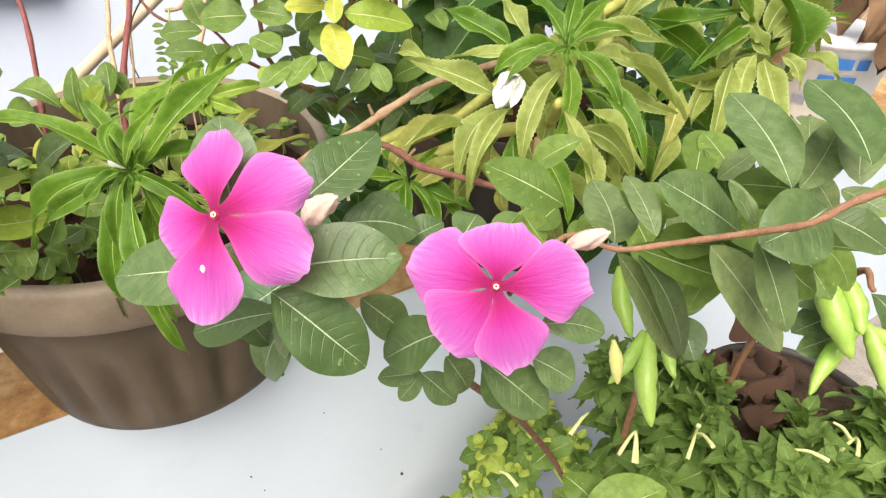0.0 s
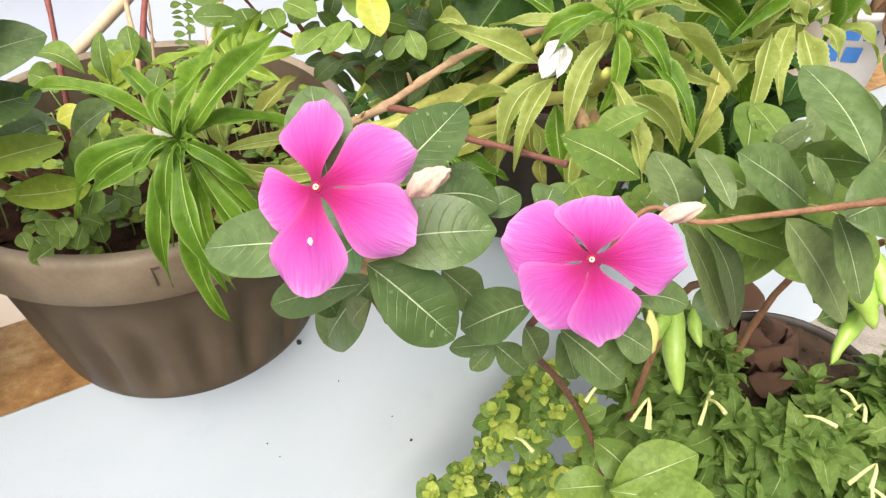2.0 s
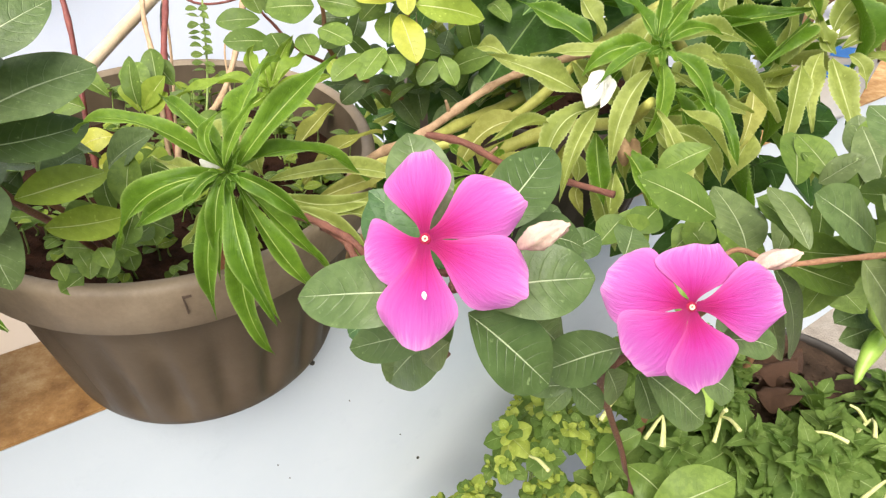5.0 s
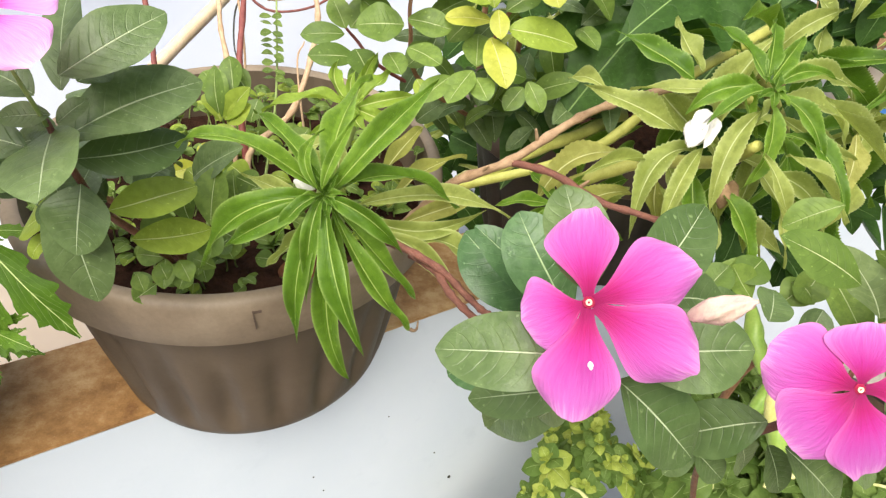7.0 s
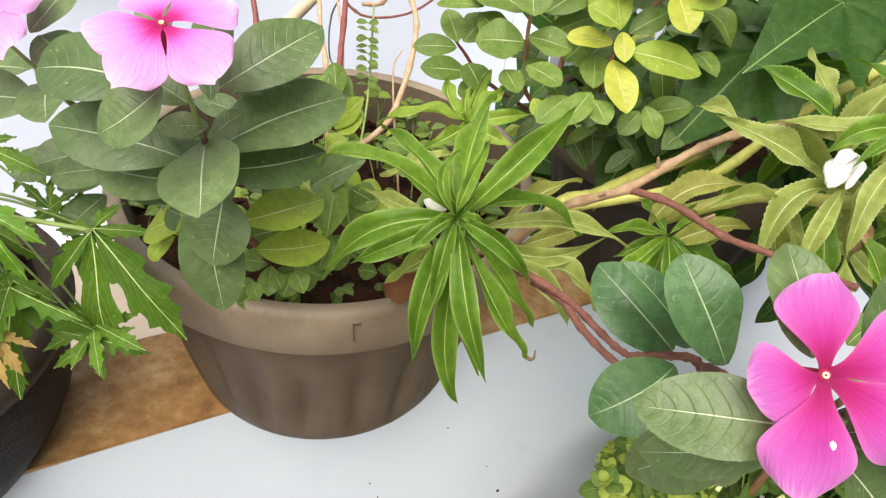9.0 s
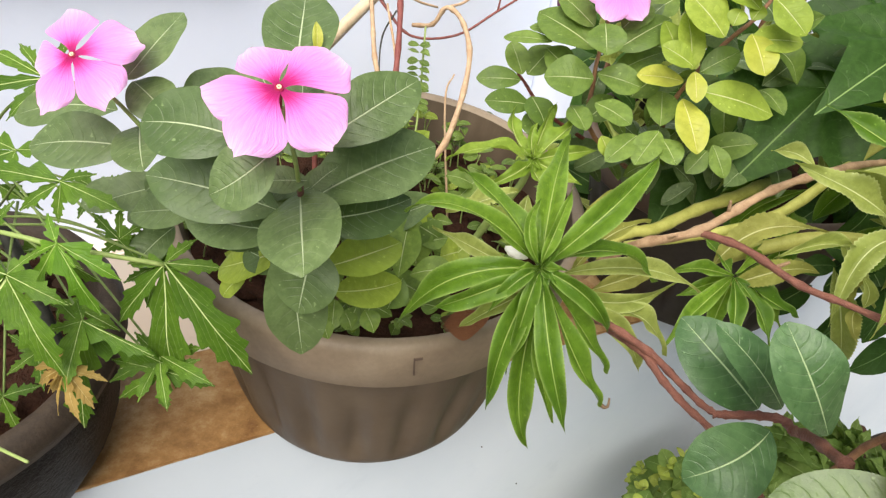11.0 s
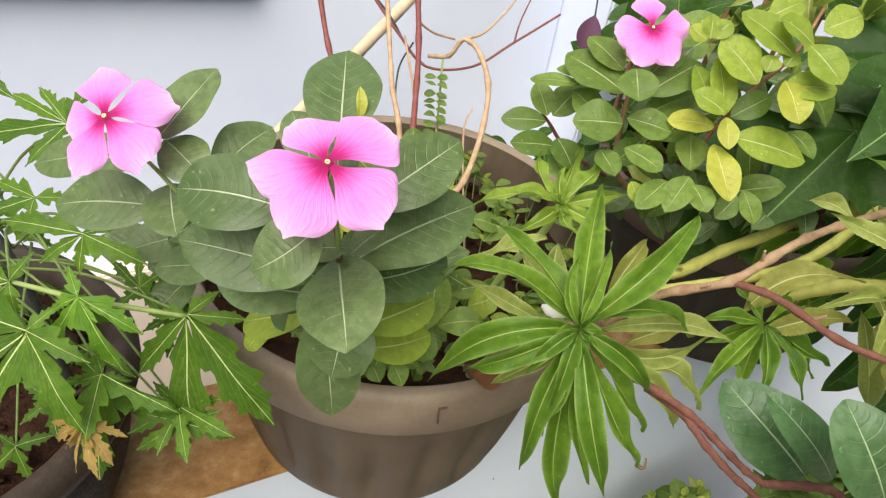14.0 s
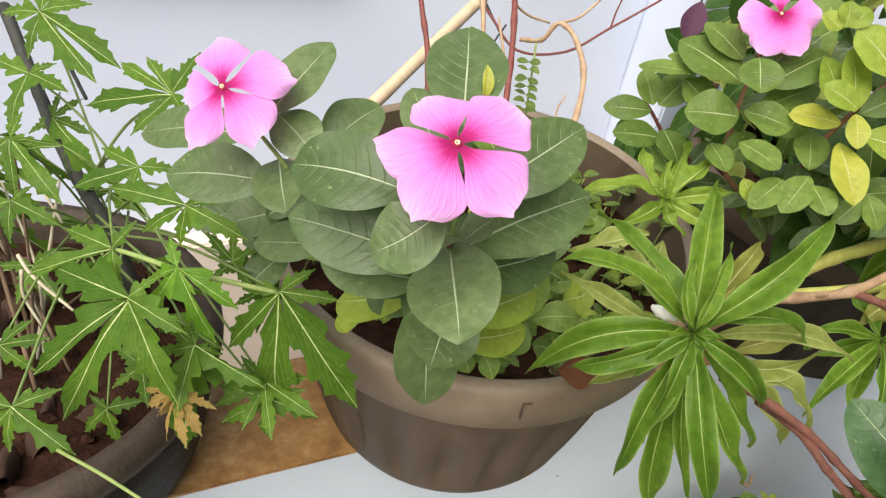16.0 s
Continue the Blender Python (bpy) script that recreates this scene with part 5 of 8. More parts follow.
BACK_B = [
    (-0.0853, 0.4129, 0.8081, -0.0919, 0.4015, 0.8010, -0.0984, 0.3902, 0.7941, 0.0154),
    (-0.0828, 0.4108, 0.8048, -0.0785, 0.4022, 0.8010, -0.0743, 0.3938, 0.7973, 0.0144),
    (-0.0828, 0.4245, 0.8069, -0.0829, 0.4354, 0.8138, -0.0831, 0.4465, 0.8210, 0.0172),
    (-0.1713, 0.4537, 0.8088, -0.1857, 0.4520, 0.8075, -0.2001, 0.4502, 0.8061, 0.0145),
    (-0.1710, 0.4559, 0.8119, -0.1765, 0.4613, 0.8201, -0.1821, 0.4667, 0.8282, 0.0145),
    (-0.1678, 0.4564, 0.8123, -0.1610, 0.4627, 0.8208, -0.1543, 0.4690, 0.8292, 0.0182),
    (-0.1615, 0.4457, 0.7965, -0.1768, 0.4395, 0.7976, -0.1918, 0.4333, 0.7988, 0.0158),
    (-0.1625, 0.4441, 0.8030, -0.1563, 0.4345, 0.7975, -0.1503, 0.4250, 0.7922, 0.0185),
    (-0.1633, 0.4422, 0.7917, -0.1575, 0.4341, 0.7884, -0.1520, 0.4261, 0.7852, 0.0151),
]
BACK_C = [
    (-0.1577, 0.4433, 0.8399, -0.1724, 0.4468, 0.8375, -0.1875, 0.4504, 0.8351, 0.0097),
    (-0.1387, 0.4234, 0.8099, -0.1336, 0.4150, 0.8062, -0.1286, 0.4066, 0.8026, 0.0141),
    (-0.1461, 0.4481, 0.8459, -0.1592, 0.4523, 0.8442, -0.1727, 0.4564, 0.8425, 0.0097),
    (-0.0681, 0.4360, 0.8397, -0.0575, 0.4413, 0.8464, -0.0469, 0.4465, 0.8531, 0.0146),
    (-0.1189, 0.4435, 0.8546, -0.1111, 0.4541, 0.8604, -0.1030, 0.4649, 0.8664, 0.0168),
    (-0.0843, 0.4810, 0.8705, -0.0918, 0.4768, 0.8650, -0.0992, 0.4725, 0.8596, 0.0161),
    (-0.1021, 0.4414, 0.8153, -0.0950, 0.4466, 0.8222, -0.0879, 0.4518, 0.8291, 0.0154),
    (-0.1124, 0.4398, 0.8138, -0.1195, 0.4346, 0.8069, -0.1266, 0.4294, 0.8001, 0.0154),
    (-0.1598, 0.4507, 0.8332, -0.1503, 0.4471, 0.8273, -0.1408, 0.4435, 0.8214, 0.0181),
]
BACK_D = [
    (-0.0671, 0.4347, 0.8028, -0.0579, 0.4341, 0.8013, -0.0487, 0.4335, 0.7997, 0.0140),
    (-0.0487, 0.4227, 0.8016, -0.0432, 0.4176, 0.7938, -0.0378, 0.4124, 0.7861, 0.0123),
    (-0.0513, 0.4203, 0.7984, -0.0566, 0.4155, 0.7919, -0.0618, 0.4106, 0.7854, 0.0123),
]
BACK = BACK_A + BACK_B + BACK_C + BACK_D
BACK_LIME_A = [
    (-0.0645, 0.4277, 0.8642, -0.0768, 0.4331, 0.8729, -0.0892, 0.4384, 0.8816, 0.0245),
    (-0.0470, 0.4393, 0.8794, -0.0639, 0.4438, 0.8873, -0.0809, 0.4484, 0.8952, 0.0194),
    (-0.0400, 0.4390, 0.8871, -0.0516, 0.4390, 0.8925, -0.0630, 0.4390, 0.8978, 0.0178),
    (-0.0762, 0.4249, 0.8437, -0.0809, 0.4339, 0.8570, -0.0856, 0.4430, 0.8704, 0.0168),
    (-0.0444, 0.4332, 0.8880, -0.0350, 0.4260, 0.8812, -0.0258, 0.4188, 0.8746, 0.0188),
    (-0.0502, 0.4287, 0.8645, -0.0352, 0.4306, 0.8660, -0.0202, 0.4325, 0.8675, 0.0182),
    (-0.0805, 0.4299, 0.8425, -0.0884, 0.4367, 0.8528, -0.0963, 0.4434, 0.8632, 0.0157),
    (-0.0789, 0.4159, 0.8485, -0.0887, 0.4179, 0.8522, -0.0986, 0.4199, 0.8559, 0.0144),
    (-0.0971, 0.4368, 0.8800, -0.1027, 0.4381, 0.8823, -0.1084, 0.4394, 0.8846, 0.0107),
]
BACK_LIME_B = [
    (-0.0957, 0.4374, 0.8807, -0.0960, 0.4414, 0.8864, -0.0963, 0.4454, 0.8922, 0.0107),
    (-0.0942, 0.4380, 0.8814, -0.0898, 0.4413, 0.8858, -0.0853, 0.4446, 0.8901, 0.0107),
    (-0.0659, 0.4491, 0.8950, -0.0568, 0.4530, 0.8999, -0.0477, 0.4569, 0.9047, 0.0157),
    (-0.0668, 0.4229, 0.8331, -0.0447, 0.4231, 0.8299, -0.0224, 0.4234, 0.8267, 0.0235),
    (-0.1189, 0.4062, 0.8013, -0.1152, 0.4029, 0.7962, -0.1116, 0.3996, 0.7912, 0.0106),
    (-0.0338, 0.4500, 0.8936, -0.0239, 0.4538, 0.8983, -0.0139, 0.4577, 0.9031, 0.0188),
    (-0.0611, 0.4319, 0.8700, -0.0598, 0.4348, 0.8741, -0.0585, 0.4378, 0.8782, 0.0107),
    (-0.0511, 0.4353, 0.8740, -0.0488, 0.4380, 0.8777, -0.0465, 0.4406, 0.8813, 0.0094),
]
BACK_LIME = BACK_LIME_A + BACK_LIME_B
BACK_YELLOW_A = [
    (-0.0771, 0.4305, 0.8344, -0.0914, 0.4285, 0.8344, -0.1056, 0.4265, 0.8344, 0.0165),
    (-0.0740, 0.4265, 0.8424, -0.0722, 0.4196, 0.8358, -0.0705, 0.4126, 0.8292, 0.0122),
    (-0.0763, 0.4226, 0.8265, -0.0701, 0.4098, 0.8156, -0.0640, 0.3973, 0.8049, 0.0202),
    (-0.0495, 0.4310, 0.8677, -0.0445, 0.4223, 0.8593, -0.0396, 0.4137, 0.8509, 0.0205),
]
BACK_YELLOW = BACK_YELLOW_A

JOINT = [
    (-0.0485, 0.2470, 0.7593, -0.0666, 0.2567, 0.7707, -0.0845, 0.2743, 0.7793, 0.0325),
    (-0.0459, 0.2381, 0.7708, -0.0644, 0.2396, 0.7879, -0.0824, 0.2476, 0.8003, 0.0190),
    (-0.0450, 0.2101, 0.7884, -0.0589, 0.2177, 0.8069, -0.0681, 0.2301, 0.8198, 0.0275),
    (-0.0581, 0.2189, 0.7757, -0.0727, 0.2076, 0.7677, -0.0876, 0.2046, 0.7558, 0.0285),
]
POTTED_TOP = [
    (-0.2493, 0.2448, 0.8314, -0.2581, 0.2421, 0.8308, -0.2669, 0.2393, 0.8302, 0.0112),
    (-0.2489, 0.2466, 0.8269, -0.2443, 0.2515, 0.8306, -0.2397, 0.2565, 0.8342, 0.0096),
    (-0.2604, 0.2726, 0.8290, -0.2666, 0.2955, 0.8442, -0.2729, 0.3184, 0.8594, 0.0203),
    (-0.2648, 0.2618, 0.8310, -0.2781, 0.2658, 0.8346, -0.2914, 0.2697, 0.8383, 0.0191),
    (-0.2572, 0.2543, 0.8168, -0.2677, 0.2561, 0.8123, -0.2782, 0.2579, 0.8077, 0.0137),
]
POTTED_LOW = [
    (-0.3505, 0.3264, 0.7345, -0.3580, 0.3148, 0.7268, -0.3655, 0.3032, 0.7191, 0.0220),
    (-0.3374, 0.3300, 0.7624, -0.3447, 0.3184, 0.7547, -0.3521, 0.3068, 0.7470, 0.0220),
    (-0.3382, 0.3285, 0.7600, -0.3514, 0.3194, 0.7562, -0.3645, 0.3103, 0.7525, 0.0220),
    (-0.3458, 0.3207, 0.7669, -0.3609, 0.3116, 0.7631, -0.3759, 0.3024, 0.7594, 0.0220),
    (-0.3486, 0.3373, 0.7501, -0.3604, 0.3270, 0.7446, -0.3722, 0.3167, 0.7391, 0.0220),
    (-0.3792, 0.3385, 0.7482, -0.3900, 0.3294, 0.7443, -0.4008, 0.3204, 0.7405, 0.0220),
]
BRANCH_BACK = [
    (0.1243, 0.2767, 0.7925, 0.1147, 0.2599, 0.7856, 0.1051, 0.2430, 0.7787, 0.0156),
    (0.1402, 0.2811, 0.7926, 0.1319, 0.2627, 0.7835, 0.1235, 0.2442, 0.7744, 0.0179),
    (0.1628, 0.2866, 0.8032, 0.1482, 0.2707, 0.7972, 0.1336, 0.2548, 0.7913, 0.0158),
    (0.1613, 0.3028, 0.8193, 0.1621, 0.2827, 0.8084, 0.1629, 0.2625, 0.7975, 0.0206),
    (0.1986, 0.2939, 0.8099, 0.1792, 0.2802, 0.8067, 0.1597, 0.2665, 0.8035, 0.0159),
    (0.1005, 0.2943, 0.7697, 0.1062, 0.2756, 0.7611, 0.1119, 0.2568, 0.7525, 0.0206),
    (0.1444, 0.2985, 0.7576, 0.1388, 0.2801, 0.7489, 0.1332, 0.2618, 0.7402, 0.0180),
    (0.1400, 0.2739, 0.7586, 0.1500, 0.2574, 0.7534, 0.1600, 0.2410, 0.7482, 0.0216),
    (0.1911, 0.2942, 0.7565, 0.1955, 0.2771, 0.7500, 0.2000, 0.2599, 0.7436, 0.0192),
]
# ---- straight leaves: base x y z, tip x y z, width
FRONT_D = [
    (0.077, 0.276, 0.599, 0.092, 0.277, 0.611, 0.0111),
    (0.088, 0.272, 0.584, 0.113, 0.250, 0.575, 0.0224),
    (0.094, 0.239, 0.579, 0.143, 0.245, 0.609, 0.0301),
    (0.090, 0.232, 0.587, 0.157, 0.226, 0.585, 0.0244),
    (0.094, 0.247, 0.570, 0.058, 0.239, 0.576, 0.0218),
    (0.085, 0.291, 0.590, 0.067, 0.275, 0.586, 0.0138),
]
FRONT_G = [
    (0.026, 0.257, 0.771, 0.038, 0.266, 0.782, 0.0130),
    (0.052, 0.261, 0.768, 0.040, 0.267, 0.782, 0.0131),
    (0.066, 0.261, 0.780, 0.074, 0.251, 0.776, 0.0144),
    (0.078, 0.265, 0.785, 0.067, 0.254, 0.774, 0.0129),
    (0.058, 0.276, 0.781, 0.046, 0.265, 0.774, 0.0144),
    (0.037, 0.274, 0.776, 0.054, 0.271, 0.773, 0.0118),
    (0.062, 0.255, 0.771, 0.074, 0.262, 0.780, 0.0129),
]
POTLEAVES_D = [
    (-0.218, 0.307, 0.745, -0.218, 0.325, 0.771, 0.0167),
    (-0.213, 0.317, 0.740, -0.190, 0.322, 0.745, 0.0148),
    (-0.216, 0.311, 0.742, -0.221, 0.301, 0.727, 0.0140),
    (-0.212, 0.337, 0.748, -0.197, 0.341, 0.752, 0.0108),
    (-0.237, 0.288, 0.720, -0.242, 0.292, 0.727, 0.0090),
    (-0.225, 0.288, 0.720, -0.232, 0.294, 0.729, 0.0102),
    (-0.248, 0.283, 0.714, -0.253, 0.288, 0.722, 0.0084),
    (-0.207, 0.401, 0.758, -0.187, 0.400, 0.755, 0.0143),
]
POTLEAVES = [
    (-0.197, 0.368, 0.730, -0.201, 0.361, 0.721, 0.0105),
    (-0.195, 0.344, 0.698, -0.207, 0.343, 0.699, 0.0118),
    (-0.214, 0.342, 0.756, -0.200, 0.340, 0.751, 0.0149),
    (-0.219, 0.310, 0.714, -0.232, 0.311, 0.718, 0.0090),
    (-0.183, 0.342, 0.731, -0.169, 0.340, 0.725, 0.0105),
]
POTLEAVES_B = [
    (-0.216, 0.339, 0.732, -0.217, 0.349, 0.757, 0.0189),
    (-0.217, 0.331, 0.721, -0.226, 0.315, 0.719, 0.0194),
    (-0.220, 0.331, 0.721, -0.214, 0.324, 0.711, 0.0145),
    (-0.209, 0.354, 0.734, -0.188, 0.359, 0.740, 0.0108),
    (-0.231, 0.337, 0.710, -0.235, 0.321, 0.698, 0.0148),
    (-0.243, 0.329, 0.700, -0.247, 0.320, 0.687, 0.0122),
    (-0.257, 0.330, 0.701, -0.254, 0.315, 0.690, 0.0121),
    (-0.261, 0.321, 0.688, -0.271, 0.310, 0.683, 0.0134),
    (-0.196, 0.393, 0.749, -0.185, 0.403, 0.762, 0.0129),
    (-0.246, 0.389, 0.725, -0.227, 0.385, 0.739, 0.0145),
    (-0.245, 0.476, 0.749, -0.261, 0.486, 0.764, 0.0151),
    (-0.242, 0.464, 0.732, -0.238, 0.474, 0.747, 0.0142),
]
POTLEAVES_C = [
    (-0.276, 0.437, 0.754, -0.313, 0.445, 0.763, 0.0199),
    (-0.292, 0.432, 0.747, -0.316, 0.437, 0.752, 0.0199),
    (-0.255, 0.460, 0.747, -0.277, 0.473, 0.764, 0.0184),
    (-0.253, 0.464, 0.754, -0.259, 0.480, 0.775, 0.0167),
    (-0.255, 0.351, 0.714, -0.273, 0.336, 0.714, 0.0212),
    (-0.248, 0.351, 0.715, -0.256, 0.363, 0.732, 0.0143),
    (-0.230, 0.349, 0.713, -0.207, 0.335, 0.714, 0.0156),
    (-0.261, 0.338, 0.696, -0.279, 0.338, 0.696, 0.0122),
    (-0.251, 0.336, 0.694, -0.257, 0.327, 0.682, 0.0129),
    (-0.240, 0.340, 0.701, -0.234, 0.330, 0.686, 0.0129),
    (-0.222, 0.372, 0.725, -0.232, 0.382, 0.739, 0.0221),
    (-0.279, 0.331, 0.687, -0.268, 0.325, 0.679, 0.0108),
]
SPROUT = [
    (-0.240, 0.399, 0.763, -0.246, 0.413, 0.793, 0.0128),
    (-0.238, 0.399, 0.763, -0.221, 0.401, 0.786, 0.0134),
    (-0.236, 0.398, 0.761, -0.220, 0.398, 0.776, 0.0128),
    (-0.240, 0.398, 0.762, -0.253, 0.408, 0.775, 0.0115),
    (-0.225, 0.358, 0.744, -0.236, 0.346, 0.737, 0.0155),
    (-0.232, 0.358, 0.743, -0.234, 0.364, 0.753, 0.0129),
    (-0.212, 0.336, 0.732, -0.217, 0.346, 0.757, 0.0189),
    (-0.188, 0.344, 0.743, -0.199, 0.336, 0.742, 0.0170),
    (-0.226, 0.368, 0.748, -0.211, 0.358, 0.744, 0.0136),
    (-0.196, 0.338, 0.735, -0.185, 0.347, 0.747, 0.0131),
    (-0.238, 0.355, 0.740, -0.250, 0.360, 0.747, 0.0122),
    (-0.239, 0.385, 0.752, -0.226, 0.386, 0.764, 0.0119),
]
POTLEAVES_YELLOW = [
    (-0.271, 0.421, 0.732, -0.294, 0.416, 0.725, 0.0167),
    (-0.264, 0.412, 0.720, -0.281, 0.409, 0.715, 0.0120),
    (-0.262, 0.415, 0.724, -0.259, 0.422, 0.734, 0.0096),
    (-0.246, 0.407, 0.714, -0.249, 0.417, 0.728, 0.0104),
]
BALSAM_I = [
    (0.062, 0.325, 0.814, 0.081, 0.306, 0.785, 0.0149),
    (0.076, 0.325, 0.814, 0.103, 0.297, 0.793, 0.0159),
    (0.037, 0.335, 0.809, 0.014, 0.297, 0.771, 0.0152),
    (0.088, 0.335, 0.788, 0.102, 0.323, 0.770, 0.0140),
    (0.056, 0.335, 0.787, 0.070, 0.316, 0.758, 0.0159),
    (0.050, 0.327, 0.776, 0.049, 0.310, 0.749, 0.0147),
    (0.065, 0.340, 0.774, 0.086, 0.324, 0.750, 0.0164),
    (0.022, 0.359, 0.781, -0.023, 0.343, 0.778, 0.0147),
    (0.092, 0.342, 0.840, 0.124, 0.312, 0.815, 0.0129),
    (-0.010, 0.371, 0.820, -0.031, 0.385, 0.820, 0.0133),
    (0.034, 0.342, 0.756, 0.029, 0.353, 0.773, 0.0169),
    (0.140, 0.363, 0.789, 0.125, 0.344, 0.760, 0.0156),
    (0.161, 0.339, 0.793, 0.165, 0.325, 0.772, 0.0127),
]

# ---------------------------------------------------------------- front periwinkle
front = thing("periwinkle", "periwinkle branch with two magenta flowers and glossy leaves", "plant", (0.11, 0.265, GROUND_Z))
front.matrix_basis = Matrix.Identity(4)
tube("stem", [(0.013, 0.15, 0.81), (0.009, 0.17, 0.77), (0.046, 0.23, 0.68), (0.088, 0.276, 0.579), (0.11, 0.29, 0.50), (0.12, 0.30, 0.2), (0.12, 0.30, GROUND_Z)], 0.0013, 0.0026, STEM_RUDDY, front, "reddish-brown main stem")
tube("stem", [(0.023, 0.155, 0.817), (0.042, 0.176, 0.826), (0.059, 0.174, 0.823), (0.076, 0.17, 0.829), (0.094, 0.163, 0.838), (0.106, 0.155, 0.847), (0.121, 0.160, 0.853), (0.16, 0.172, 0.862)], 0.0008, 0.0012, STEM_BROWN, front, knots=0.2)
tube("stem", [(-0.1250, 0.2940, 0.7561), (-0.1124, 0.2804, 0.7620), (-0.0944, 0.2681, 0.7609), (-0.0828, 0.2534, 0.7602), (-0.0745, 0.2434, 0.7593), (-0.0694, 0.2381, 0.7602)], 0.0021, 0.0014, STEM_RUDDY, front, "reddish-brown jointed stem", knots=0.28)
tube("stem", [(-0.1090, 0.2870, 0.7539), (-0.0959, 0.2687, 0.7584), (-0.0884, 0.2539, 0.7578), (-0.0788, 0.2447, 0.7546), (-0.0685, 0.2378, 0.7511), (-0.0587, 0.2287, 0.7463), (-0.0450, 0.2092, 0.7406)], 0.0019, 0.0015, STEM_RUDDY, front, "reddish-brown jointed stem", knots=0.22)
tube("stem", [(-0.0701, 0.2386, 0.7593), (-0.0628, 0.2380, 0.7614), (-0.0526, 0.2379, 0.7641), (-0.0447, 0.2354, 0.7669), (-0.0427, 0.2290, 0.7683), (-0.0440, 0.2167, 0.7786), (-0.0459, 0.1942, 0.7920)], 0.0016, 0.0022, STEM_RUDDY, front, "reddish-brown jointed twig", knots=0.30)
sprays(front, FRONT, elliptic, [VINCA], 1, grow=1.02)
sprays(front, BRANCH, elliptic, [VINCA_SAGE, VINCA_SAGE, VINCA], 2, grow=1.02)
sprays(front, JOINT, elliptic, [VINCA_DEEP], 37, "glossy deep green leaf", sway=0.05)
sprays(front, BRANCH_PALE, elliptic, [VINCA_SMALL], 3, "pale green leaf")
sprays(front, BRANCH_FILL + BRANCH_BACK, elliptic, [VINCA_SMALL, VINCA_SAGE], 35, sway=0.4)
for rows, k in ((FRONT_D, 4), (FRONT_G, 29)):
    leaf_parts(front, rows, SMALL_LEAVES, k, 0.22, grow=1.2)
flower(front, (-0.0599, 0.1446, 0.8470), (-0.166, -0.760, 0.629), [(-8, 24.2, 10.8, 8.0, 0.5, 0.03, 0), (63, 28.0, 10.8, 8.6, 0.35, 0.05, 0), (115, 30.2, 10.8, 10.4, 0.1, 0.03, 0), (181, 29.4, 10.4, 11.6, 0.0, 0.02, 0), (-116, 17.0, 10.6, 10.6, 0.2, 0.02, 0)], PETAL, 1)
flower(front, (0.0177, 0.1443, 0.8277), (-0.076, -0.892, 0.446), [(5, 18.6, 12.7, 12.1, 0.6, 0.06, 0), (80, 27.0, 11.4, 13.4, 0.6, 0.05, 0), (163, 26.0, 11.9, 10.8, 0.4, 0.05, 0), (-139, 24.2, 13.6, 13.4, -0.7, 0.04, 0), (-73, 26.3, 12.3, 11.9, -0.4, 0.02, 0)], PETAL, 2)

# ---------------------------------------------------------------- periwinkle in the brown pot
potted = thing("periwinkle", "periwinkle with two pink flowers growing in the brown pot", "plant", (-0.264, 0.33, 0.655))
potted.matrix_basis = Matrix.Identity(4)
tube("stem", [(-0.254, 0.231, 0.866), (-0.252, 0.236, 0.848), (-0.2525, 0.246, 0.826)], 0.0006, 0.0010, STEM_GREEN, potted, "thin green flower stalk", sides=6)
tube("stem", [(-0.2525, 0.246, 0.828), (-0.256, 0.262, 0.795), (-0.259, 0.285, 0.760), (-0.262, 0.33, 0.71), (-0.262, 0.37, 0.65)], 0.0013, 0.0026, STEM_RUDDY, potted)
tube("stem", [(-0.342, 0.263, 0.848), (-0.330, 0.264, 0.836), (-0.318, 0.266, 0.820)], 0.0006, 0.0011, STEM_GREEN, potted, "thin green flower stalk", sides=6)
tube("stem", [(-0.319, 0.266, 0.821), (-0.304, 0.282, 0.798), (-0.286, 0.315, 0.755), (-0.272, 0.35, 0.71), (-0.262, 0.38, 0.65)], 0.0012, 0.0022, STEM_BROWN, potted)
sprays(potted, POTTED, elliptic, [VINCA], 6, grow=1.14)
sprays(potted, POTTED_TOP, elliptic, [VINCA], 39)
sprays(potted, POTTED_LOW, elliptic, [VINCA], 38, sway=0.3)
sprays(potted, POTTED_LIME, elliptic, [VINCA_LIME], 8, "yellowing lower leaf", grow=1.08)
flower(potted, (-0.2538, 0.2272, 0.8741), (0.192, -0.476, 0.858), [(-38, 18.0, 8.7, 11.0, -0.8, 0.06, 0), (38, 25.2, 9.3, 14.4, 0.7, 0.05, 0), (125, 25.6, 13.8, 11.9, 0.45, 0.08, 0), (-163, 26.4, 11.2, 9.8, 0.0, 0.1, 0), (-108, 24.0, 11.2, 6.8, 0.8, 0.08, 0)], PETAL_PALE, 3)
flower(potted, (-0.3455, 0.2601, 0.8570), (-0.021, -0.606, 0.795), [(-22, 21.6, 10.8, 9.8, -0.3, 0.04, 0), (61, 25.0, 13.0, 9.1, 0.5, 0.12, 0), (128, 25.8, 12.0, 7.9, 0.6, 0.08, 0), (-175, 24.0, 7.7, 7.2, 0.1, 0.1, 0), (-123, 14.0, 10.6, 10.3, 0.0, 0.02, 0)], PETAL_PALE, 4)

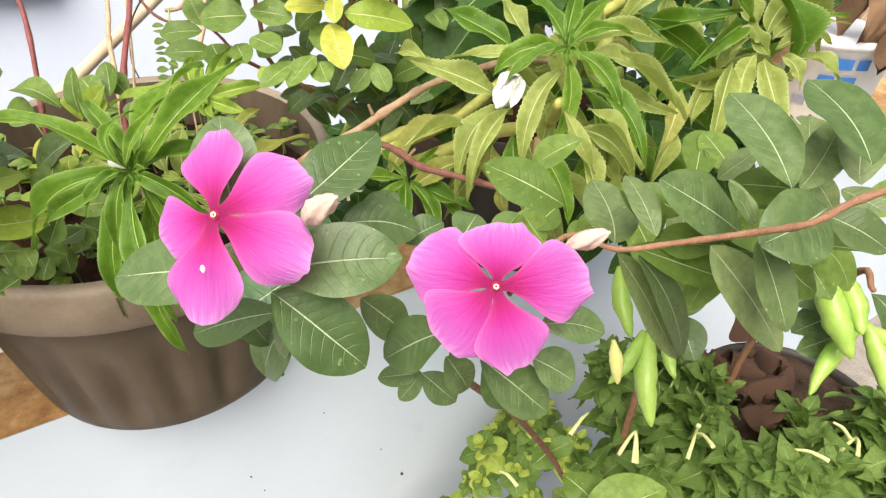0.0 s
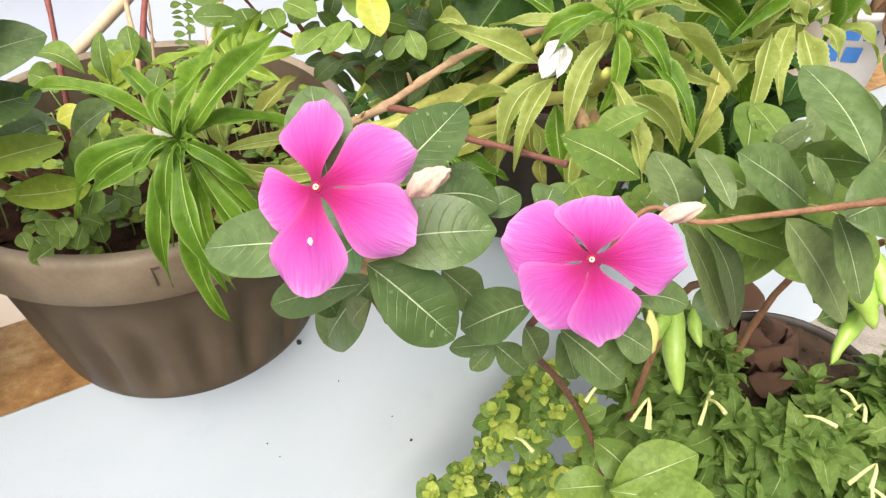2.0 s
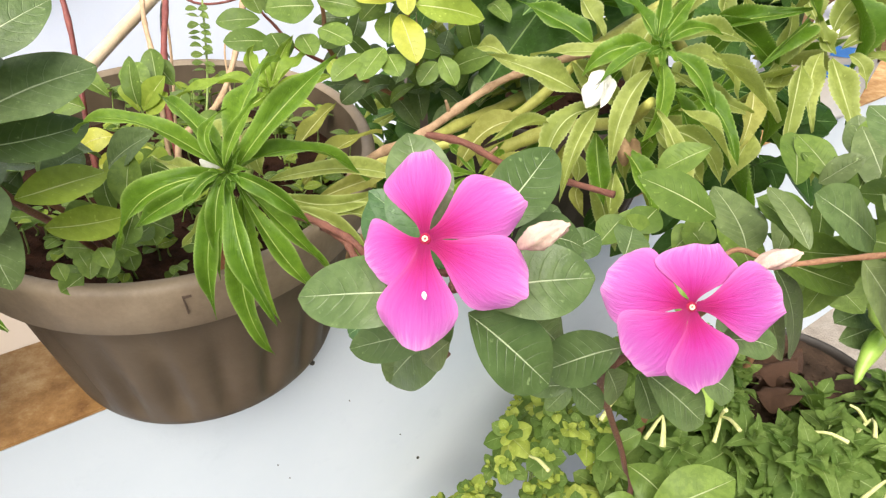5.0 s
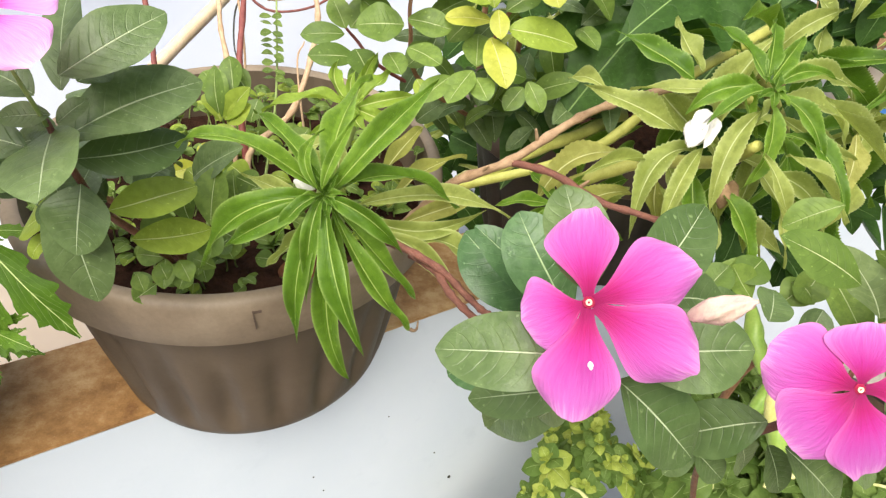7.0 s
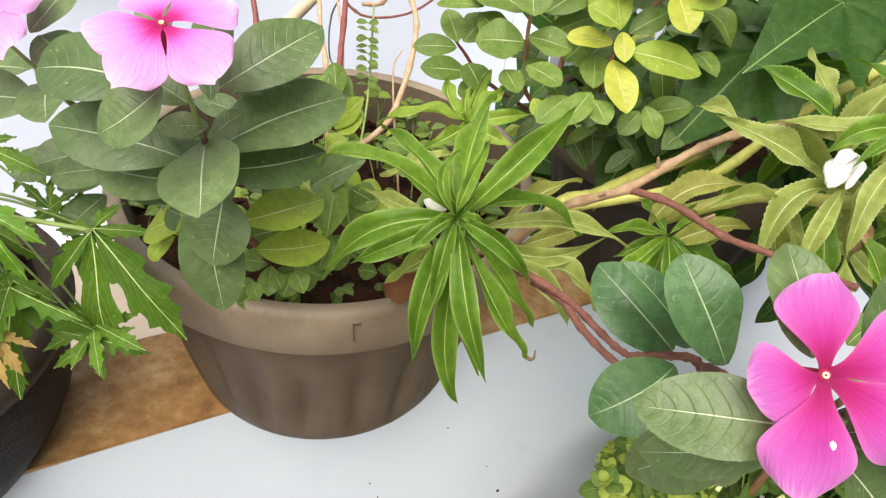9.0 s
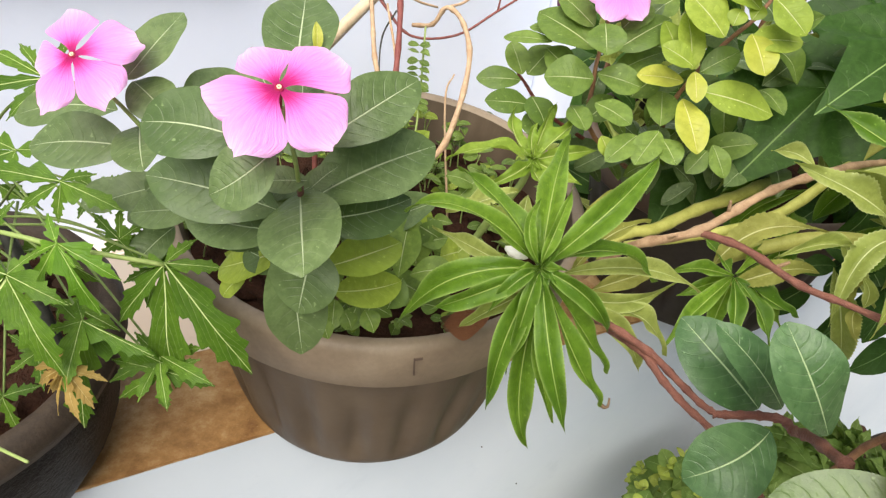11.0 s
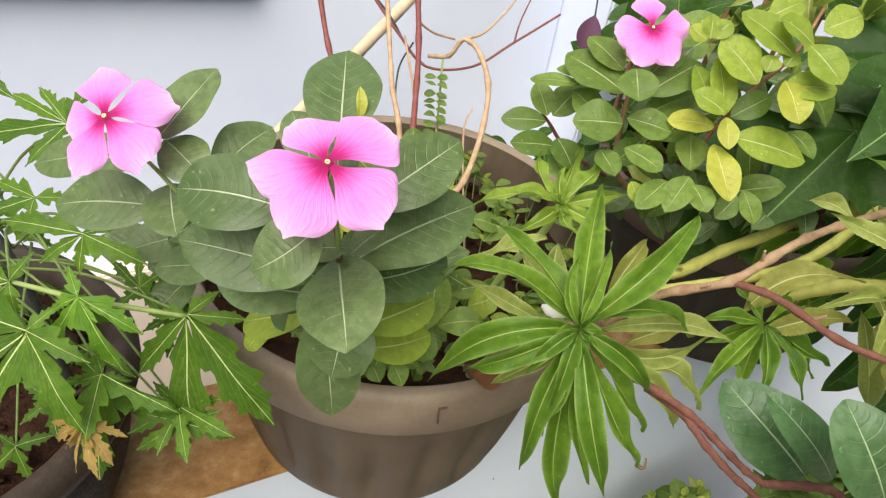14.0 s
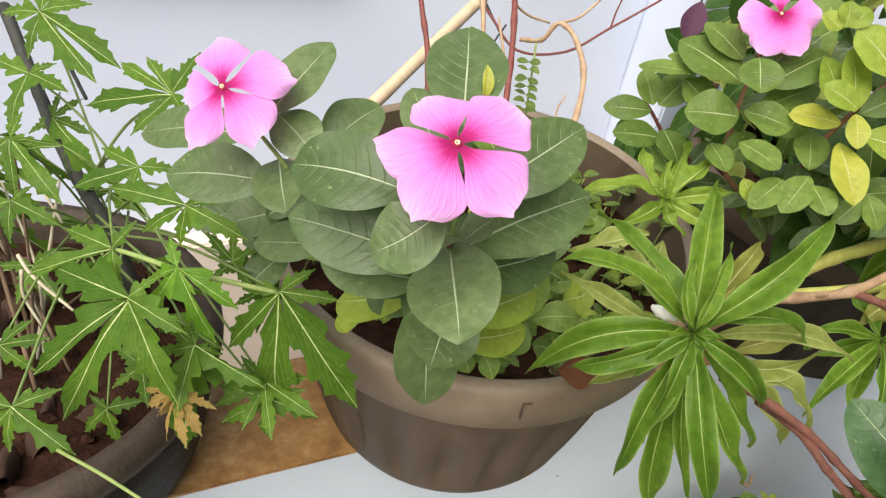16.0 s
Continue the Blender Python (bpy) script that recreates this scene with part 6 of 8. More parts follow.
# ---------------------------------------------------------------- periwinkle behind, in the second pot
back_vinca = thing("periwinkle", "bushy periwinkle with small leaves and one pink flower", "plant", (-0.08, 0.5, 0.66))
back_vinca.matrix_basis = Matrix.Identity(4)
tube("stem", [(-0.127, 0.450, 0.874), (-0.128, 0.444, 0.845), (-0.127, 0.442, 0.821), (-0.115, 0.452, 0.78), (-0.03, 0.55, 0.70), (0.03, 0.66, 0.64)], 0.0009, 0.0022, STEM_BROWN, back_vinca)
tube("stem", [(-0.022, 0.489, 0.898), (-0.037, 0.466, 0.873), (-0.057, 0.456, 0.848), (-0.072, 0.46, 0.80), (-0.03, 0.56, 0.71), (0.04, 0.68, 0.64)], 0.0010, 0.0022, STEM_BROWN, back_vinca)
tube("stem", [(-0.178, 0.478, 0.810), (-0.168, 0.476, 0.800), (-0.14, 0.48, 0.775), (-0.05, 0.56, 0.71), (0.03, 0.68, 0.64)], 0.0008, 0.002, STEM_RED, back_vinca)
sprays(back_vinca, BACK, elliptic, [VINCA_SMALL], 9, grow=1.12)
sprays(back_vinca, BACK_LIME, elliptic, [VINCA_LIME], 27, "yellow-green leaf", grow=1.08)
sprays(back_vinca, BACK_YELLOW, elliptic, [VINCA_YELLOW], 12, "yellow ageing leaf")
flower(back_vinca, (-0.1265, 0.4435, 0.8798), (0.122, -0.761, 0.638), [(-109, 22.5, 11.0, 9.6, 0.0, 0.03, 0), (-167, 24.0, 10.4, 10.0, 0.2, 0.03, 0), (136, 24.0, 10.2, 10.2, 0.2, 0.03, 0), (77, 22.5, 10.4, 9.6, 0.2, 0.03, 0), (-15, 20.5, 10.6, 10.2, 0.0, 0.02, 6)], PETAL_PALE, 5)

# ---------------------------------------------------------------- balsams
balsam = thing("balsam", "balsam plant with whorled toothed leaves in the brown pot", "plant", (-0.15, 0.33, 0.66))
balsam.matrix_basis = Matrix.Identity(4)
tube("stem", [(-0.149, 0.302, 0.766), (-0.151, 0.313, 0.750), (-0.17, 0.345, 0.71), (-0.19, 0.37, 0.65)], 0.0028, 0.0036, STEM_GREEN, balsam)
tube("stem", [(-0.156, 0.404, 0.777), (-0.160, 0.408, 0.755), (-0.18, 0.41, 0.71), (-0.19, 0.42, 0.65)], 0.0020, 0.0032, STEM_GREEN, balsam)
COARSE = dict(teeth=2.2, nv=46, nu=6, fold=1.0, wave=2.6, arch=0.05)
TOOTHED = dict(teeth=1, nv=96, nu=6, fold=1.30, wave=3.4, arch=0.05)
sprays(balsam, WHORL, whorl_leaf, [BALSAM], 13, grow=0.80, sway=0.5, **TOOTHED)
sprays(balsam, WHORL_PALE, whorl_leaf, [BALSAM_PALE], 14, "pale lower leaf", grow=0.80, sway=0.5, **TOOTHED)
sprays(balsam, WHORL_YELLOW, whorl_leaf, [BALSAM_YELLOW], 30, "yellowing lower leaf", grow=0.80, sway=0.5, **TOOTHED)
sprays(balsam, TUFT, whorl_leaf, [BALSAM_YOUNG], 15, grow=0.80, sway=0.5, **TOOTHED)

tube("dry_tip", [(-0.1057, 0.2662, 0.7227), (-0.1041, 0.2658, 0.722), (-0.1023, 0.2672, 0.7221), (-0.102, 0.2702, 0.7247)], 0.0011, 0.0005, STICK, balsam, "dried hooked leaf tip", sides=6)
balsam2 = thing("balsam", "sprawling balsam with thick yellow-green stems and drooping leaves", "plant", (0.0, 0.5, 0.66))
balsam2.matrix_basis = Matrix.Identity(4)
sprays(balsam2, GREEN_WHORL, whorl_leaf, [BALSAM], 16, grow=0.78, sway=0.4, **TOOTHED)
sprays(balsam2, BIG_WHORL, whorl_leaf, [BALSAM], 17, grow=0.86, sway=0.45, **COARSE)
sprays(balsam2, BIG_PALE, whorl_leaf, [BALSAM_PALE, BALSAM_PALE, BALSAM], 18, grow=0.86, sway=0.45, **COARSE)
sprays(balsam2, FAR_PALE, whorl_leaf, [BALSAM_PALE], 19, grow=0.86, sway=0.45, **COARSE)
sprays(balsam2, FAR_LIME, whorl_leaf, [BALSAM_YELLOW], 20, "yellow-green ageing leaf", grow=0.66, **COARSE)
leaf_parts(balsam2, BALSAM_I, PALE_LEAVES, 20, 0.35, grow=0.62)
tube("stem", [(-0.086, 0.395, 0.735), (-0.001, 0.415, 0.762), (0.06, 0.46, 0.80), (0.13, 0.51, 0.83)], 0.0030, 0.0040, STEM_YELLOW, balsam2, "thick yellow-green stem", knots=0.12)
tube("stem", [(-0.093, 0.411, 0.708), (-0.091, 0.415, 0.722), (-0.079, 0.421, 0.730), (-0.060, 0.430, 0.732), (-0.032, 0.450, 0.741), (0.003, 0.475, 0.747), (0.041, 0.507, 0.754)], 0.0036, 0.0046, STEM_YELLOW, balsam2, "thick yellow-green stem", knots=0.12)
tube("stem", [(-0.02, 0.40, 0.74), (0.03, 0.40, 0.765), (0.06, 0.36, 0.79), (0.062, 0.33, 0.815)], 0.005, 0.003, STEM_YELLOW, balsam2, knots=0.12)
tube("stem", [(0.30, 0.70, 0.64), (0.20, 0.58, 0.74), (0.13, 0.51, 0.80), (0.10, 0.44, 0.80)], 0.006, 0.004, STEM_YELLOW, balsam2, knots=0.12)

woody = thing("woody_branch", "tan woody forked branch reaching out of the brown pot", "branch", (-0.2, 0.40, 0.655))
woody.matrix_basis = Matrix.Identity(4)
tube("stem", [(-0.150, 0.44, 0.648), (-0.128, 0.40, 0.69), (-0.112, 0.369, 0.726), (-0.091, 0.367, 0.753), (-0.059, 0.363, 0.774), (-0.027, 0.384, 0.791), (0.0, 0.398, 0.802), (0.05, 0.43, 0.806), (0.11, 0.48, 0.79)], 0.0031, 0.0020, BARK, woody, knots=0.35)
tube("stem", [(-0.059, 0.363, 0.774), (-0.033, 0.357, 0.772), (-0.011, 0.329, 0.773), (0.009, 0.316, 0.775), (0.04, 0.29, 0.78)], 0.0023, 0.0016, STEM_RUDDY, woody, knots=0.3)
for base, tip in (((-0.100, 0.367, 0.743), (-0.103, 0.360, 0.752)), ((-0.075, 0.364, 0.764), (-0.071, 0.358, 0.772)), ((-0.043, 0.373, 0.783), (-0.046, 0.370, 0.793)), ((-0.020, 0.343, 0.772), (-0.016, 0.340, 0.779))):
    tube("spur", [base, [(u + w) / 2 for u, w in zip(base, tip)], tip], 0.0014, 0.0008, BARK, woody, "short broken side twig", sides=6)

# ---------------------------------------------------------------- buds and small flowers
spindle("bud", (-0.0352, 0.1432, 0.8470), (-0.0248, 0.1360, 0.8592), 0.0029, BUD, front, "withered pinkish-cream bud", 0.04, 1, 0.22)
spindle("bud", (0.0385, 0.1565, 0.8345), (0.0495, 0.1530, 0.8422), 0.0026, BUD, front, "withered pinkish-cream bud", -0.05, 2, 0.22)
spindle("white_flower", (0.040, 0.345, 0.823), (0.028, 0.332, 0.809), 0.0062, WHITE_PETAL, balsam2, "crumpled white balsam flower", 0.05, 7, 0.16)
WHITE_BLADES = kinds("white_blade", WHITE_PETAL, oval, nu=5, nv=8, wave=2.0)
for k, (dx, dy, dz, w) in enumerate(((-0.010, -0.012, -0.012, 0.009), (-0.004, -0.014, -0.013, 0.008), (-0.012, -0.008, -0.006, 0.008), (-0.002, -0.010, -0.006, 0.007))):
    hang("white_petal", WHITE_BLADES[k], balsam2, leaf_pose((0.040, 0.345, 0.823), (0.040 + dx, 0.345 + dy, 0.823 + dz), w, 0.5 * k - 0.7), "crumpled white balsam petal")
spindle("flower_bud", (-0.168, 0.290, 0.788), (-0.157, 0.286, 0.787), 0.0026, WHITE_PETAL, balsam, "small white flower bud", 0.1, 4)
spindle("dry_flower", (0.052, 0.335, 0.792), (0.056, 0.330, 0.776), 0.004, DRY_STALK, balsam2, "withered brown flower", 0.2, 5)
spindle("dry_flower", (0.060, 0.337, 0.790), (0.066, 0.334, 0.777), 0.0035, DRY_STALK, balsam2, "withered brown flower", -0.2, 6)
hang("leaf", YELLOW_LEAVES[1], potted, leaf_pose((-0.253, 0.262, 0.872), (-0.254, 0.267, 0.884), 0.0035, 0.6), "pale green shoot tip")


def foliage(name, parent, places, meshes, material, kind_label=""):
    """Many blades in one mesh: places are (base, tip, width, twist)."""
    verts, faces, uvs = [], [], []
    rnd = random.Random(len(places))
    for b, t, w, tw in places:
        me = rnd.choice(meshes)
        m = leaf_pose(b, t, w, tw)
        off = len(verts)
        verts += [m @ v.co for v in me.vertices]
        faces += [tuple(off + i for i in p.vertices) for p in me.polygons]
        lay = me.uv_layers[0].data
        at = {}
        for lp in me.loops:
            at[lp.vertex_index] = tuple(lay[lp.index].uv)
        uvs += [at[i] for i in range(len(me.vertices))]
    ob = hang(name, mesh_from(name, verts, faces, material, uvs), parent, None, kind_label)
    ob["kind"] = "stuff"
    return ob


# ---------------------------------------------------------------- small plants in the brown pot
seedlings = thing("seedling_cluster", "cluster of small green seedlings on the pot soil", "seedlings", (-0.28, 0.45, 0.66))
seedlings.matrix_basis = Matrix.Identity(4)
for rows, k in ((POTLEAVES, 21), (POTLEAVES_B, 22), (POTLEAVES_C, 23), (POTLEAVES_D, 31)):
    leaf_parts(seedlings, rows, SMALL_LEAVES, k, 0.35)
leaf_parts(seedlings, SPROUT, LIME_VINCA[:3] + SMALL_LEAVES[:2], 34, 0.3, grow=1.1)
tube("shoot", [(-0.262, 0.40, 0.655), (-0.258, 0.41, 0.70), (-0.262, 0.415, 0.735)], 0.0016, 0.0010, STEM_GREEN, seedlings, sides=6)
leaf_parts(seedlings, POTLEAVES_YELLOW, YELLOW_LEAVES, 24, 0.3, "small yellow leaf")
rnd = random.Random(31)
for k in range(140):
    a, q = rnd.uniform(-3.14, 3.14), 0.145 * math.sqrt(rnd.uniform(0.03, 1.0))
    x, y = POT_AT[0] + q * math.cos(a), POT_AT[1] - 0.01 + q * math.sin(a)
    top = 0.668 + rnd.uniform(0.0, 0.016) + max(0.0, math.sin(a)) * rnd.uniform(0.0, 0.03)
    tube("shoot", [(x, y, 0.657), (x + rnd.uniform(-0.004, 0.004), y, 0.664), (x + rnd.uniform(-0.006, 0.006), y - 0.003, top)], 0.0008, 0.0006, STEM_GREEN, seedlings, sides=5)
    for j in range(rnd.randint(3, 5)):
        t = rnd.uniform(0, 6.28)
        ln = rnd.uniform(0.010, 0.018)
        hang("leaf", rnd.choice(SMALL_LEAVES + LIME_VINCA[:2]), seedlings, leaf_pose((x, y, top - 0.004 * j * 0.5), (x + ln * math.cos(t), y - 0.003 + ln * math.sin(t) * 0.8, top + rnd.uniform(-0.003, 0.006)), ln * 0.55, rnd.uniform(-0.4, 0.4), Vector((0, -0.4, 0.9))))

dry = thing("dead_leaf", "curled reddish-brown dead leaf lying over the pot rim", "dead leaf", (-0.178, 0.340, 0.695))
dry.matrix_basis = Matrix.Identity(4)
hang("blade", blade("rim_dead_blade", DEAD_LEAF, oval, 0.5, 0.5, wave=3.5, seed=12), dry, leaf_pose((-0.1901, 0.3371, 0.6908), (-0.1631, 0.3425, 0.7061), 0.017, 0.4))
litter = thing("dead_leaf", "curled brown dead leaf lying on the pot soil", "dead leaf", (-0.175, 0.36, 0.665))
litter.matrix_basis = Matrix.Identity(4)
hang("blade", blade("dead_blade", DRY_SHEATH, oval, 0.9, 0.8, wave=1.5, seed=9), litter, leaf_pose((-0.195, 0.372, 0.664), (-0.168, 0.378, 0.670), 0.020, 0.5))

# ---------------------------------------------------------------- bare stems and cane behind
canes = thing("bare_stems", "bare red and tan stems rising from the brown pot", "stems", (-0.27, 0.5, 0.66))
canes.matrix_basis = Matrix.Identity(4)
tube("stem", [(-0.300, 0.435, 0.655), (-0.309, 0.46, 0.72), (-0.321, 0.495, 0.787), (-0.338, 0.521, 0.825), (-0.37, 0.57, 0.90)], 0.0021, 0.0019, STEM_RED, canes, "dark red stem", knots=0.25)
tube("stem", [(-0.240, 0.455, 0.655), (-0.251, 0.471, 0.722), (-0.262, 0.509, 0.756), (-0.272, 0.565, 0.795), (-0.284, 0.61, 0.83), (-0.30, 0.66, 0.88)], 0.0027, 0.0021, STEM_RED, canes, "red jointed stem", knots=0.25)
tube("stem", [(-0.236, 0.45, 0.655), (-0.244, 0.46, 0.706), (-0.217, 0.494, 0.733), (-0.211, 0.555, 0.775), (-0.224, 0.612, 0.791), (-0.242, 0.629, 0.798), (-0.253, 0.63, 0.781), (-0.272, 0.637, 0.775)], 0.0026, 0.0018, STEM_TAN, canes, knots=0.3)
tube("stem", [(-0.262, 0.48, 0.655), (-0.272, 0.514, 0.744), (-0.287, 0.547, 0.772), (-0.298, 0.58, 0.793), (-0.32, 0.64, 0.85)], 0.0022, 0.0018, STEM_TAN, canes, knots=0.25)
tube("stem", [(-0.330, 0.66, 0.81), (-0.301, 0.642, 0.787), (-0.272, 0.631, 0.767), (-0.231, 0.64, 0.772), (-0.198, 0.661, 0.794), (-0.161, 0.685, 0.82)], 0.0014, 0.0010, STEM_RED, canes, "thin arching twig", sides=6)
tube("stem", [(-0.198, 0.661, 0.794), (-0.196, 0.667, 0.812), (-0.188, 0.68, 0.84)], 0.0009, 0.0006, STEM_RED, canes, sides=6)
tube("stem", [(-0.255, 0.47, 0.655), (-0.262, 0.52, 0.735), (-0.27, 0.55, 0.77), (-0.29, 0.60, 0.80)], 0.0013, 0.0010, STEM_TAN, canes, sides=6)
tube("stem", [(-0.285, 0.62, 0.79), (-0.293, 0.605, 0.77), (-0.288, 0.58, 0.745), (-0.275, 0.56, 0.735)], 0.0009, 0.0007, STEM_DARK, canes, sides=6)
tube("stem", [(-0.205, 0.50, 0.66), (-0.225, 0.545, 0.745), (-0.222, 0.56, 0.765)], 0.0011, 0.0006, STEM_TAN, canes, sides=6)
rnd = random.Random(41)
for k in range(9):
    z = 0.728 + 0.0055 * k
    y = 0.566 + 0.0035 * k
    for sgn in (-1, 1):
        hang("leaf", rnd.choice(SMALL_LEAVES), canes, leaf_pose((-0.250 - 0.001 * k, y, z), (-0.250 - 0.001 * k + sgn * 0.010, y - 0.003, z + rnd.uniform(-0.002, 0.003)), 0.0065, rnd.uniform(-0.4, 0.4)))
tube("stem", [(-0.246, 0.50, 0.655), (-0.248, 0.56, 0.715), (-0.256, 0.606, 0.785)], 0.0013, 0.0009, STEM_GREEN, canes, sides=6)
cane = tube("bamboo_cane", [(-0.445, 0.515, 0.632), (-0.402, 0.622, 0.682), (-0.335, 0.79, 0.759), (-0.25, 1.0, 0.855), (-0.175, 1.19, 0.940)], 0.0068, 0.0066, BAMBOO, None, sides=12)
tagged(cane, "pale bamboo cane leaning against the house wall", "cane")

# ---------------------------------------------------------------- lobed-leaf shrub in the grow bag
lobed = thing("lobed_leaf_shrub", "green shrub with deeply lobed toothed leaves in the grow bag", "shrub", (-0.50, 0.31, 0.60))
lobed.matrix_basis = Matrix.Identity(4)
LOBED = []
LOBED += [
    ((-0.398, 0.256, 0.741), (-0.365, 0.250, 0.735), (-0.370, 0.242, 0.695), (-0.422, 0.225, 0.679), (-0.436, 0.230, 0.701), (-0.449, 0.269, 0.734), (-0.389, 0.269, 0.748)),
    ((-0.340, 0.294, 0.734), (-0.292, 0.286, 0.673), (-0.338, 0.287, 0.648), (-0.365, 0.282, 0.695), (-0.310, 0.300, 0.733), (-0.361, 0.294, 0.729), (-0.324, 0.301, 0.749)),
    ((-0.422, 0.280, 0.746), (-0.460, 0.264, 0.729), (-0.441, 0.274, 0.722), (-0.415, 0.272, 0.731), (-0.454, 0.288, 0.743), (-0.414, 0.291, 0.758)),
    ((-0.385, 0.289, 0.777), (-0.426, 0.290, 0.775), (-0.351, 0.284, 0.770), (-0.386, 0.282, 0.757), (-0.405, 0.282, 0.760), (-0.367, 0.292, 0.783)),
    ((-0.425, 0.348, 0.800), (-0.478, 0.345, 0.782), (-0.465, 0.363, 0.803), (-0.448, 0.363, 0.810), (-0.415, 0.363, 0.820), (-0.441, 0.330, 0.780), (-0.411, 0.338, 0.794)),
]
LOBED += [
    ((-0.546, 0.402, 0.804), (-0.483, 0.386, 0.787), (-0.495, 0.378, 0.778), (-0.547, 0.385, 0.780), (-0.577, 0.405, 0.796), (-0.551, 0.424, 0.817), (-0.516, 0.412, 0.812)),
    ((-0.379, 0.272, 0.700), (-0.342, 0.281, 0.672), (-0.384, 0.261, 0.627), (-0.398, 0.268, 0.694), (-0.400, 0.284, 0.703), (-0.364, 0.275, 0.698)),
    ((-0.424, 0.205, 0.711), (-0.392, 0.200, 0.698), (-0.423, 0.197, 0.691), (-0.408, 0.217, 0.716), (-0.449, 0.205, 0.707), (-0.438, 0.194, 0.690)),
    ((-0.430, 0.319, 0.770), (-0.464, 0.307, 0.754), (-0.457, 0.327, 0.770), (-0.428, 0.308, 0.760), (-0.409, 0.322, 0.772)),
    ((-0.340, 0.278, 0.669), (-0.340, 0.276, 0.639), (-0.364, 0.268, 0.650), (-0.313, 0.282, 0.660), (-0.370, 0.277, 0.671), (-0.322, 0.286, 0.675)),
]
LOBED += [
    ((-0.537, 0.383, 0.743), (-0.537, 0.394, 0.757), (-0.522, 0.395, 0.755), (-0.496, 0.364, 0.727), (-0.510, 0.383, 0.738), (-0.550, 0.374, 0.733)),
    ((-0.544, 0.380, 0.773), (-0.510, 0.371, 0.772), (-0.538, 0.350, 0.749), (-0.581, 0.387, 0.773), (-0.529, 0.387, 0.780)),
    ((-0.441, 0.271, 0.626), (-0.456, 0.265, 0.604), (-0.433, 0.267, 0.601), (-0.420, 0.279, 0.633), (-0.453, 0.273, 0.631)),
    ((-0.469, 0.244, 0.695), (-0.445, 0.252, 0.701), (-0.452, 0.244, 0.683), (-0.480, 0.234, 0.683), (-0.459, 0.258, 0.704)),
    ((-0.369, 0.321, 0.722), (-0.388, 0.325, 0.722), (-0.355, 0.318, 0.716), (-0.373, 0.316, 0.707), (-0.365, 0.330, 0.734)),
]
LOBED += [
    ((-0.521, 0.333, 0.757), (-0.479, 0.315, 0.734), (-0.510, 0.317, 0.733), (-0.535, 0.319, 0.740), (-0.504, 0.334, 0.755), (-0.526, 0.350, 0.764)),
    ((-0.497, 0.300, 0.741), (-0.467, 0.298, 0.734), (-0.491, 0.310, 0.746), (-0.491, 0.287, 0.723), (-0.518, 0.290, 0.732)),
    ((-0.512, 0.315, 0.680), (-0.486, 0.306, 0.664), (-0.516, 0.299, 0.660), (-0.532, 0.310, 0.677), (-0.498, 0.325, 0.691)),
    ((-0.383, 0.274, 0.751), (-0.398, 0.266, 0.720), (-0.362, 0.267, 0.716), (-0.353, 0.274, 0.735), (-0.399, 0.273, 0.738), (-0.392, 0.284, 0.760), (-0.371, 0.268, 0.743)),
]
LOBED += [
    ((-0.377, 0.314, 0.727), (-0.396, 0.322, 0.736), (-0.384, 0.300, 0.721), (-0.359, 0.303, 0.723), (-0.362, 0.323, 0.738), (-0.383, 0.329, 0.738)),
    ((-0.359, 0.316, 0.711), (-0.372, 0.303, 0.706), (-0.354, 0.294, 0.699), (-0.338, 0.312, 0.716), (-0.353, 0.329, 0.724)),
    ((-0.345, 0.285, 0.673), (-0.367, 0.268, 0.663), (-0.347, 0.260, 0.661), (-0.329, 0.259, 0.661), (-0.309, 0.273, 0.672), (-0.321, 0.290, 0.681), (-0.363, 0.292, 0.680)),
    ((-0.375, 0.269, 0.706), (-0.371, 0.241, 0.683), (-0.362, 0.269, 0.704), (-0.333, 0.261, 0.699), (-0.388, 0.263, 0.702), (-0.383, 0.278, 0.711)),
    ((-0.428, 0.292, 0.647), (-0.448, 0.295, 0.653), (-0.438, 0.275, 0.641), (-0.411, 0.270, 0.640), (-0.401, 0.283, 0.650)),
    ((-0.424, 0.367, 0.720), (-0.443, 0.371, 0.726), (-0.426, 0.348, 0.709), (-0.405, 0.352, 0.714), (-0.405, 0.375, 0.729)),
]
rnd = random.Random(51)
for k, (c, *tips) in enumerate(LOBED):
    young = k == 18
    moved = [tuple(Vector(t) - Vector(c)) for t in tips]
    hang("leaf", lobed_leaf("lobed_blade", YOUNG_LOBED if young else PALMATE, (0, 0, 0), moved, k), lobed, Matrix.Translation(c), "bright young leaf" if young else "")
    c = Vector(c)
    root = Vector((-0.49 + rnd.uniform(-0.02, 0.02), 0.35 + rnd.uniform(-0.02, 0.02), 0.66 + rnd.uniform(0, 0.07)))
    tube("stalk", [root, (root + c) / 2 + Vector((0, 0, 0.010)), c], 0.0009, 0.0007, STALK_GREEN, lobed, sides=6)
tube("trunk", [(-0.445, 0.33, 0.590), (-0.472, 0.342, 0.683), (-0.505, 0.358, 0.719), (-0.533, 0.378, 0.735), (-0.562, 0.401, 0.754), (-0.60, 0.43, 0.79)], 0.0048, 0.0040, STEM_DARK, lobed, "dark green-black trunk")
tube("twig", [(-0.562, 0.415, 0.790), (-0.542, 0.408, 0.777), (-0.532, 0.402, 0.768), (-0.513, 0.387, 0.761)], 0.0016, 0.0012, STEM_DARK, lobed, "thin black twig")
tube("stalk", [(-0.386, 0.278, 0.745), (-0.365, 0.285, 0.740), (-0.341, 0.294, 0.733)], 0.0016, 0.0012, STEM_GREEN, lobed, sides=8)
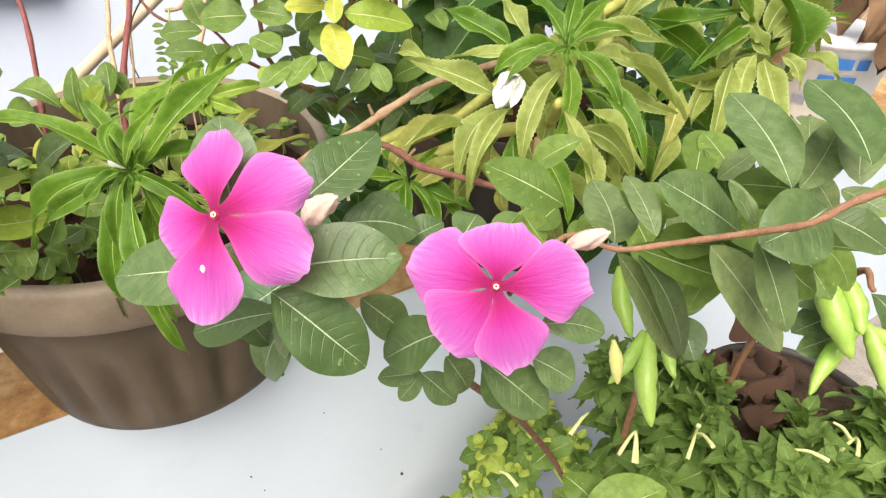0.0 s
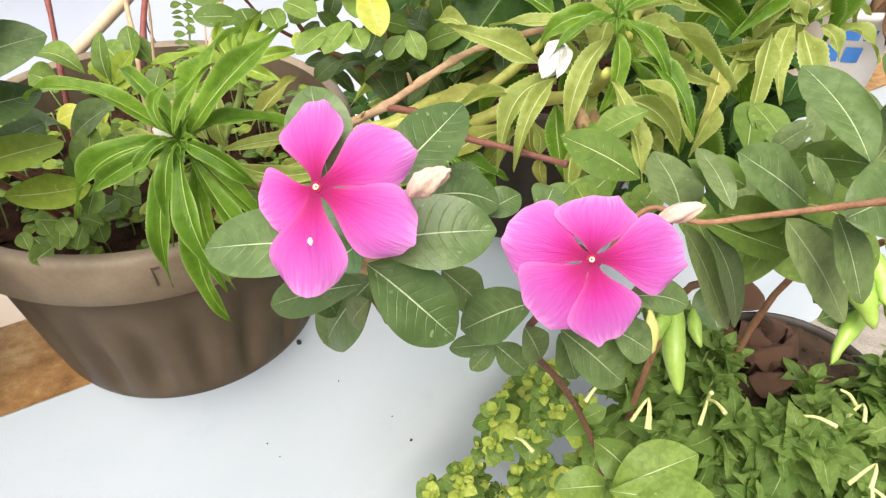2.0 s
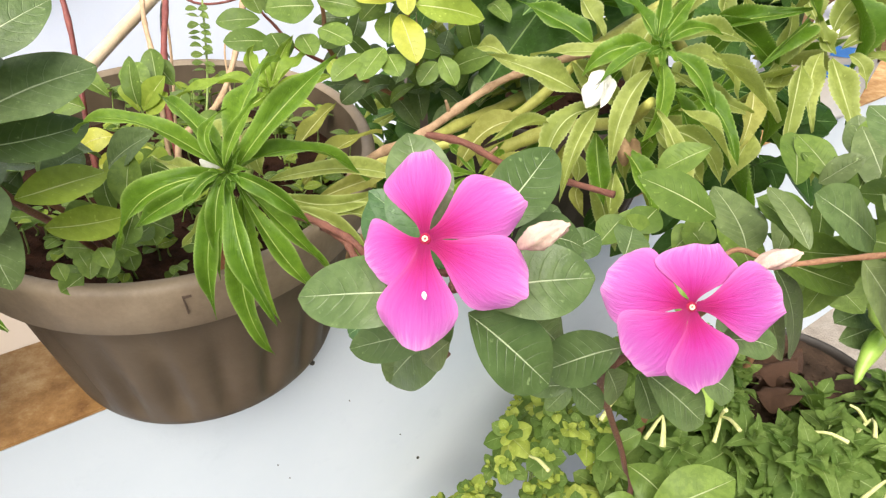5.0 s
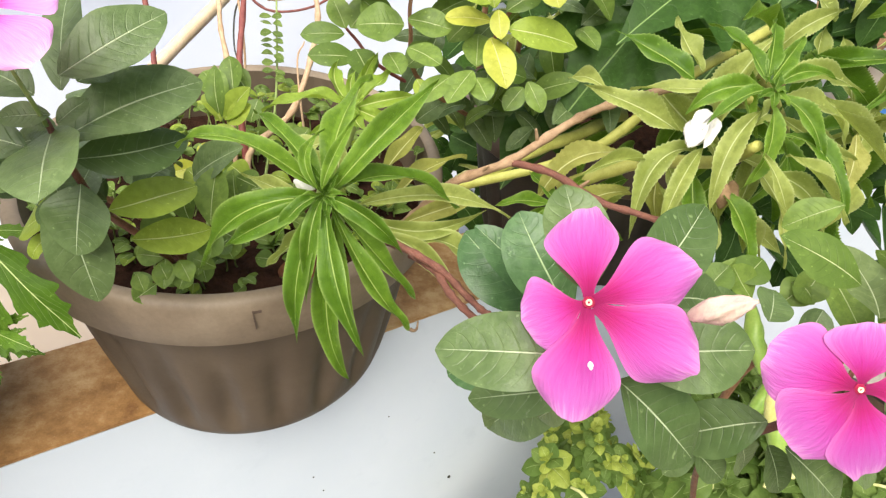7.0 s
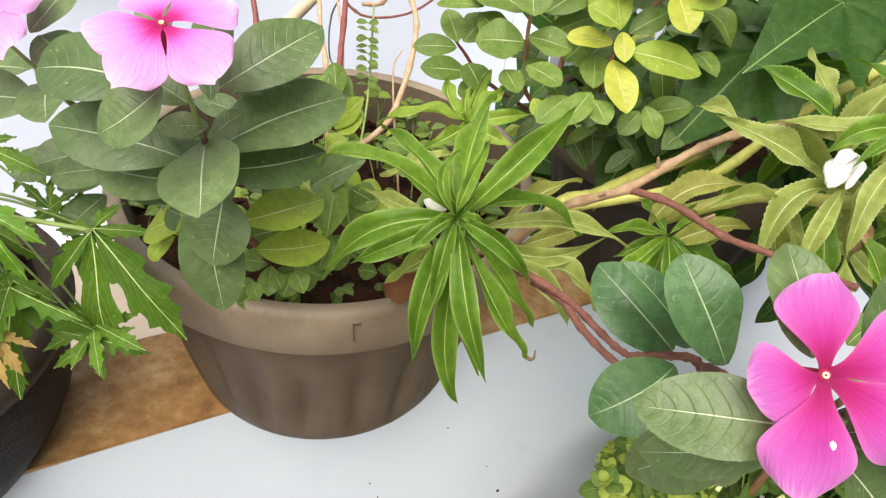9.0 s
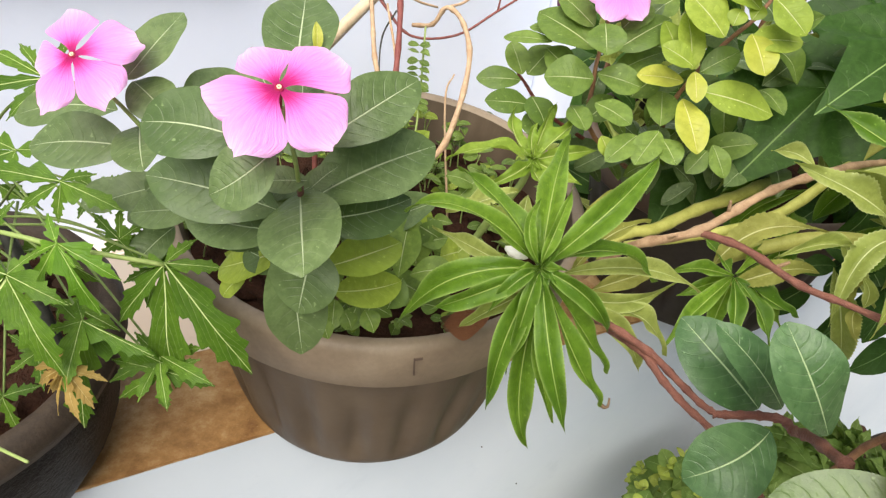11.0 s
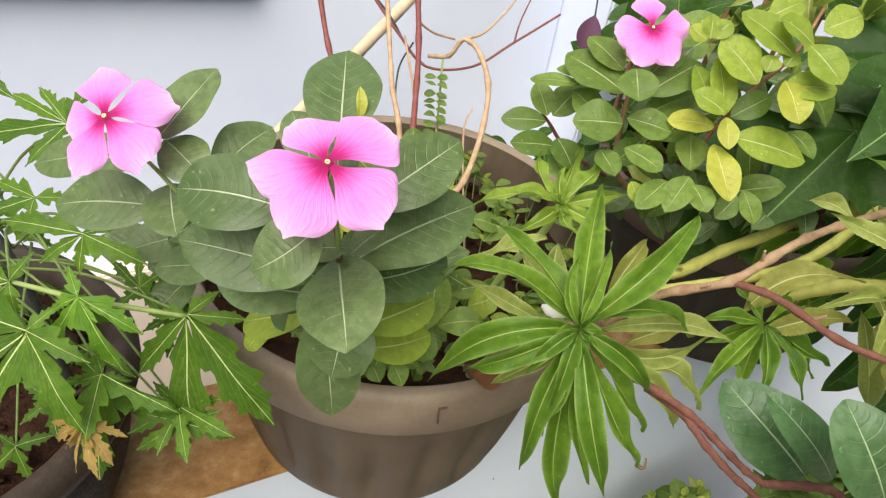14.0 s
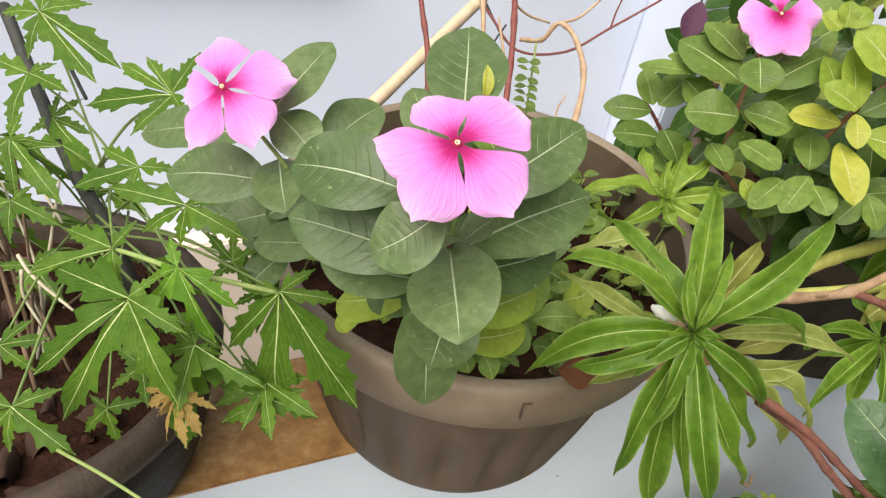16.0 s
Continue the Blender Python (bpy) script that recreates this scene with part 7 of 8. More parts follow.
tube("stalk", [(-0.386, 0.278, 0.745), (-0.403, 0.279, 0.746), (-0.422, 0.281, 0.745)], 0.0016, 0.0012, STEM_GREEN, lobed, sides=8)
for pts in ([(-0.527, 0.337, 0.746), (-0.511, 0.331, 0.736), (-0.488, 0.320, 0.716)], [(-0.501, 0.297, 0.705), (-0.489, 0.292, 0.696), (-0.463, 0.287, 0.684)], [(-0.505, 0.300, 0.69), (-0.506, 0.297, 0.672), (-0.497, 0.295, 0.652)]):
    tube("straw", pts, 0.0011, 0.0009, STRAW, lobed, "pale dry straw", sides=6)
fill = random.Random(57)
for k in range(12):
    c = Vector((fill.uniform(-0.58, -0.42), fill.uniform(0.315, 0.38), fill.uniform(0.625, 0.76)))
    turn0 = fill.uniform(0, 6.28)
    tips = []
    for q in range(5):
        a = turn0 + 1.1 * q
        tips.append(Vector((math.cos(a), -0.55 * math.sin(a) - 0.15, 0.65 * math.sin(a) - 0.25)) * fill.uniform(0.026, 0.044))
    hang("leaf", lobed_leaf("lobed_blade", PALMATE, (0, 0, 0), tips, 60 + k), lobed, Matrix.Translation(c))
tube("stalk", [(-0.44, 0.215, 0.69), (-0.408, 0.201, 0.698), (-0.37, 0.188, 0.712), (-0.34, 0.178, 0.72)], 0.0009, 0.0007, STEM_GREEN, lobed, sides=6)
for k in range(11):
    low = Vector((fill.uniform(-0.545, -0.495), fill.uniform(0.285, 0.325), 0.60))
    top = Vector((fill.uniform(-0.605, -0.525), fill.uniform(0.335, 0.372), fill.uniform(0.675, 0.745)))
    mid = (low + top) / 2 + Vector((fill.uniform(-0.008, 0.008), 0.006, fill.uniform(-0.004, 0.008)))
    tube("dry_stick", [low, mid, top], fill.uniform(0.0010, 0.0019), 0.0008, STICK if k % 3 else STRAW, lobed, "dry brown stick", sides=6, seed=k)
DRY_LOBED = lobed_leaf("dry_blade", DRYLEAF, (0, 0, 0), [(-0.7, 0.3, -0.5), (-0.3, 0.8, -0.6), (0.1, 1.0, -0.7), (0.5, 0.8, -0.5), (0.7, 0.3, -0.4)], 4)
bag_litter = thing("leaf_litter", "brown dead leaves and twigs on the grow bag soil", "litter", (-0.56, 0.30, LEDGE + 0.1))
bag_litter.matrix_basis = Matrix.Identity(4)
BAG_LITTER = kinds("litter_blade", LITTER, oval, nu=6, nv=10, wave=3.5, across=1.4)
for k in range(46):
    a, q = fill.uniform(0, 6.28), 0.125 * math.sqrt(fill.random())
    p = Vector((-0.560 + q * math.cos(a), 0.300 + q * math.sin(a), 0.598 + fill.uniform(0, 0.008)))
    d = Vector((fill.uniform(-1, 1), fill.uniform(-1, 1), fill.uniform(0, 0.5))).normalized()
    ln = fill.uniform(0.014, 0.034)
    hang("dead_leaf", fill.choice(BAG_LITTER), bag_litter, leaf_pose(p, p + d * ln, ln * 0.55, fill.uniform(-0.8, 0.8), Vector((0, 0, 1))))
for k in range(16):
    a, q = fill.uniform(0, 6.28), 0.11 * math.sqrt(fill.random())
    p = Vector((-0.560 + q * math.cos(a), 0.300 + q * math.sin(a), 0.602))
    d = Vector((fill.uniform(-1, 1), fill.uniform(-1, 1), fill.uniform(0.0, 0.35))).normalized() * fill.uniform(0.03, 0.06)
    tube("twig", [p, p + d * 0.5 + Vector((0, 0, 0.004)), p + d], 0.0013, 0.0007, STICK if k % 3 else STRAW, bag_litter, sides=6, seed=k)
withered = thing("withered_leaf", "withered yellow-brown leaf hanging over the bag rim", "dead leaf", (-0.374, 0.243, 0.681))
withered.matrix_basis = Matrix.Identity(4)
hang("blade", DRY_LOBED, withered, leaf_pose((-0.374, 0.247, 0.692), (-0.365, 0.228, 0.680), 0.022, 0.1, FACING, 0.024))
hang("blade", DRY_LOBED, withered, leaf_pose((-0.376, 0.249, 0.692), (-0.392, 0.238, 0.681), 0.020, -0.2, FACING, 0.022))

# ---------------------------------------------------------------- dark leafy shrub behind the second pot
shrub = thing("leafy_shrub", "dense dark green shrub with large lobed leaves behind the pots", "shrub", tuple(on(0.55, 0.75, GROUND_Z)))
shrub.matrix_basis = Matrix.Identity(4)
for c, t in (((0.030, 0.485, 0.83), (-0.024, 0.437, 0.772)), ((0.06, 0.47, 0.87), (0.002, 0.42, 0.842)), ((0.10, 0.60, 0.86), (0.05, 0.54, 0.80)), ((0.16, 0.62, 0.80), (0.10, 0.56, 0.74)),
             ((0.02, 0.56, 0.78), (-0.03, 0.50, 0.73)), ((0.22, 0.66, 0.88), (0.17, 0.60, 0.83)), ((-0.02, 0.52, 0.75), (-0.05, 0.47, 0.70))):
    ln = (Vector(t) - Vector(c)).length
    hang("leaf", DARK_LOBED, shrub, leaf_pose(c, t, ln, 0.1, FACING, ln), "large dark lobed leaf")
rnd = random.Random(61)
places = []
for k in range(330):
    p = on(rnd.uniform(0.36, 0.80), rnd.uniform(0.62, 0.95), rnd.uniform(0.50, 0.92))
    d = Vector((rnd.uniform(-1, 1), rnd.uniform(-1, 0.2), rnd.uniform(-0.9, 0.5))).normalized()
    ln = rnd.uniform(0.035, 0.075)
    places.append((p, p + d * ln, ln * rnd.uniform(0.45, 0.7), rnd.uniform(-0.5, 0.5)))
for k in range(170):
    p = on(rnd.uniform(0.12, 0.5), rnd.uniform(0.63, 0.82), rnd.uniform(0.42, 0.70))
    d = Vector((rnd.uniform(-1, 1), rnd.uniform(-1, 0.2), rnd.uniform(-0.7, 0.6))).normalized()
    ln = rnd.uniform(0.03, 0.06)
    places.append((p, p + d * ln, ln * rnd.uniform(0.45, 0.7), rnd.uniform(-0.5, 0.5)))
for k in range(150):
    p = Vector((rnd.uniform(0.15, 0.30), rnd.uniform(0.50, 0.76), rnd.uniform(0.61, 0.76)))
    d = Vector((rnd.uniform(-1, 1), rnd.uniform(-1, 0.2), rnd.uniform(-0.9, 0.4))).normalized()
    ln = rnd.uniform(0.035, 0.065)
    places.append((p, p + d * ln, ln * rnd.uniform(0.4, 0.6), rnd.uniform(-0.5, 0.5)))
for k in range(70):
    p = Vector((rnd.uniform(0.26, 0.44), rnd.uniform(0.82, 0.93), rnd.uniform(0.71, 0.85)))
    d = Vector((rnd.uniform(-1, 1), rnd.uniform(-1, 0.2), rnd.uniform(-0.9, 0.4))).normalized()
    ln = rnd.uniform(0.045, 0.08)
    places.append((p, p + d * ln, ln * rnd.uniform(0.45, 0.65), rnd.uniform(-0.5, 0.5)))
places = [q for q in places if q[0].dot(U) > (0.36 + (q[0].dot(N) - 0.63) * 0.8 if q[0].z > 0.60 else 0.26)]
foliage("crown", shrub, places, kinds("shrub_blade", DARKLEAF, oval, nu=4, nv=8), DARKLEAF)
places = []
for k in range(130):
    p = on(rnd.uniform(0.36, 0.75), rnd.uniform(0.60, 0.75), rnd.uniform(0.56, 0.90))
    d = Vector((rnd.uniform(-1, 1), rnd.uniform(-1, 0.1), rnd.uniform(-1.0, 0.3))).normalized()
    ln = rnd.uniform(0.05, 0.085)
    places.append((p, p + d * ln, ln * rnd.uniform(0.18, 0.26), rnd.uniform(-0.5, 0.5)))
places = [q for q in places if q[0].dot(U) > (0.36 + (q[0].dot(N) - 0.63) * 0.8 if q[0].z > 0.60 else 0.26)]
foliage("crown", shrub, places, PALE_LEAVES, BALSAM_PALE)
for k in range(6):
    s = 0.42 + 0.06 * k
    tube("trunk", [on(s, 0.72, GROUND_Z), on(s + 0.02, 0.72, 0.4), on(s - 0.03, 0.66, 0.9)], 0.005, 0.003, STEM_BROWN, shrub, seed=k)

# ---------------------------------------------------------------- plants on the ground
def ground_bush(label, domes, shoots, size, meshes, tips, aspect, seed):
    """Leafy shoots over low domes: each shoot carries rings of leaves, small at the tip and larger below."""
    b = thing("ground_bush", label, "bush", (domes[0][0][0], domes[0][0][1], GROUND_Z))
    b.matrix_basis = Matrix.Identity(4)
    r = random.Random(seed)
    weights = [d[1][0] for d in domes]
    for _ in range(shoots):
        c, rad = r.choices(domes, weights)[0]
        while True:
            d = Vector((r.gauss(0, 1), r.gauss(0, 1), r.gauss(0.4, 1))).normalized()
            if d.z > -0.15:
                break
        q = r.uniform(0.80, 1.08)
        top = Vector(c) + Vector((d.x * rad[0], d.y * rad[1], d.z * rad[2])) * q
        axis = (d * 0.8 + Vector((r.uniform(-0.2, 0.2), -0.15, 0.75))).normalized()
        side = axis.cross(Vector((0.3, 1, 0.2))).normalized()
        other = axis.cross(side)
        big = size * r.uniform(0.75, 1.25)
        turn0 = r.uniform(0, 6.28)
        for drop, count, grow, rise in ((0.0, 3, 0.42, 1.0), (0.25, 4, 0.74, 0.45), (0.62, 5, 1.0, 0.05), (1.1, 4, 1.1, -0.2)):
            turn0 += 0.6
            base = top - axis * drop * big
            for k in range(count):
                a = turn0 + 6.283 * k / count + r.uniform(-0.35, 0.35)
                out = (side * math.cos(a) + other * math.sin(a) + axis * (rise + r.uniform(-0.2, 0.2))).normalized()
                ln = big * grow * r.uniform(0.8, 1.15)
                hang("leaf", r.choice(tips if drop == 0.0 else meshes), b, leaf_pose(base, base + out * ln, ln * aspect * r.uniform(0.85, 1.1), r.uniform(-0.3, 0.3), axis))
        tube("stem", [top - axis * big * 1.5, top - axis * big * 0.6, top], 0.0016, 0.0010, STEM_GREEN, b, sides=5, seed=r.randint(0, 99))
    for c, rad in domes:
        for _ in range(4):
            tube("stem", [(c[0] + r.uniform(-0.02, 0.02), c[1] + r.uniform(-0.02, 0.02), GROUND_Z - 0.005), (c[0] + r.uniform(-0.02, 0.02), c[1], c[2] * 0.6), (c[0] + r.uniform(-0.6, 0.6) * rad[0], c[1] + r.uniform(-0.6, 0.6) * rad[1], c[2] + rad[2] * 0.5)], 0.003, 0.0014, STEM_GREEN, b, sides=6, seed=r.randint(0, 99))
    return b


lime = ground_bush("low bush of small lime-green leaves at the wall foot", [((0.115, 0.50, 0.285), (0.085, 0.06, 0.085)), ((0.128, 0.59, 0.265), (0.045, 0.035, 0.055)), ((0.03, 0.47, 0.185), (0.06, 0.04, 0.07)), ((0.15, 0.44, 0.25), (0.07, 0.05, 0.08))], 54, 0.026, LIME_LEAVES[:3] + BUSH_ROUND, LIME_LEAVES, 0.80, 71)
green = ground_bush("green garden bush with pointed heart-shaped leaves", [((0.27, 0.49, 0.30), (0.10, 0.08, 0.11)), ((0.39, 0.46, 0.32), (0.11, 0.08, 0.10)), ((0.30, 0.38, 0.25), (0.12, 0.08, 0.09)), ((0.52, 0.46, 0.36), (0.10, 0.08, 0.10)), ((0.25, 0.56, 0.37), (0.06, 0.04, 0.09)), ((0.44, 0.37, 0.29), (0.11, 0.07, 0.09)), ((0.40, 0.44, 0.375), (0.07, 0.04, 0.05)), ((0.295, 0.53, 0.36), (0.045, 0.04, 0.07))], 98, 0.055, BUSH_LEAVES, BUSH_LEAVES, 0.60, 72)
rnd = random.Random(73)
for k, (x, y, z, n) in enumerate([(0.162, 0.470, 0.430, 1), (0.210, 0.456, 0.422, 3), (0.271, 0.455, 0.425, 3), (0.366, 0.441, 0.422, 1), (0.417, 0.470, 0.432, 1), (0.434, 0.454, 0.429, 2), (0.409, 0.380, 0.428, 2), (0.392, 0.355, 0.426, 2), (0.074, 0.440, 0.370, 1)]):
    for q in range(n):
        d = Vector((rnd.uniform(-0.8, 0.8), rnd.uniform(-0.7, -0.1), rnd.uniform(-0.8, 0.4))).normalized()
        p = Vector((x, y, z))
        tube("flower_tube", [p, p + d * 0.014 + Vector((0, 0, 0.004)), p + d * 0.032], 0.0013, 0.0024, CREAM_TUBE, green, "pale cream tubular flower", sides=8, seed=k * 5 + q)

FALLEN = kinds("fallen_blade", LITTER, oval, nu=6, nv=12, wave=3.5, across=1.4)
far_planter = flower_pot("plant_pot", (0.435, 0.565, GROUND_Z), 0.36 - GROUND_Z, 0.09, 0.115, "tall dark brown planter standing on the ground", PLANTER_DARK, PLANTER_DARK, flutes=0)
soil_disc((0.435, 0.565, 0.348), 0.108, 11, "dry dark brown soil in the tall planter", 0.008, GROUND_DARK)

# ---------------------------------------------------------------- fleshy shrub between
pods = thing("fleshy_shrub", "shrub with shiny fleshy light green pods", "shrub", (0.2, 0.36, GROUND_Z))
pods.matrix_basis = Matrix.Identity(4)
tube("stem", [(0.24, 0.56, GROUND_Z), (0.22, 0.50, 0.45), (0.185, 0.38, 0.64), (0.165, 0.35, 0.662)], 0.005, 0.002, STEM_BROWN, pods)
tube("stem", [(0.34, 0.58, GROUND_Z), (0.34, 0.54, 0.45), (0.325, 0.42, 0.65), (0.315, 0.378, 0.667)], 0.005, 0.002, STEM_BROWN, pods)
spindle("pod", (0.151, 0.350, 0.644), (0.150, 0.302, 0.599), 0.0077, FLESHY_PLAIN, pods, "shiny light green pod", 0.06, 0)
spindle("pod", (0.147, 0.350, 0.643), (0.120, 0.318, 0.622), 0.0053, FLESHY_PLAIN, pods, "shiny light green pod", -0.06, 1)
spindle("pod", (0.318, 0.375, 0.641), (0.270, 0.333, 0.605), 0.0066, FLESHY_PLAIN, pods, "shiny light green pod", 0.06, 2)
spindle("pod", (0.318, 0.375, 0.641), (0.329, 0.330, 0.602), 0.0070, FLESHY_PLAIN, pods, "shiny light green pod", -0.06, 3)
spindle("pod", (0.278, 0.385, 0.677), (0.292, 0.339, 0.635), 0.0097, FLESHY_PLAIN, pods, "shiny light green pod", 0.06, 4)
spindle("pod", (0.292, 0.386, 0.677), (0.298, 0.348, 0.650), 0.0079, FLESHY_PLAIN, pods, "shiny light green pod", -0.06, 5)
spindle("pod", (0.131, 0.384, 0.674), (0.137, 0.343, 0.642), 0.0064, FLESHY_PLAIN, pods, "shiny light green pod", 0.06, 6)
spindle("pod", (0.320, 0.373, 0.637), (0.341, 0.348, 0.629), 0.0066, FLESHY_PLAIN, pods, "shiny light green pod", -0.06, 7)
spindle("pod", (0.172, 0.365, 0.624), (0.173, 0.337, 0.611), 0.0048, FLESHY_PLAIN, pods, "shiny light green pod", 0.06, 8)
PODLEAVES = [
    (0.310, 0.395, 0.629, 0.270, 0.378, 0.624, 0.0260),
    (0.315, 0.388, 0.618, 0.274, 0.371, 0.613, 0.0260),
    (0.301, 0.404, 0.643, 0.269, 0.390, 0.642, 0.0260),
    (0.188, 0.392, 0.624, 0.198, 0.365, 0.603, 0.0260),
    (0.336, 0.405, 0.645, 0.343, 0.377, 0.623, 0.0260),
    (0.204, 0.412, 0.654, 0.183, 0.383, 0.631, 0.0260),
]
leaf_parts(pods, PODLEAVES, VINCA_LEAVES, 25, 0.3)
spindle("flower_bud", (0.107, 0.292, 0.683), (0.113, 0.284, 0.655), 0.004, TUBE_YELLOW, pods, "yellow tubular flower", 0.06, 8)

# ---------------------------------------------------------------- tub and dry stalks at the end of the ledge
tub = thing("paint_tub", "white plastic tub with blue print standing on the ledge", "tub", tuple(on(1.24, 0.57, LEDGE)))
v, f = lathe([(0.0, 0.0), (0.088, 0.0), (0.092, 0.006), (0.104, 0.15), (0.108, 0.152), (0.108, 0.162), (0.100, 0.164), (0.0, 0.160)], 48)
hang("body", mesh_from("body", v, f, PAINT_TIN), tub)


def print_bar(parent, a0, a1, z0, z1, r, material):
    verts, n = [], 8
    for i in range(n + 1):
        a = radians(a0 + (a1 - a0) * i / n)
        for z in (z0, z1):
            rr = r + 0.08 * (z - 0.0) + 0.0012
            verts.append((rr * math.cos(a), rr * math.sin(a), z))
    faces = [(2 * i, 2 * i + 2, 2 * i + 3, 2 * i + 1) for i in range(n)]
    hang("print", mesh_from("print", verts, faces, material, smooth=False), parent)


for a0, a1, z0, z1, mt in ((-112, -92, 0.118, 0.136, PRINT_BLUE), (-88, -76, 0.118, 0.136, PRINT_BLUE), (-118, -104, 0.080, 0.106, PRINT_BLUE), (-100, -84, 0.080, 0.106, PRINT_BLUE), (-150, -138, 0.050, 0.064, PRINT_GREY), (-134, -122, 0.050, 0.064, PRINT_GREY)):
    print_bar(tub, a0, a1, z0, z1, 0.093, mt)

SHEATHS = kinds("sheath_blade", DRY_SHEATH, oval, nu=6, nv=14, wave=2.5, across=0.6)
stalks = thing("dry_stalk_bundle", "bundle of dry brown stalks standing behind the ledge", "stalks", tuple(on(1.65, 0.75, GROUND_Z)))
stalks.matrix_basis = Matrix.Identity(4)
rnd = random.Random(81)
for k in range(46):
    b = on(1.62 + rnd.uniform(-0.14, 0.14), 0.76 + rnd.uniform(-0.07, 0.07), GROUND_Z)
    t = b + Vector((rnd.uniform(-0.16, 0.10), rnd.uniform(-0.10, 0.10), rnd.uniform(0.55, 0.95) - GROUND_Z))
    tube("stalk", [b, (b + t) / 2 + Vector((rnd.uniform(-0.03, 0.03), rnd.uniform(-0.03, 0.03), 0)), t], 0.006, 0.003, DRY_STALK, stalks, sides=6, seed=k)
for k in range(16):
    top = Vector((0.66 + rnd.uniform(-0.12, 0.16), 1.14 + rnd.uniform(-0.06, 0.06), 0.80 + rnd.uniform(-0.05, 0.06)))
    tip = top + Vector((rnd.uniform(-0.16, -0.02), rnd.uniform(-0.08, 0.02), rnd.uniform(-0.22, -0.12)))
    hang("dry_leaf", SHEATHS[k % 6], stalks, leaf_pose(top, tip, rnd.uniform(0.03, 0.06), rnd.uniform(-0.5, 0.5)), "broad papery brown dry leaf")
hanging = thing("purple_leaf_sprig", "dark purple leaf on a thin black stem", "leaf", (-0.137, 0.628, 0.835))
hanging.matrix_basis = Matrix.Identity(4)
hang("leaf", PURPLE_LEAVES[0], hanging, leaf_pose((-0.137, 0.628, 0.838), (-0.141, 0.614, 0.810), 0.020, 0.0))
tube("stem", [(-0.137, 0.628, 0.838), (-0.138, 0.64, 0.87), (-0.13, 0.68, 0.95)], 0.0008, 0.0008, STEM_DARK, hanging, sides=5)

# ---------------------------------------------------------------- inner leaves of the crowded plants
rnd = random.Random(91)
for k in range(12):
    p = Vector((rnd.uniform(0.035, 0.15), rnd.uniform(0.185, 0.25), rnd.uniform(0.785, 0.845)))
    d = Vector((rnd.uniform(-1, 1), rnd.uniform(-0.5, 0.2), rnd.uniform(-1, 0.5))).normalized()
    ln = rnd.uniform(0.022, 0.036)
    hang("leaf", rnd.choice(SMALL_LEAVES), front, leaf_pose(p, p + d * ln, ln * rnd.uniform(0.5, 0.62), rnd.uniform(-0.4, 0.4)))
for k in range(60):
    p = Vector((rnd.uniform(0.03, 0.22), rnd.uniform(0.43, 0.54), rnd.uniform(0.72, 0.87)))
    d = Vector((rnd.uniform(-1, 1), rnd.uniform(-0.8, 0.1), rnd.uniform(-1, 0.35))).normalized()
    ln = rnd.uniform(0.045, 0.075)
    hang("leaf", rnd.choice(PALE_LEAVES + BALSAM_LEAVES), balsam2, leaf_pose(p, p + d * ln, ln * rnd.uniform(0.18, 0.25), rnd.uniform(-0.5, 0.5)))
for k in range(90):
    p = Vector((rnd.uniform(-0.12, 0.04), rnd.uniform(0.465, 0.54), rnd.uniform(0.74, 0.875)))
    d = Vector((rnd.uniform(-1, 1), rnd.uniform(-0.8, 0.1), rnd.uniform(-0.8, 0.6))).normalized()
    ln = rnd.uniform(0.026, 0.040)
    hang("leaf", rnd.choice(SMALL_LEAVES[:3] + VINCA_LEAVES), back_vinca, leaf_pose(p, p + d * ln, ln * rnd.uniform(0.42, 0.54), rnd.uniform(-0.4, 0.4)))
for k in range(34):
    f = rnd.random()
    p = Vector((0.035 + 0.13 * f, 0.625 + 0.08 * f + rnd.uniform(-0.03, 0.05), rnd.uniform(0.815, 0.905)))
    d = Vector((rnd.uniform(-1, 1), rnd.uniform(-0.9, 0.1), rnd.uniform(-0.8, 0.6))).normalized()
    ln = rnd.uniform(0.032, 0.048)
    hang("leaf", rnd.choice(SMALL_LEAVES[:3] + LIME_VINCA[:3]), back_vinca, leaf_pose(p, p + d * ln, ln * rnd.uniform(0.42, 0.54), rnd.uniform(-0.4, 0.4)))
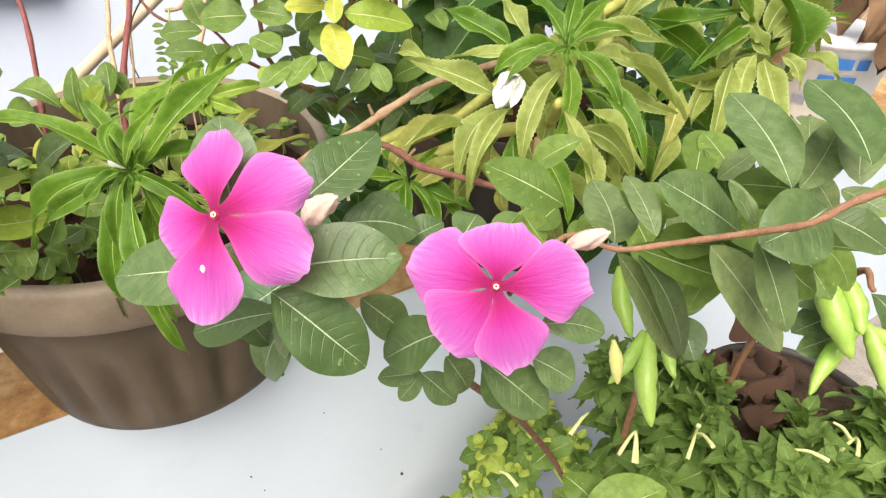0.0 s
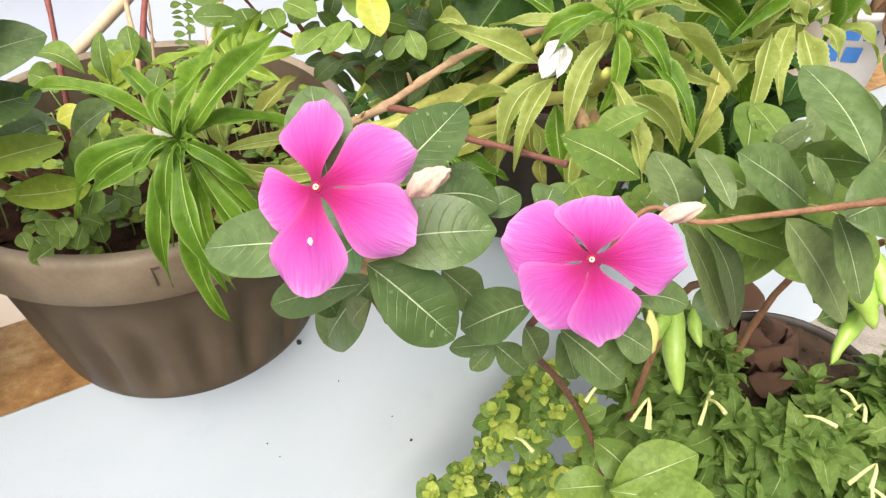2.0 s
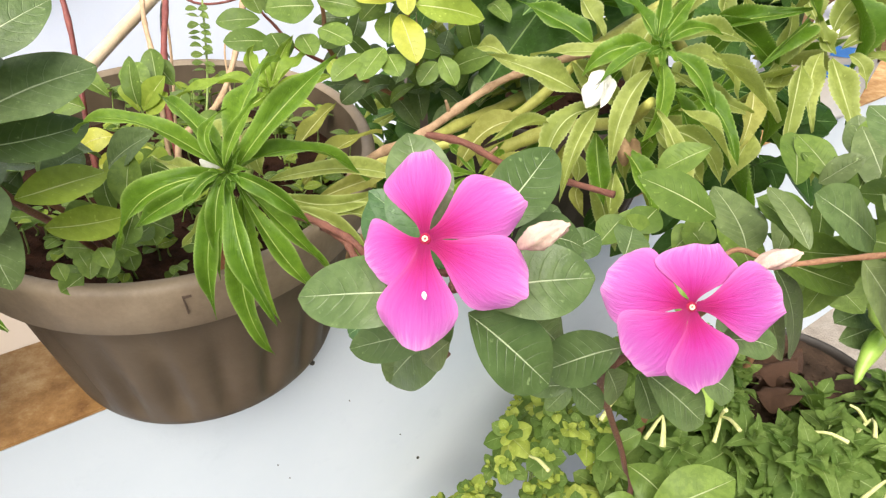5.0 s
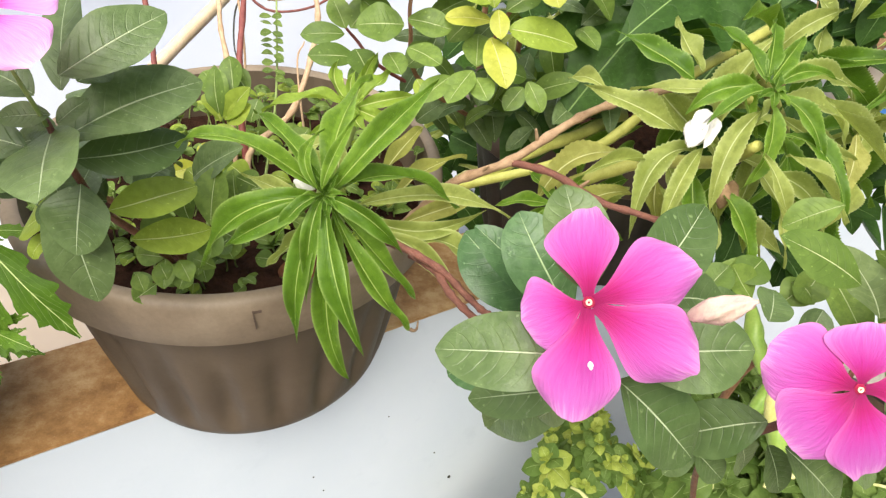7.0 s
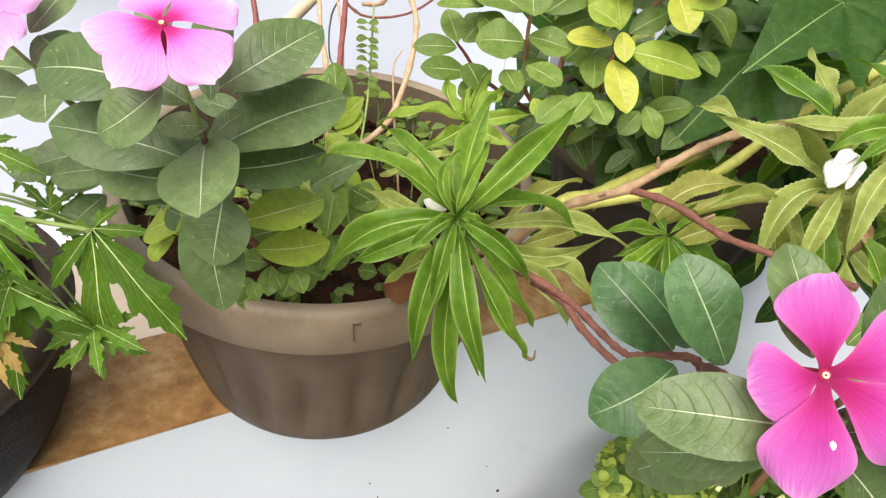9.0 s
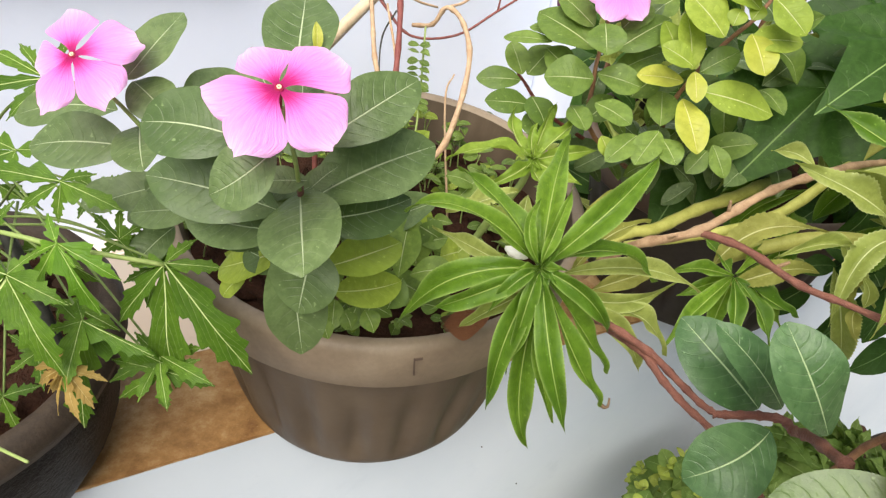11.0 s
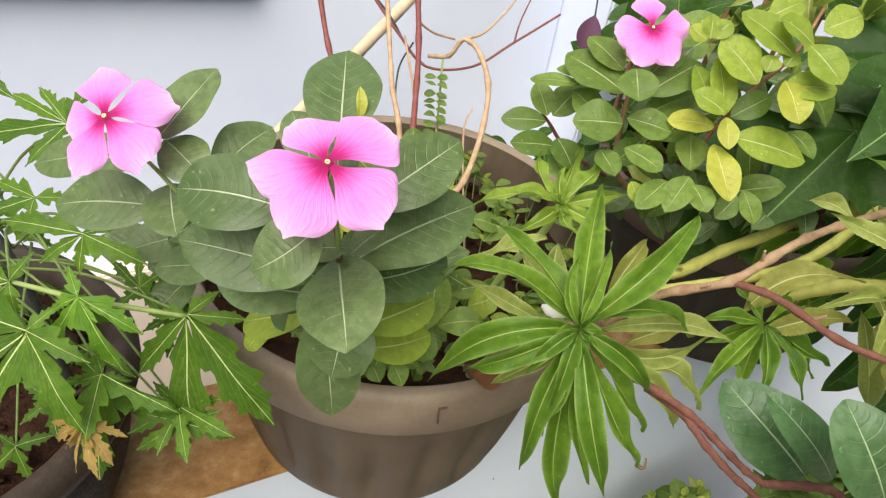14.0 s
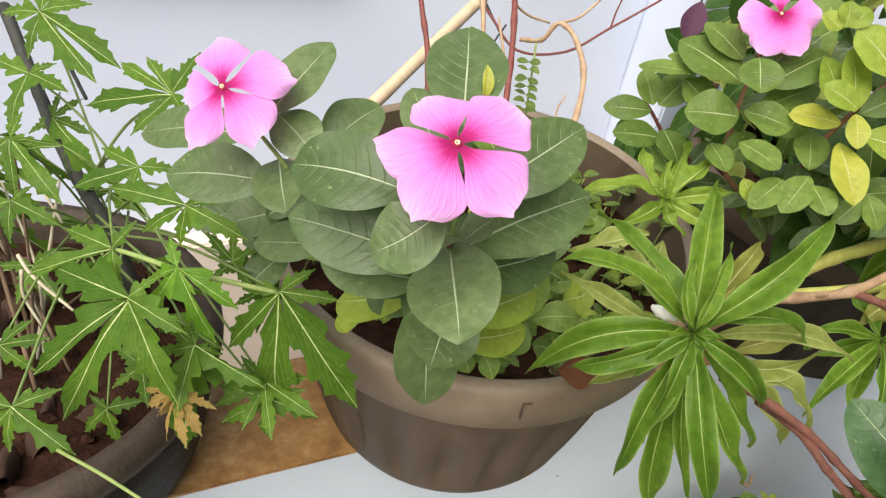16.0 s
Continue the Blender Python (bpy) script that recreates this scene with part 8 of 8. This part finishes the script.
for k in range(16):
    p = Vector((-0.275 + rnd.gauss(0, 0.030), 0.310 + rnd.gauss(0, 0.015), rnd.uniform(0.745, 0.80)))
    d = Vector((rnd.uniform(-1, 1), rnd.uniform(-0.6, 0.5), rnd.uniform(-0.5, 0.3))).normalized()
    ln = rnd.uniform(0.026, 0.042)
    hang("leaf", rnd.choice(VINCA_LEAVES), potted, leaf_pose(p, p + d * ln, ln * rnd.uniform(0.5, 0.62), rnd.uniform(-0.4, 0.4)))

# ---------------------------------------------------------------- specks on the white wall
wall = bpy.data.objects["wall_parapet"]
for k, (s, z, r) in enumerate(((0.306, 0.177, 0.0026), (0.157, 0.445, 0.0034), (0.274, 0.249, 0.0012), (0.107, 0.311, 0.0012), (0.119, 0.278, 0.001), (0.20, 0.36, 0.001))):
    bm = bmesh.new()
    bmesh.ops.create_icosphere(bm, subdivisions=1, radius=r)
    c = on(s, 0.4935, z)
    for v in bm.verts:
        v.co = Vector((v.co.x, v.co.y * 0.5, v.co.z * 1.3)) * (1 + 0.3 * noise.noise(v.co * 900)) + c
    part("speck", bm, STEM_DARK, wall, "small dark speck")

spindle("speck", (-0.0599, 0.1311, 0.8400), (-0.0594, 0.1299, 0.8383), 0.0007, WHITE_PETAL, front, "white speck of dust on a petal", 0.0, 9)

for k in range(30):
    a, q = rnd.uniform(1.6, 4.2), rnd.uniform(0.02, 0.10)
    p = Vector((q * math.cos(a), q * math.sin(a), 0.362 - GROUND_Z + rnd.uniform(0, 0.025)))
    d = Vector((rnd.uniform(-1, 1), rnd.uniform(-1, 1), rnd.uniform(0, 0.3))).normalized()
    hang("dead_leaf", rnd.choice(FALLEN), far_planter, leaf_pose(p, p + d * 0.05, 0.026, rnd.uniform(-0.6, 0.6), Vector((0, 0, 1))), "curled brown dead leaf")
tube("stem", [(-0.242, 0.629, 0.798), (-0.225, 0.64, 0.805), (-0.205, 0.66, 0.83), (-0.20, 0.67, 0.85)], 0.0013, 0.0008, STEM_TAN, canes, sides=6)
tube("stem", [(-0.282, 0.600, 0.815), (-0.268, 0.615, 0.803), (-0.25, 0.628, 0.797)], 0.0012, 0.0010, STEM_TAN, canes, sides=6)
tube("stem", [(-0.345, 0.67, 0.82), (-0.315, 0.655, 0.80), (-0.29, 0.64, 0.775), (-0.275, 0.633, 0.768)], 0.0010, 0.0009, STEM_DARK, canes, sides=6)
